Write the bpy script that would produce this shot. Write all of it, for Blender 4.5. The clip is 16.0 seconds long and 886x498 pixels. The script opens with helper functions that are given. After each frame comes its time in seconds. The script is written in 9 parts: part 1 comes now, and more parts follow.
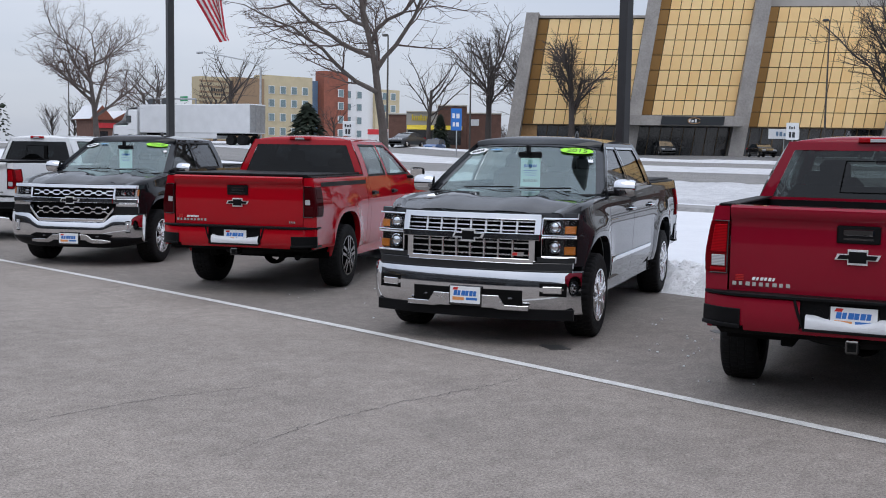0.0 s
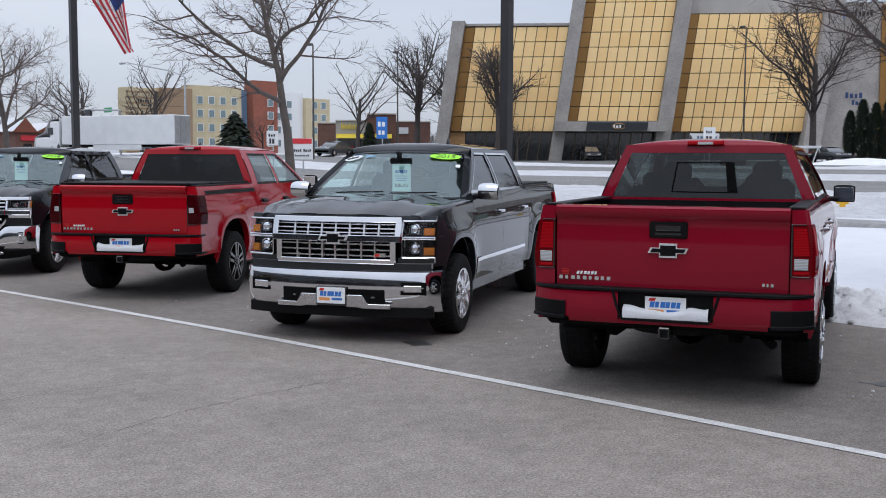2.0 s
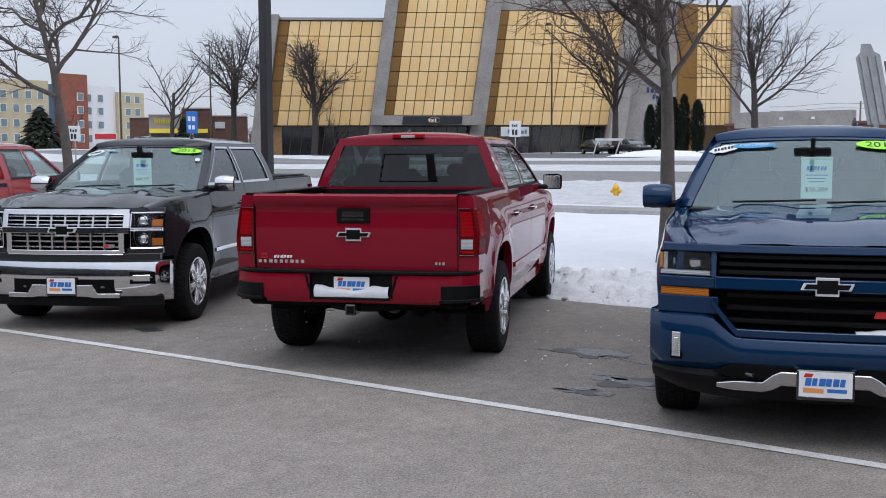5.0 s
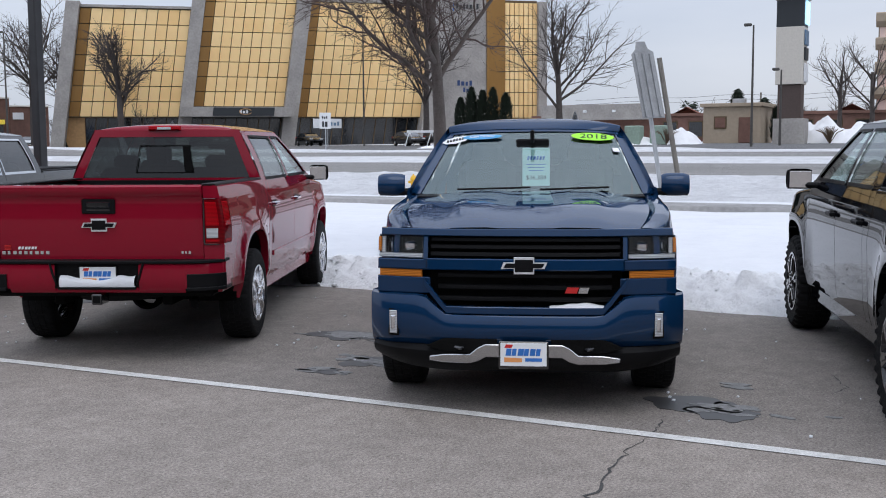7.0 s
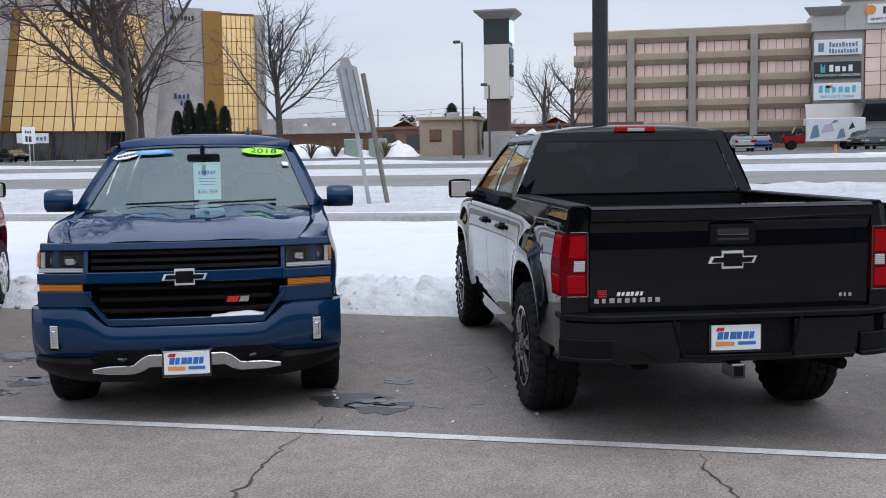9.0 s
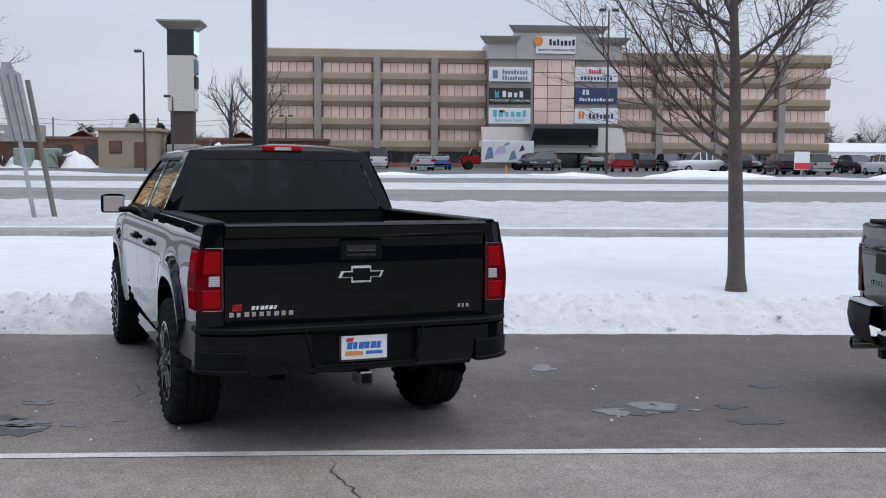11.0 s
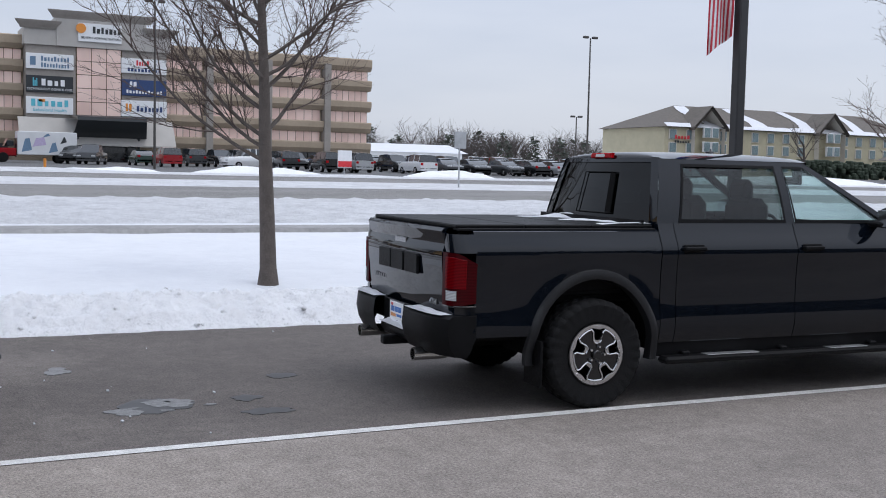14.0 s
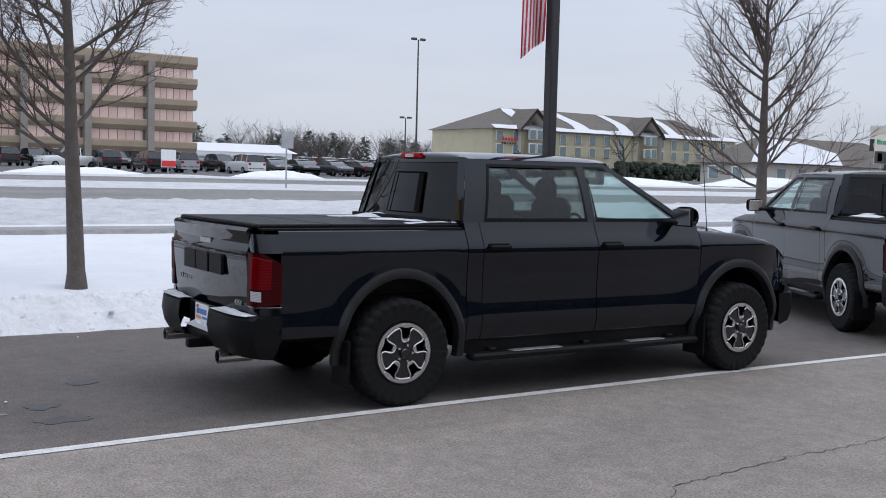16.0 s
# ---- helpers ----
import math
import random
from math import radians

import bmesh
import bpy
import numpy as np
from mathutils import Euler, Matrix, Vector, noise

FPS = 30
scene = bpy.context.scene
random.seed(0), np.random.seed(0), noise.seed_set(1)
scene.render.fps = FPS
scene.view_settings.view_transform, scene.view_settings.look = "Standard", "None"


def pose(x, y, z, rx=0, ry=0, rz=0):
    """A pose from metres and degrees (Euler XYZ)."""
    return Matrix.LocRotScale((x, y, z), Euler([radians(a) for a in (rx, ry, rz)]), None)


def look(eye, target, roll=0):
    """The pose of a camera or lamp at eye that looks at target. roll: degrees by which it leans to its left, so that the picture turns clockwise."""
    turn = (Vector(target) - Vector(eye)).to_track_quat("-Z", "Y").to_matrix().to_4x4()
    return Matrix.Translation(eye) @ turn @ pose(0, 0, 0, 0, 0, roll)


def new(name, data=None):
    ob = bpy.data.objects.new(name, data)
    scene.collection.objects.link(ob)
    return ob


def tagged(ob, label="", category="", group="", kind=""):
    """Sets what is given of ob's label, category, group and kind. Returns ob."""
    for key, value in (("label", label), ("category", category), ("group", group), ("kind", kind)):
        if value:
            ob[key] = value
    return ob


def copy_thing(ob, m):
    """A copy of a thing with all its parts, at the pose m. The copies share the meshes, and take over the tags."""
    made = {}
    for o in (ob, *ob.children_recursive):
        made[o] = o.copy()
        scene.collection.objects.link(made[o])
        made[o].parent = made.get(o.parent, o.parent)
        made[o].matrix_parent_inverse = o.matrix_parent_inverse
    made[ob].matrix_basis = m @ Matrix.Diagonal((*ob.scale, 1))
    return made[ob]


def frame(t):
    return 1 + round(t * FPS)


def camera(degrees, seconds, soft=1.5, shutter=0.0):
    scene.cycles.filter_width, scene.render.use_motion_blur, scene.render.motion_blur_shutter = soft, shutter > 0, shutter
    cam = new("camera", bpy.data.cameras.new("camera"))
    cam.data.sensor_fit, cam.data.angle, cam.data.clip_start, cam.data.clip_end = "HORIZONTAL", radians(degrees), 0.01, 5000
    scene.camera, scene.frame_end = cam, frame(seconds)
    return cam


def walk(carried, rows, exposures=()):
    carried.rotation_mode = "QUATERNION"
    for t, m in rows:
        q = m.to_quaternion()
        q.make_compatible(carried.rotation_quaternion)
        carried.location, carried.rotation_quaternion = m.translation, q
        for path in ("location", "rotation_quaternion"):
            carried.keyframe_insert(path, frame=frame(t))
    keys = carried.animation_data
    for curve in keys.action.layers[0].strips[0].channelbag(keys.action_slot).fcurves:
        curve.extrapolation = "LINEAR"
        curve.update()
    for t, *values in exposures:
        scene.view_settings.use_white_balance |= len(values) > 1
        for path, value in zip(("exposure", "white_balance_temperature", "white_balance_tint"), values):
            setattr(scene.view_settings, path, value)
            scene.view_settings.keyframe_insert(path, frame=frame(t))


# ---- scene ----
cam = camera(44.89, 16.0, soft=1.0)
# seconds, place, and turn about x, y and z
PATH = [
    (0.0, 0.000, 0.000, 1.739, 84.81, -0.98, -40.30),
    (0.5, 0.079, -0.183, 1.737, 85.11, -0.48, -41.06),
    (1.0, 0.151, -0.402, 1.731, 85.36, -0.29, -41.67),
    (1.5, 0.164, -0.599, 1.725, 85.27, -0.19, -42.55),
    (2.0, 0.177, -0.812, 1.730, 85.27, -0.21, -43.80),
    (2.5, 0.232, -1.042, 1.729, 85.52, -0.21, -44.94),
    (3.0, 0.301, -1.248, 1.729, 85.69, -0.17, -46.21),
    (3.5, 0.311, -1.455, 1.717, 85.56, -0.08, -47.87),
    (6.0, 0.355, -2.394, 1.716, 84.71, 0.32, -57.19),
    (6.5, 0.359, -2.587, 1.711, 84.65, 0.28, -59.69),
    (7.0, 0.323, -2.738, 1.708, 84.48, 0.31, -62.70),
    (7.5, 0.244, -2.858, 1.703, 84.35, 0.75, -66.58),
    (8.0, 0.199, -2.986, 1.709, 84.62, 1.04, -70.62),
    (8.5, 0.175, -3.150, 1.708, 84.85, 1.04, -73.89),
    (11.0, -0.082, -3.626, 1.729, 85.79, -0.37, -93.62),
    (11.5, -0.093, -3.714, 1.734, 85.96, -0.64, -98.27),
    (12.0, -0.121, -3.771, 1.734, 86.12, -1.07, -102.75),
    (12.5, -0.139, -3.807, 1.732, 86.11, -1.37, -106.73),
    (13.0, -0.159, -3.843, 1.731, 86.01, -1.40, -110.41),
    (13.5, -0.167, -3.879, 1.728, 85.95, -1.35, -113.93),
    (14.0, -0.174, -3.911, 1.729, 85.91, -1.26, -117.07),
    (14.5, -0.191, -3.946, 1.729, 85.91, -1.14, -119.80),
    (15.0, -0.219, -4.001, 1.731, 85.99, -1.17, -122.20),
    (15.5, -0.241, -4.047, 1.732, 86.10, -1.28, -124.32),
    (16.0, -0.253, -4.079, 1.726, 86.14, -1.40, -126.03),
]
walk(cam, [(t, pose(*row)) for t, *row in PATH], [(0.0, 0.05), (3.5, 0.08), (7.0, 0.14), (8.5, 0.26), (11.0, 0.07), (13.0, 0.12), (16.0, 0.08)])

# ---- sky and light: an overcast winter noon ----
world = bpy.data.worlds.new("overcast_sky")
scene.world = world
world.use_nodes = True
wn, wl = world.node_tree.nodes, world.node_tree.links
wn.clear()
w_out, w_bg = wn.new("ShaderNodeOutputWorld"), wn.new("ShaderNodeBackground")
w_sky = wn.new("ShaderNodeTexSky")
w_sky.sky_type, w_sky.sun_disc = "NISHITA", False
w_sky.sun_elevation, w_sky.sun_rotation = radians(38), radians(200)
w_scale = wn.new("ShaderNodeMix")
w_scale.data_type, w_scale.blend_type = "RGBA", "MULTIPLY"
w_scale.inputs[0].default_value = 1.0
w_scale.inputs[7].default_value = (0.10, 0.10, 0.10, 1)
w_co, w_map = wn.new("ShaderNodeTexCoord"), wn.new("ShaderNodeMapping")
w_map.inputs["Scale"].default_value = (1.0, 1.0, 4.5)
w_noise, w_ramp, w_mix = wn.new("ShaderNodeTexNoise"), wn.new("ShaderNodeValToRGB"), wn.new("ShaderNodeMix")
w_noise.inputs["Scale"].default_value, w_noise.inputs["Detail"].default_value = 1.7, 6.0
w_noise.inputs["Roughness"].default_value = 0.5
w_ramp.color_ramp.elements[0].position, w_ramp.color_ramp.elements[0].color = 0.30, (0.50, 0.56, 0.69, 1)
w_ramp.color_ramp.elements[1].position, w_ramp.color_ramp.elements[1].color = 0.70, (0.68, 0.72, 0.825, 1)
w_mix.data_type = "RGBA"
w_mix.inputs[0].default_value = 0.88
wl.new(w_co.outputs["Generated"], w_map.inputs[0])
wl.new(w_map.outputs[0], w_noise.inputs[0])
wl.new(w_noise.outputs[0], w_ramp.inputs[0])
wl.new(w_sky.outputs[0], w_scale.inputs[6])
wl.new(w_scale.outputs[2], w_mix.inputs[6])
wl.new(w_ramp.outputs[0], w_mix.inputs[7])
wl.new(w_mix.outputs[2], w_bg.inputs[0])
w_sep, w_rise = wn.new("ShaderNodeSeparateXYZ"), wn.new("ShaderNodeMapRange")
w_rise.inputs["From Min"].default_value, w_rise.inputs["From Max"].default_value = 0.0, 1.0
w_rise.inputs["To Min"].default_value, w_rise.inputs["To Max"].default_value = 0.86, 2.1
wl.new(w_co.outputs["Generated"], w_sep.inputs[0])
wl.new(w_sep.outputs["Z"], w_rise.inputs[0])
wl.new(w_rise.outputs[0], w_bg.inputs[1])
wl.new(w_bg.outputs[0], w_out.inputs[0])
sun = new("sun", bpy.data.lights.new("sun", "SUN"))
sun.data.energy, sun.data.angle, sun.data.color = 0.7, radians(40), (1.0, 0.97, 0.93)
sun.matrix_world = look((0, 0, 60), (22, 14, 0))

# ---- materials ----
def ramp2(nt, fac, a, b, p0=0.3, p1=0.7):
    r = nt.nodes.new("ShaderNodeValToRGB")
    r.color_ramp.elements[0].position, r.color_ramp.elements[0].color = p0, (*a, 1)
    r.color_ramp.elements[1].position, r.color_ramp.elements[1].color = p1, (*b, 1)
    nt.links.new(fac, r.inputs[0])
    return r.outputs[0]


def noise_tex(nt, co, scale, detail=4.0, rough=0.55):
    n = nt.nodes.new("ShaderNodeTexNoise")
    n.inputs["Scale"].default_value, n.inputs["Detail"].default_value, n.inputs["Roughness"].default_value = scale, detail, rough
    nt.links.new(co, n.inputs[0])
    return n.outputs[0]


def base_mat(name):
    m = bpy.data.materials.new(name)
    m.use_nodes = True
    nt = m.node_tree
    b = nt.nodes["Principled BSDF"]
    co = nt.nodes.new("ShaderNodeTexCoord").outputs["Object"]
    return m, nt, b, co


def mixc(nt, fac, a, b, mode="MIX"):
    x = nt.nodes.new("ShaderNodeMix")
    x.data_type, x.blend_type = "RGBA", mode
    for s, val in ((x.inputs[0], fac), (x.inputs[6], a), (x.inputs[7], b)):
        if isinstance(val, (int, float)):
            s.default_value = val
        elif isinstance(val, tuple):
            s.default_value = (*val, 1)
        else:
            nt.links.new(val, s)
    return x.outputs[2]


def mat(name, col, rough=0.5, metal=0.0, coat=0.0, vary=0.12, scale=6.0, bump=0.0, bscale=60.0, fine=0.0, rvary=0.1, spec=None):
    """A plain surface with variation at two scales, and fine relief."""
    m, nt, b, co = base_mat(name)
    n1, n2 = noise_tex(nt, co, scale), noise_tex(nt, co, scale * 9, 3)
    lo, hi = tuple(c * (1 - vary) for c in col), tuple(min(1, c * (1 + vary)) for c in col)
    c1 = ramp2(nt, n1, lo, hi)
    if fine:
        c1 = mixc(nt, fine, c1, ramp2(nt, n2, tuple(c * 0.6 for c in col), tuple(min(1, c * 1.4) for c in col)))
    nt.links.new(c1, b.inputs["Base Color"])
    r = nt.nodes.new("ShaderNodeMapRange")
    r.inputs["To Min"].default_value, r.inputs["To Max"].default_value = max(0.02, rough - rvary), min(1, rough + rvary)
    nt.links.new(n1, r.inputs[0])
    nt.links.new(r.outputs[0], b.inputs["Roughness"])
    b.inputs["Metallic"].default_value = metal
    b.inputs["Coat Weight"].default_value = coat
    b.inputs["Coat Roughness"].default_value = 0.03
    if spec is not None:
        b.inputs["Specular IOR Level"].default_value = spec
    if bump:
        bp = nt.nodes.new("ShaderNodeBump")
        bp.inputs["Strength"].default_value, bp.inputs["Distance"].default_value = bump, 0.02
        nt.links.new(noise_tex(nt, co, bscale, 5, 0.6), bp.inputs["Height"])
        nt.links.new(bp.outputs[0], b.inputs["Normal"])
    return m


def paint(name, col, metal=0.35, rough=0.32, dust=0.04, ior=1.42):
    """Automotive paint under clear coat, with a thin film of road salt."""
    m, nt, b, co = base_mat(name)
    fl = noise_tex(nt, co, 900, 1)
    c = ramp2(nt, fl, tuple(x * 0.85 for x in col), tuple(x * 1.15 for x in col))
    film = ramp2(nt, noise_tex(nt, co, 2.2, 8, 0.7), (0, 0, 0), (1, 1, 1), 0.45, 0.8)
    mul = nt.nodes.new("ShaderNodeMath")
    mul.operation = "MULTIPLY"
    mul.inputs[1].default_value = dust
    nt.links.new(film, mul.inputs[0])
    nt.links.new(mixc(nt, mul.outputs[0], c, (0.30, 0.29, 0.28)), b.inputs["Base Color"])
    b.inputs["Metallic"].default_value, b.inputs["Roughness"].default_value = metal, rough
    b.inputs["Specular IOR Level"].default_value = 0.0
    b.inputs["Coat Weight"].default_value, b.inputs["Coat Roughness"].default_value, b.inputs["Coat IOR"].default_value = 1.0, 0.02, ior
    return m


def glass(name, tint, rough=0.0, f0=0.045, shine=(1, 1, 1)):
    """A thin pane: tinted see-through with reflections by angle."""
    m, nt, b, co = base_mat(name)
    nt.nodes.remove(b)
    tr, gl, fr, mx = (nt.nodes.new(k) for k in ("ShaderNodeBsdfTransparent", "ShaderNodeBsdfGlossy", "ShaderNodeLayerWeight", "ShaderNodeMixShader"))
    tr.inputs[0].default_value = (*tint, 1)
    gl.inputs["Roughness"].default_value = rough
    gl.inputs["Color"].default_value = (*shine, 1)
    fr.inputs[0].default_value = 0.5
    pw, ml = nt.nodes.new("ShaderNodeMath"), nt.nodes.new("ShaderNodeMath")
    pw.operation, ml.operation = "POWER", "MULTIPLY_ADD"
    pw.inputs[1].default_value = 5.0
    ml.inputs[1].default_value, ml.inputs[2].default_value = 1 - f0, f0
    nt.links.new(fr.outputs["Facing"], pw.inputs[0])
    nt.links.new(pw.outputs[0], ml.inputs[0])
    nt.links.new(ml.outputs[0], mx.inputs[0])
    nt.links.new(tr.outputs[0], mx.inputs[1])
    nt.links.new(gl.outputs[0], mx.inputs[2])
    nt.links.new(mx.outputs[0], nt.nodes["Material Output"].inputs[0])
    return m


def lens(name, col):
    """A moulded plastic lamp lens over its reflector."""
    m, nt, b, co = base_mat(name)
    v = nt.nodes.new("ShaderNodeTexWave")
    v.bands_direction = "Z"
    v.inputs["Scale"].default_value, v.inputs["Distortion"].default_value = 30.0, 0.3
    nt.links.new(co, v.inputs[0])
    nt.links.new(ramp2(nt, v.outputs[1], tuple(c * 0.55 for c in col), col, 0.1, 0.9), b.inputs["Base Color"])
    b.inputs["Roughness"].default_value, b.inputs["Coat Weight"].default_value, b.inputs["Specular IOR Level"].default_value = 0.3, 0.22, 0.0
    b.inputs["Coat Roughness"].default_value = 0.02
    return m


def glow(name, col, strength):
    m, nt, b, co = base_mat(name)
    b.inputs["Base Color"].default_value = (*col, 1)
    b.inputs["Emission Color"].default_value = (*col, 1)
    b.inputs["Emission Strength"].default_value = strength
    return m


def asphalt(name, dark, light, worn, damp=None, wet=(0.55, 0.54, 0.55)):
    """Asphalt with stone grain, large worn patches and faint streaks."""
    m, nt, b, co = base_mat(name)
    vo = nt.nodes.new("ShaderNodeTexVoronoi")
    vo.inputs["Scale"].default_value = 120
    nt.links.new(co, vo.inputs[0])
    mid_tone = tuple((p + q) / 2 for p, q in zip(dark, light))
    # the binder, in soft broad patches
    c = ramp2(nt, noise_tex(nt, co, 0.5, 5, 0.55), tuple(x * 0.90 for x in mid_tone), tuple(x * 1.10 for x in mid_tone), 0.36, 0.64)
    # single stones, some pale and some dark
    c = mixc(nt, 0.42, c, ramp2(nt, vo.outputs["Color"], tuple(x * 0.42 for x in dark), tuple(x * 1.30 for x in worn), 0.10, 0.95))
    c = mixc(nt, 0.45, c, ramp2(nt, noise_tex(nt, co, 55, 4, 0.85), tuple(x * 0.30 for x in dark), tuple(x * 1.75 for x in worn), 0.34, 0.68))
    fleck = noise_tex(nt, co, 34, 3, 0.75)
    c = mixc(nt, ramp2(nt, fleck, (0, 0, 0), (0.8, 0.8, 0.8), 0.66, 0.72), c, tuple(min(1, x * 1.6) for x in worn))
    c = mixc(nt, ramp2(nt, fleck, (0.7, 0.7, 0.7), (0, 0, 0), 0.29, 0.35), c, tuple(x * 0.40 for x in dark))
    # worn tracks, drawn out along the aisle, and a few scuffed patches
    mp = nt.nodes.new("ShaderNodeMapping")
    mp.inputs["Scale"].default_value = (1.0, 0.30, 1.0)
    nt.links.new(co, mp.inputs[0])
    for src, sc, lo_, hi_ in ((mp.outputs[0], 0.45, 0.90, 1.10), (co, 1.7, 0.93, 1.07), (co, 8.0, 0.90, 1.10)):
        c = mixc(nt, 1.0, c, ramp2(nt, noise_tex(nt, src, sc, 5, 0.6), (lo_,) * 3, (hi_,) * 3, 0.36, 0.64), "MULTIPLY")
    scuff = ramp2(nt, noise_tex(nt, mp.outputs[0], 2.1, 9, 0.78), (0, 0, 0), (0.45, 0.45, 0.45), 0.60, 0.74)
    c = mixc(nt, scuff, c, tuple(x * 1.15 for x in worn))
    if damp:
        # meltwater keeps the far end of the row damp, with a ragged edge
        sep, mr, ad = nt.nodes.new("ShaderNodeSeparateXYZ"), nt.nodes.new("ShaderNodeMapRange"), nt.nodes.new("ShaderNodeMath")
        ad.operation = "MULTIPLY_ADD"
        ad.inputs[1].default_value = 5.0
        nt.links.new(co, sep.inputs[0])
        nt.links.new(noise_tex(nt, co, 0.5, 5, 0.6), ad.inputs[0])
        nt.links.new(sep.outputs["Y"], ad.inputs[2])
        mr.inputs["From Min"].default_value, mr.inputs["From Max"].default_value = damp
        mr.inputs["To Min"].default_value, mr.inputs["To Max"].default_value = 1.0, 0.0
        nt.links.new(ad.outputs[0], mr.inputs[0])
        c = mixc(nt, mr.outputs[0], c, mixc(nt, 1.0, c, wet, "MULTIPLY"))
    nt.links.new(c, b.inputs["Base Color"])
    b.inputs["Roughness"].default_value = 0.82
    b.inputs["Specular IOR Level"].default_value = 0.3
    bp = nt.nodes.new("ShaderNodeBump")
    bp.inputs["Strength"].default_value, bp.inputs["Distance"].default_value = 0.5, 0.006
    nt.links.new(vo.outputs["Distance"], bp.inputs["Height"])
    nt.links.new(bp.outputs[0], b.inputs["Normal"])
    return m


def snow(name, white, grey, bscale=5.0, strength=0.6, dist=0.08, grime=0.5):
    m, nt, b, co = base_mat(name)
    n1, n2 = noise_tex(nt, co, 0.9, 6, 0.65), noise_tex(nt, co, bscale, 8, 0.7)
    c = ramp2(nt, n1, grey, white, 0.35 * grime * 2, 0.62)
    # low spots of the bump turn grey: dirt and self-shade painted together
    c = mixc(nt, 0.5, c, ramp2(nt, n2, grey, white, 0.3, 0.55))
    nt.links.new(c, b.inputs["Base Color"])
    b.inputs["Roughness"].default_value, b.inputs["Specular IOR Level"].default_value = 0.75, 0.25
    bp = nt.nodes.new("ShaderNodeBump")
    bp.inputs["Strength"].default_value, bp.inputs["Distance"].default_value = strength, dist
    nt.links.new(n2, bp.inputs["Height"])
    nt.links.new(bp.outputs[0], b.inputs["Normal"])
    return m


LOT = asphalt("lot_asphalt", (0.130, 0.114, 0.102), (0.186, 0.165, 0.148), (0.288, 0.256, 0.230), (-3.0, 0.0))
LANE = asphalt("drive_asphalt", (0.162, 0.140, 0.122), (0.232, 0.202, 0.178), (0.345, 0.304, 0.270), (-6.5, -1.5), (0.84, 0.84, 0.85))
ROADMAT = asphalt("salted_road", (0.13, 0.125, 0.12), (0.19, 0.185, 0.18), (0.28, 0.27, 0.26))
WALKMAT = mat("salted_walk", (0.27, 0.265, 0.26), 0.85, vary=0.3, scale=0.8, fine=0.4)
FARLOT = asphalt("far_lot_asphalt", (0.07, 0.07, 0.072), (0.11, 0.11, 0.11), (0.17, 0.17, 0.17))
SNOW = snow("snow_field", (0.69, 0.70, 0.725), (0.615, 0.625, 0.655), 3.0, 0.4, 0.08)
ROUGHSNOW = snow("crusted_snow", (0.74, 0.745, 0.76), (0.50, 0.50, 0.515), 3.2, 1.0, 0.22)
BANKSNOW = snow("ploughed_snow", (0.86, 0.865, 0.88), (0.74, 0.74, 0.755), 12.0, 0.85, 0.07)
LINEPAINT = mat("line_paint", (0.62, 0.61, 0.59), 0.7, vary=0.25, scale=9, fine=0.45, bump=0.4, bscale=120)
RUBBER = mat("tyre_rubber", (0.008, 0.008, 0.0085), 0.8, spec=0.2, vary=0.3, fine=0.2, bump=0.4, bscale=90)
FLARE = mat("flare_plastic", (0.014, 0.0145, 0.016), 0.42, vary=0.2, spec=0.3, bump=0.2, bscale=300)
TRIM = mat("black_plastic", (0.0055, 0.0055, 0.0062), 0.5, vary=0.2, spec=0.12, bump=0.15, bscale=300)
SATIN = mat("gloss_black", (0.008, 0.008, 0.009), 0.15, vary=0.2, coat=1.0)
# near-black for underbody, wells and openings; their deep shade is put into the colour
UNDER = mat("underbody_void_black", (0.005, 0.005, 0.005), 0.9, spec=0.1, vary=0.4, bump=0.5)
CHROME = mat("chrome", (0.68, 0.69, 0.71), 0.06, 1.0, vary=0.03, rvary=0.03)
BADGE = mat("bright_badge_metal", (0.80, 0.80, 0.81), 0.38, 0.5, vary=0.05)
ALLOY = mat("machined_alloy", (0.62, 0.62, 0.63), 0.25, 1.0, vary=0.08)
DARKALLOY = mat("black_alloy", (0.015, 0.015, 0.016), 0.22, 0.4, coat=0.6)
STEEL = mat("galvanised_steel", (0.42, 0.43, 0.44), 0.45, 0.85, vary=0.15, scale=3)
EXHAUST = mat("exhaust_steel", (0.55, 0.54, 0.52), 0.25, 1.0)
RUST = mat("rusted_steel", (0.085, 0.055, 0.038), 0.85, vary=0.4, scale=12, fine=0.4)
SEAT = mat("seat_cloth", (0.10, 0.10, 0.10), 0.85, vary=0.2, bump=0.4, bscale=200)
LIGHTSEAT = mat("dash_plastic", (0.15, 0.15, 0.148), 0.6, vary=0.15)
CLEAR = glass("windscreen_glass", (0.84, 0.93, 0.91), f0=0.17, shine=(0.86, 1.0, 0.98))
SIDEGLASS = glass("side_glass", (0.62, 0.78, 0.77), f0=0.07)
TINTED = glass("privacy_glass", (0.010, 0.011, 0.012), f0=0.026)
REARTINT = glass("tinted_slider_glass", (0.11, 0.13, 0.125), f0=0.04)
MIDTINT = glass("tinted_glass", (0.22, 0.26, 0.25))
LAMPGLASS = glass("lamp_glass", (0.92, 0.93, 0.94), f0=0.02)
DARKLENS = lens("smoked_red_lens", (0.055, 0.002, 0.004))
DEEPLENS = lens("deep_red_lens", (0.16, 0.002, 0.005))
SKID = mat("skid_metal", (0.50, 0.50, 0.51), 0.22, 1.0, vary=0.08)
REDLENS, AMBER, WHITELENS = lens("red_lens", (0.40, 0.004, 0.009)), lens("amber_lens", (0.62, 0.20, 0.03)), lens("clear_lens", (0.55, 0.56, 0.57))
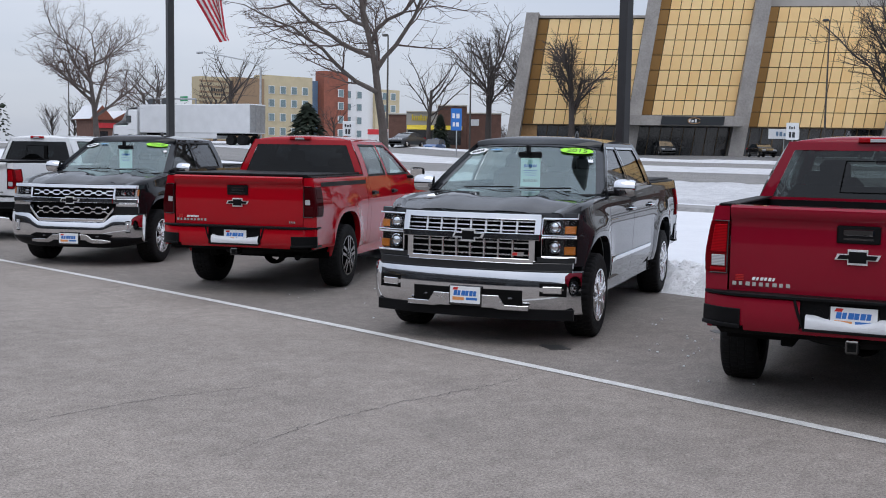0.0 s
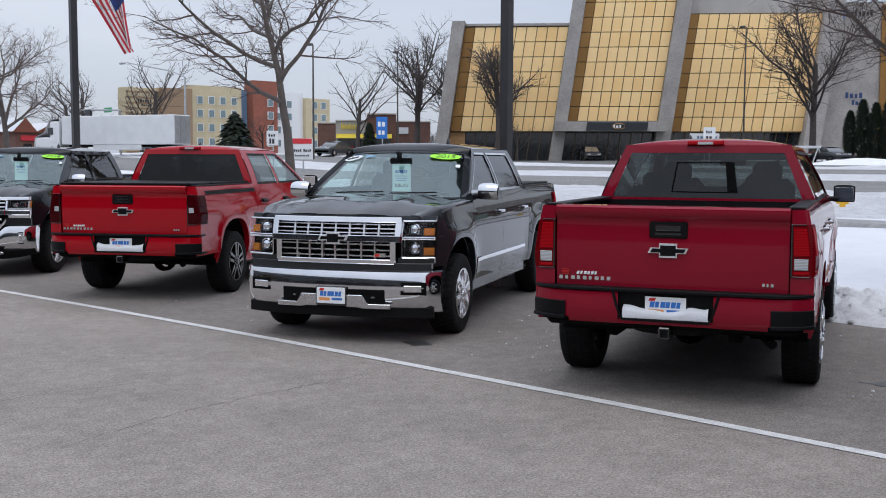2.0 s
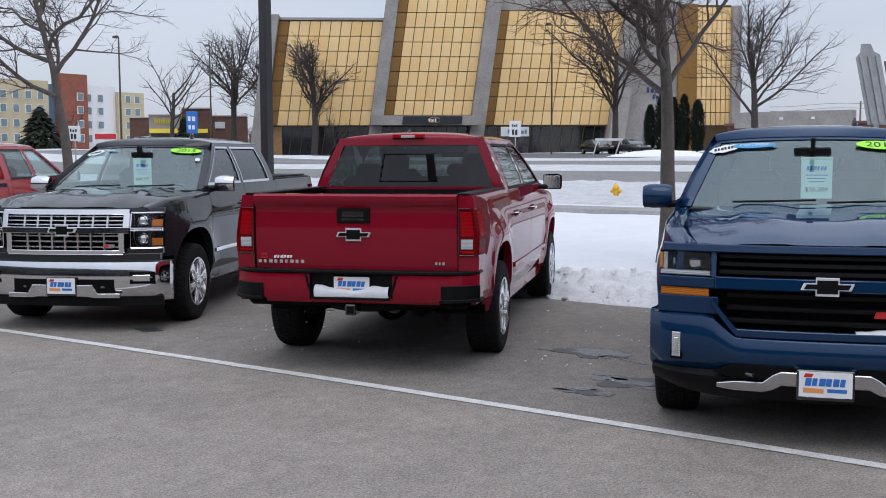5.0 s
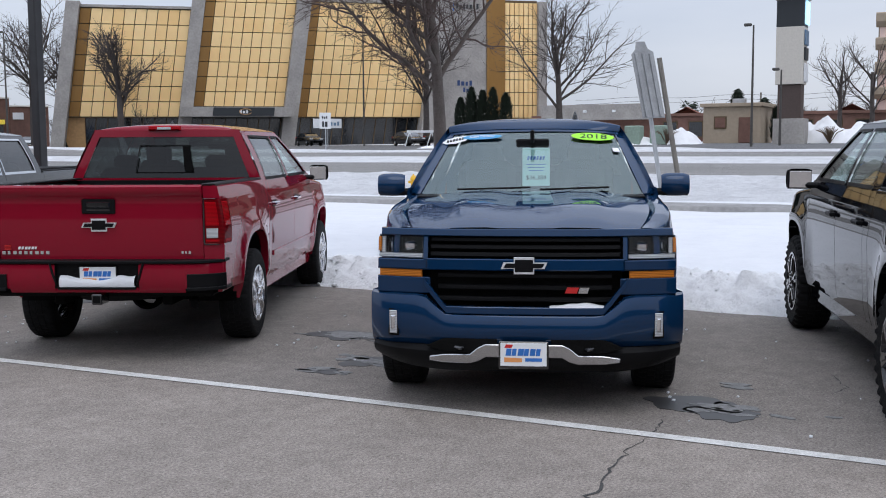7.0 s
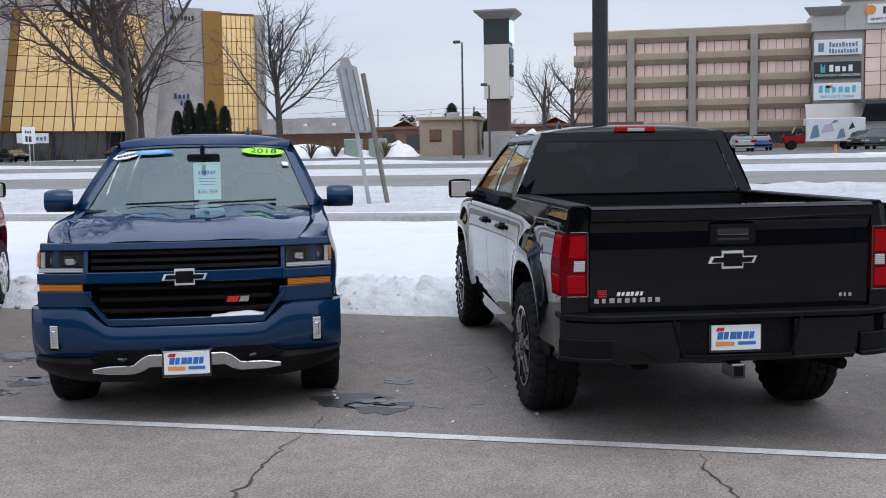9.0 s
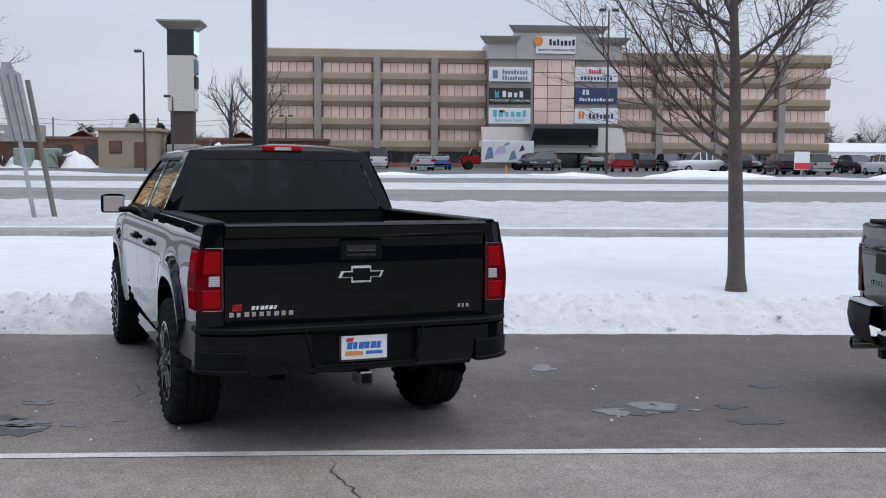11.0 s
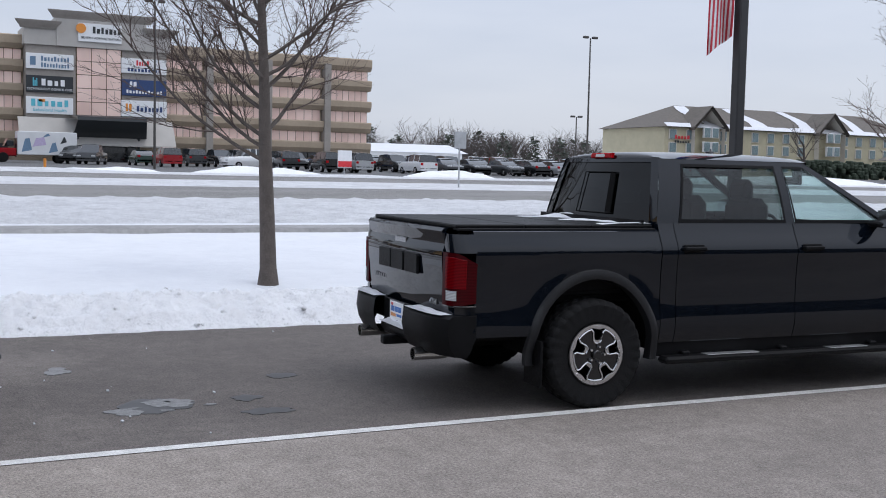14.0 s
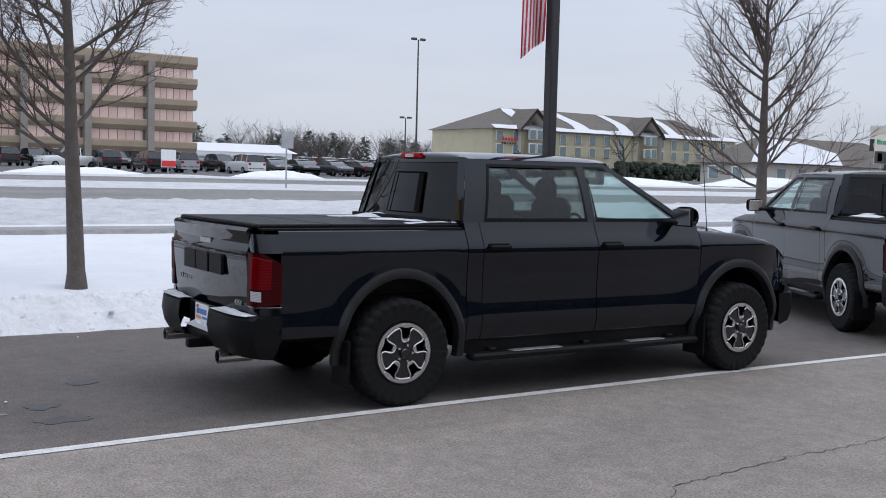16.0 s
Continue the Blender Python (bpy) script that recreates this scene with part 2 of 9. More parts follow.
REFLECTOR = mat("lamp_reflector", (0.75, 0.76, 0.78), 0.12, 1.0, vary=0.1, scale=20)
PLATE, PLATEBLUE = mat("plate_white", (0.80, 0.81, 0.82), 0.4, vary=0.05), mat("plate_blue", (0.03, 0.16, 0.50), 0.4)
PLATEORANGE = mat("plate_orange", (0.72, 0.30, 0.10), 0.4)
STICKGREEN, STICKBLACK = mat("sticker_green", (0.34, 0.85, 0.03), 0.5, vary=0.04), mat("sticker_black", (0.01, 0.01, 0.01), 0.5)
STICKBLUE, STICKWHITE = mat("sticker_blue", (0.05, 0.30, 0.58), 0.5), mat("sticker_white", (0.78, 0.79, 0.80), 0.5)
CARD = mat("price_card", (0.50, 0.74, 0.70), 0.6, vary=0.05)
REDBADGE = mat("red_badge", (0.55, 0.02, 0.02), 0.3)
P_GRAY = paint("charcoal_paint", (0.020, 0.022, 0.025), 0.1, dust=0.015)
P_RED = paint("bright_red_paint", (0.37, 0.003, 0.010), 0.0, dust=0.005)
P_MAROON = paint("maroon_paint", (0.235, 0.006, 0.020), 0.04, dust=0.010, ior=1.34)
P_BLUE = paint("blue_paint", (0.0040, 0.029, 0.082), 0.2, dust=0.01)
P_BLACK = paint("black_paint", (0.0018, 0.0024, 0.0042), 0.0, dust=0.001, ior=1.38)
P_PEARL = paint("black_pearl_paint", (0.0024, 0.0040, 0.0072), 0.0, dust=0.001, ior=1.48)
P_DARK = paint("dark_gray_paint", (0.009, 0.010, 0.012), 0.05, dust=0.01, ior=1.36)
P_WHITE = paint("white_paint", (0.72, 0.73, 0.74), 0.0)

# ---- mesh tools ----
class MB:
    """Collects vertices and faces for one mesh."""

    def __init__(self):
        self.v, self.f = [], []

    def add(self, vs, fs, m=None):
        k = len(self.v)
        self.v += [tuple(m @ Vector(p)) for p in vs] if m else [tuple(p) for p in vs]
        self.f += [tuple(k + i for i in f) for f in fs]
        return self

    def box(self, c, s, b=0.0, m=None):
        """A box with chamfered edges: centre, full sizes, chamfer."""
        b = min(b, min(s) * 0.45)
        vs, fs, idx = [], [], {}
        if b <= 0:
            for x in (-1, 1):
                for y in (-1, 1):
                    for z in (-1, 1):
                        vs.append((c[0] + x * s[0] / 2, c[1] + y * s[1] / 2, c[2] + z * s[2] / 2))
            return self.add(vs, [(0, 1, 3, 2), (4, 6, 7, 5), (0, 4, 5, 1), (2, 3, 7, 6), (0, 2, 6, 4), (1, 5, 7, 3)], m)
        for sg in ((x, y, z) for x in (-1, 1) for y in (-1, 1) for z in (-1, 1)):
            for a in range(3):
                p = [c[k] + sg[k] * (s[k] / 2 - (0 if k == a else b)) for k in range(3)]
                idx[sg, a] = len(vs)
                vs.append(p)
        for a in range(3):
            o, q = [k for k in range(3) if k != a]
            for d in (-1, 1):
                ring = []
                for e, g in ((-1, -1), (1, -1), (1, 1), (-1, 1)):
                    sg = [0, 0, 0]
                    sg[a], sg[o], sg[q] = d, e, g
                    ring.append(idx[tuple(sg), a])
                fs.append(ring)
            for e in (-1, 1):
                for g in (-1, 1):
                    s0, s1 = [0, 0, 0], [0, 0, 0]
                    s0[a], s0[o], s0[q] = -1, e, g
                    s1[a], s1[o], s1[q] = 1, e, g
                    fs.append([idx[tuple(s0), o], idx[tuple(s1), o], idx[tuple(s1), q], idx[tuple(s0), q]])
        for sg in ((x, y, z) for x in (-1, 1) for y in (-1, 1) for z in (-1, 1)):
            fs.append([idx[sg, 0], idx[sg, 1], idx[sg, 2]])
        return self.add(vs, fs, m)

    def grid(self, P, m=None):
        """A sheet through rows of points."""
        nu, nv = len(P), len(P[0])
        return self.add([p for r in P for p in r], [(i * nv + j, i * nv + j + 1, (i + 1) * nv + j + 1, (i + 1) * nv + j) for i in range(nu - 1) for j in range(nv - 1)], m)

    def slab(self, P, out, m=None, ch=0.006):
        """A thick sheet: the rows of points P are the back, out the step to the front; its rim is chamfered."""
        nu, nv = len(P), len(P[0])
        o = Vector(out)
        B = [[Vector(p) for p in r] for r in P]
        cu = lambda i, n: 1 if i == 0 else -1 if i == n - 1 else 0
        L = o.length or 1
        M = [[p + o * max(0, 1 - ch / L) for p in r] for r in B]
        T = []
        for i in range(nu):
            row = []
            for j in range(nv):
                p = B[i][j] + o
                a, b2 = cu(i, nu), cu(j, nv)
                if a:
                    e = B[i + a][j] - B[i][j]
                    p = p + e.normalized() * min(ch, e.length * 0.4)
                if b2:
                    e = B[i][j + b2] - B[i][j]
                    p = p + e.normalized() * min(ch, e.length * 0.4)
                row.append(p)
            T.append(row)
        self.grid(T, m)
        ring = [(i, 0) for i in range(nu)] + [(nu - 1, j) for j in range(1, nv)] + [(i, nv - 1) for i in range(nu - 2, -1, -1)] + [(0, j) for j in range(nv - 2, 0, -1)]
        ring.append(ring[0])
        self.grid([[B[i][j] for i, j in ring], [M[i][j] for i, j in ring], [T[i][j] for i, j in ring]], m)
        return self

    def lathe(self, prof, seg=32, m=None, close=False):
        """A turned form about the y axis: profile of (radius, y)."""
        vs, fs, n = [], [], len(prof)
        for k in range(seg):
            a = 2 * math.pi * k / seg
            vs += [(r * math.cos(a), h, r * math.sin(a)) for r, h in prof]
        for k in range(seg):
            q = (k + 1) % seg
            fs += [(k * n + i, k * n + i + 1, q * n + i + 1, q * n + i) for i in range(n - 1)]
            if close:
                fs.append((k * n + n - 1, k * n, q * n, q * n + n - 1))
        return self.add(vs, fs, m)

    def tube(self, pts, rads, seg=6, cap=True, m=None):
        pts = [Vector(p) for p in pts]
        vs, fs = [], []
        ref = None
        for i, p in enumerate(pts):
            d = (pts[min(i + 1, len(pts) - 1)] - pts[max(i - 1, 0)]).normalized()
            ref = ref if ref is not None and abs(ref.dot(d)) < 0.95 else (Vector((0, 0, 1)) if abs(d.z) < 0.9 else Vector((1, 0, 0)))
            u = d.cross(ref).normalized()
            w = d.cross(u)
            r = rads[i] if isinstance(rads, (list, tuple)) else rads
            vs += [p + (u * math.cos(2 * math.pi * k / seg) + w * math.sin(2 * math.pi * k / seg)) * r for k in range(seg)]
        for i in range(len(pts) - 1):
            fs += [(i * seg + k, i * seg + (k + 1) % seg, (i + 1) * seg + (k + 1) % seg, (i + 1) * seg + k) for k in range(seg)]
        if cap:
            fs += [tuple(range(seg)), tuple((len(pts) - 1) * seg + k for k in range(seg))]
        return self.add(vs, fs, m)

    def prism(self, poly, depth, m=None, ch=0.0):
        """A flat outline in x and y, raised along z, its upper rim chamfered."""
        n = len(poly)
        c = Vector((sum(p[0] for p in poly) / n, sum(p[1] for p in poly) / n))
        vs = [(p[0], p[1], 0) for p in poly] + [(p[0], p[1], depth - ch) for p in poly]
        fs = [(i, (i + 1) % n, n + (i + 1) % n, n + i) for i in range(n)]
        if ch:
            vs += [(p[0] + (c.x - p[0]) * ch / max(0.02, (c - Vector(p)).length), p[1] + (c.y - p[1]) * ch / max(0.02, (c - Vector(p)).length), depth) for p in poly]
            fs += [(n + i, n + (i + 1) % n, 2 * n + (i + 1) % n, 2 * n + i) for i in range(n)] + [tuple(range(2 * n, 3 * n))]
        else:
            fs.append(tuple(range(n, 2 * n)))
        return self.add(vs, fs, m)

    def make(self, name, material, parent=None, label="", sharp=32, at=None, weld=0.0):
        me = bpy.data.meshes.new(name)
        me.from_pydata(self.v, [], self.f)
        bm = bmesh.new()
        bm.from_mesh(me)
        if weld:
            bmesh.ops.remove_doubles(bm, verts=bm.verts, dist=weld)
        bmesh.ops.recalc_face_normals(bm, faces=bm.faces)
        bm.to_mesh(me)
        bm.free()
        me.shade_smooth()
        me.set_sharp_from_angle(angle=radians(sharp))
        me.materials.append(material)
        ob = new(name, me)
        if at is not None:
            ob.matrix_basis = at
        if parent is not None:
            ob.parent = parent
        if label:
            ob["label"] = label
        return ob


def thing(name, label, category, at=None, group="", kind=""):
    ob = new(name)
    ob.empty_display_size = 0.2
    if at is not None:
        ob.matrix_basis = at
    return tagged(ob, label, category, group, kind)


def text_part(name, body, size, material, parent, m, depth=0.002, align="CENTER", shear=0.0, width=1.0):
    """Lettering as a mesh, in the plane x, y of m."""
    cu = bpy.data.curves.new(name, "FONT")
    cu.body, cu.size, cu.align_x, cu.align_y, cu.extrude, cu.shear = body, size, align, "CENTER", depth, shear
    tmp = bpy.data.objects.new("lettering", cu)
    scene.collection.objects.link(tmp)
    bpy.context.view_layer.update()
    me = bpy.data.meshes.new_from_object(tmp.evaluated_get(bpy.context.evaluated_depsgraph_get()))
    bpy.data.objects.remove(tmp)
    me.materials.clear()
    me.materials.append(material)
    ob = new(name, me)
    ob.matrix_basis = m @ Matrix.Diagonal((width, 1, 1, 1))
    ob.parent = parent
    return ob


def frm(o, ex, ey):
    """A pose whose x and y axes run along ex and ey."""
    ex, ey = Vector(ex).normalized(), Vector(ey).normalized()
    ez = ex.cross(ey)
    m = Matrix((ex, ey, ez)).transposed().to_4x4()
    m.translation = o
    return m


def lerp_table(tab, x):
    if x <= tab[0][0]:
        return tab[0][1]
    for (a, b), (c, e) in zip(tab, tab[1:]):
        if x <= c:
            t = (x - a) / (c - a)
            return b + (e - b) * t
    return tab[-1][1]


def smooth_table(tab, x):
    if x <= tab[0][0]:
        return tab[0][1]
    for (a, b), (c, e) in zip(tab, tab[1:]):
        if x <= c:
            t = (x - a) / (c - a)
            t = t * t * (3 - 2 * t)
            return b + (e - b) * t
    return tab[-1][1]


def curve_table(tab, x):
    """A smooth curve through the knots of a table."""
    if x <= tab[0][0]:
        return tab[0][1]
    n = len(tab)
    for i in range(n - 1):
        (a, b), (c, e) = tab[i], tab[i + 1]
        if x <= c:
            s = (e - b) / (c - a)
            s0 = (b - tab[i - 1][1]) / (a - tab[i - 1][0]) if i else s
            s1 = (tab[i + 2][1] - e) / (tab[i + 2][0] - c) if i + 2 < n else s
            m0, m1 = (s0 + s) / 2, (s + s1) / 2
            h = c - a
            t = (x - a) / h
            return b * (2 * t ** 3 - 3 * t * t + 1) + m0 * h * (t ** 3 - 2 * t * t + t) + e * (3 * t * t - 2 * t ** 3) + m1 * h * (t ** 3 - t * t)
    return tab[-1][1]


def span(a, b, n):
    return [a + (b - a) * i / (n - 1) for i in range(n)]

# ---- the ground: a level lot, rising gently over the verge to the highway and the lots beyond ----
def gz(x, y=0.0):
    """Height of the land; the highway climbs a little towards the junction."""
    z = lerp_table([(-1e4, 0), (12, 0), (65, 1.2), (105, 1.73), (140, 2.2), (1e4, 2.2)], x)
    return z + 1.05 * smooth_table([(52, 0), (96, 1)], y) * smooth_table([(24, 0), (46, 1), (66, 1), (82, 0)], x)


def sheet(name, xs, ys, material, lift=0.0, relief=None, label="", category="", kind="structure", edge0=None, edge1=None):
    """A ground sheet over the plan x, y that follows the rise of the land."""
    P = []
    for y in ys:
        row = []
        for i, x in enumerate(xs):
            xx = x
            if edge0 and i == 0:
                xx = edge0(y)
            if edge1 and i == len(xs) - 1:
                xx = edge1(y)
            row.append((xx, y, gz(xx, y) + lift + (relief(xx, y) if relief else 0)))
        P.append(row)
    ob = MB().grid(P).make(name, material, sharp=60)
    return tagged(ob, label, category, "", kind)


def row_line(y):
    """The x of the painted line, which follows the gentle curve of the frontage."""
    return 6.385 - 0.0031 * (y + 2) ** 2


def kerb_x(y):
    return 11.22 - 0.0040 * (y + 0.5) ** 2 if abs(y) < 40 else 11.22 - 0.0040 * 1600


def nz(x, y, s, k=0.0):
    return noise.noise(Vector((x * s, y * s, k)))


sheet("ground", [-1500, -400, -100, -30, 0, 12, 24, 31, 38, 46, 56, 65, 74, 82, 105, 140, 300, 700, 2500], [-2400, -1500, -800, -400, -200, -100, 0, *span(45, 105, 13), 200, 400, 800, 1500, 2400], SNOW, -0.06, label="snow-covered level land reaching the horizon", category="ground")
sheet("parking_lot_pavement", [-80, -30, -10], span(-60, 60, 61), LANE, 0.0, label="worn grey asphalt of the dealer's drive aisle", category="pavement", edge1=lambda y: row_line(y) + 0.02)
sheet("parking_bay_pavement", [6, 11.6], span(-60, 60, 61), LOT, 0.0, label="darker damp asphalt of the angled parking bays", category="pavement", edge0=lambda y: row_line(y) + 0.02, edge1=lambda y: kerb_x(y) + 0.6)
sheet("verge_snow", span(11.6, 38, 60), span(-75, 75, 150), SNOW, 0.0, lambda x, y: 0.0 if x > 37.9 else (0.10 if x < 22.7 else 0.05) * (0.6 + nz(x, y, 0.6) * 0.5) + (0.05 * nz(x, y, 2.3, 4) + 0.03 * nz(x, y, 5.1, 2) - 0.22 if 26 < x < 37 else 0.012 * nz(x, y, 2.0) + 0.035 * max(0, nz(x, y, 0.9, 3) - 0.1)), label="bright wind-smoothed snow over the verge", category="snow", kind="stuff")
sheet("crusted_verge_snow", span(25.5, 37.8, 60), span(-60, 60, 320), ROUGHSNOW, 0.05, lambda x, y: (0.03 + 0.05 * nz(x, y, 0.9, 9) + 0.06 * nz(x, y, 2.4, 3) + 0.10 * abs(nz(x, y, 2.1, 8)) - 0.03) * min(1, (x - 25.5) / 0.8) - 0.16 * max(0, 1 - (x - 25.5) / 0.8) - 0.2 * max(0, (x - 37.4) / 0.4), label="trampled grey-white crusted snow along the highway", category="snow", kind="stuff")
sheet("sidewalk", [23.05, 23.22, 23.6, 24.0, 24.35, 24.6], span(-150, 150, 300), WALKMAT, 0.115, lambda x, y: -0.10 * max(0, nz(x, y, 0.35, 6) - 0.22) - (0.20 if x < 23.2 or x > 24.5 else 0), label="partly cleared concrete sidewalk between snow strips", category="sidewalk")
sheet("near_road", [38.0, 43, 48.3], span(-400, 400, 60), ROADMAT, 0.03, label="salt-greyed asphalt highway lanes", category="road")
sheet("median_snow", span(48.2, 56.6, 14), span(-200, 200, 160), ROUGHSNOW, 0.03, lambda x, y: (0.10 + 0.08 * nz(x, y, 0.8)) * max(0, 1 - abs(x - 52.4) / 4.2) ** 0.5, label="thin crusted snow on the highway median", category="snow", kind="stuff")
sheet("far_road", [56.5, 61, 65.5], span(-400, 400, 60), ROADMAT, 0.03, label="salt-greyed far highway lanes", category="road")
sheet("road_shoulder_snow", span(65.4, 69.5, 8), span(-200, 200, 180), ROUGHSNOW, 0.03, lambda x, y: max(0, 0.12 + 0.35 * max(0, nz(x * 0.3, y, 0.12, 5) - 0.05) + 0.06 * nz(x, y, 1.1)) * max(0.0, 1 - abs(x - 67.4) / 2.1), label="ploughed snow heaped along the far shoulder", category="snow", kind="stuff")
sheet("far_parking_pavement", [69.3, 85, 105, 129], span(-170, 12, 40), FARLOT, 0.03, label="dark asphalt of the office parking lot", category="pavement")
sheet("cross_street", [69.3, 85, 105, 200], span(-4, 330, 40), FARLOT, 0.02, label="asphalt forecourt before the gold glass building", category="pavement")

# the painted line, in worn stretches with small gaps
mb = MB()
y = -40.0
while y < 40:
    ys = span(y, y + 2.0, 5)
    mb.grid([[(row_line(q) + w + 0.006 * nz(q, w * 9, 1.7), q, 0.005) for w in (-0.052, 0.052)] for q in ys])
    y += 2.0
tagged(mb.make("bay_line", LINEPAINT), "long worn white painted line along the parking bays", "road marking", "", "structure")

# ploughed snow bank along the kerb
def bank_h(s, y):
    """Height across the bank, s metres from its foot."""
    prof = smooth_table([(0, 0), (0.35, 0.15), (0.95, 0.235), (1.6, 0.18), (2.6, 0.08), (3.4, 0.06)], s)
    lump = 1 + 0.35 * nz(s, y, 0.7, 7) + 0.30 * nz(s, y, 2.7, 1) + 0.46 * nz(s, y, 6.3, 3) + 0.24 * nz(s, y, 11.0, 5)
    return max(0.0, prof * lump) + (0.05 * abs(nz(s, y, 13, 8)) if 0 < s < 2.4 else 0)


P = []
for q in span(-26, 32, 1500):
    foot = kerb_x(q) + 0.10 * nz(q, 0, 0.8) + 0.05 * nz(q, 3, 3.1)
    P.append([(foot + s, q, bank_h(s, q) - (0.01 if s == 0 else 0)) for s in (0, .03, .07, .11, *span(0.16, 1.66, 26), 1.78, 1.95, 2.25, 2.6, 3.0, 3.4)])
tagged(MB().grid(P).make("snow_bank", BANKSNOW, sharp=75), "lumpy ploughed snow bank along the edge of the bays", "snow bank", "", "stuff")

# ---- pickups: x ahead, y to the left, origin on the ground midway between the axles ----
CHEVY = dict(wb=1.8225, track=0.87, hub=0.40, tyre=0.40, tyre_w=0.275, rx=0.505, arch=0.965, arch_n=2.7, rock=0.47, rail=1.405, belt=1.385,
             side=[(0.40, 0.915), (0.56, 0.962), (0.75, 0.978), (0.95, 0.985), (1.06, 0.990), (1.14, 0.980), (1.26, 0.962), (1.41, 0.932)],
             tail=-2.93, fend=2.60, hood_tab=[(1.36, 1.335), (1.9, 1.285), (2.3, 1.225), (2.62, 1.150)], nose=2.74,
             roof=1.86, crown=0.062, roof_y=0.665, win_top=1.81, ws_top=0.60, ws_bot=1.40, cab_r=-1.19, cab_rt=-1.13, flare=0.03)
RAM = dict(CHEVY, wb=1.785, track=0.885, hub=0.408, tyre=0.408, tyre_w=0.285, rx=0.515, arch=0.975, arch_n=2.05, rock=0.46, rail=1.325, belt=1.375,
           side=[(0.40, 0.930), (0.52, 0.970), (0.60, 0.984), (0.74, 0.974), (0.95, 0.974), (1.08, 0.982), (1.15, 0.990), (1.175, 0.991), (1.19, 0.987), (1.205, 0.980), (1.26, 0.953), (1.33, 0.920), (1.41, 0.895)],
           tail=-2.90, fend=2.52, hood_tab=[(1.30, 1.30), (1.8, 1.27), (2.2, 1.20), (2.45, 1.10), (2.6, 1.00)], nose=2.70, roof=1.875, crown=0.055, roof_y=0.69, win_top=1.83,
           ws_top=0.42, ws_bot=1.28, cab_r=-1.20, cab_rt=-1.10, flare=0.015)


def side_y(k, x, z):
    y = curve_table(k["side"], z)
    if x > 1.95:
        y -= 0.17 * ((x - 1.95) / 0.7) ** 2.3
    for c in (k["wb"], -k["wb"]):
        u, v = (x - c) / k["rx"], (z - k["hub"]) / (k["arch"] - k["hub"])
        r = (abs(u) ** k["arch_n"] + max(0, v) ** k["arch_n"]) ** (1 / k["arch_n"])
        y += k["flare"] * math.exp(-(((r - 1.02) / 0.22) ** 2))
    return y


def side_bottom(k, x):
    for c in (k["wb"], -k["wb"]):
        u = abs(x - c) / k["rx"]
        if u < 1:
            return k["hub"] + (k["arch"] - k["hub"]) * (1 - u ** k["arch_n"]) ** (1 / k["arch_n"])
    return 0.72 if x > 2.2 else 0.56 if x < -2.2 else k["rock"]


def side_patch(k, x0, x1, top, sg, roll=()):
    """A stretch of the outer side skin between two gaps, with turned-in edges."""
    xs = set(span(x0, x1, max(3, int((x1 - x0) / 0.12))))
    for c in (k["wb"], -k["wb"]):
        for i in range(33):
            q = c + k["rx"] * math.cos(math.pi * i / 32) * 0.9999
            if x0 + 0.004 < q < x1 - 0.004:
                xs.add(q)
        for q in (c - k["rx"] - 0.002, c + k["rx"] + 0.002):
            if x0 < q < x1:
                xs.add(q)
    xs = sorted(xs)
    P = []
    for i, x in enumerate([xs[0], *xs, xs[-1]]):
        inn = 0.035 if i in (0, len(xs) + 1) else 0.0
        b, t = side_bottom(k, x), top(x)
        col = [(x, sg * (side_y(k, x, b) - 0.07), b)]
        for v in span(0, 1, 18):
            z = b + (t - b) * v
            col.append((x, sg * (side_y(k, x, z) - inn), z))
        for dy, dz in roll:
            col.append((x, sg * (side_y(k, x, t) - max(inn, dy)), t + dz))
        P.append(col)
    return MB().grid(P)


def pane(pts, m):
    """A flat window pane of a few millimetres, from its four corners."""
    a, b, c, e = [Vector(p) for p in pts]
    n = (b - a).cross(e - a).normalized() * 0.004
    vs = [a - n, b - n, c - n, e - n, a + n, b + n, c + n, e + n]
    return m.add(vs, [(0, 1, 2, 3), (4, 7, 6, 5), (0, 4, 5, 1), (1, 5, 6, 2), (2, 6, 7, 3), (3, 7, 4, 0)])


def quad_sheet(p, nu=5, nv=4, bulge=(0, 0, 0)):
    """Rows of points between four corners, swollen in the middle."""
    a, b, c, e = [Vector(q) for q in p]
    bl = Vector(bulge)
    return [[a.lerp(b, u).lerp(e.lerp(c, u), v) + bl * (1 - (2 * u - 1) ** 2) * (0.4 + 0.6 * (1 - (2 * v - 1) ** 2)) for v in span(0, 1, nv)] for u in span(0, 1, nu)]


TYRES = {}


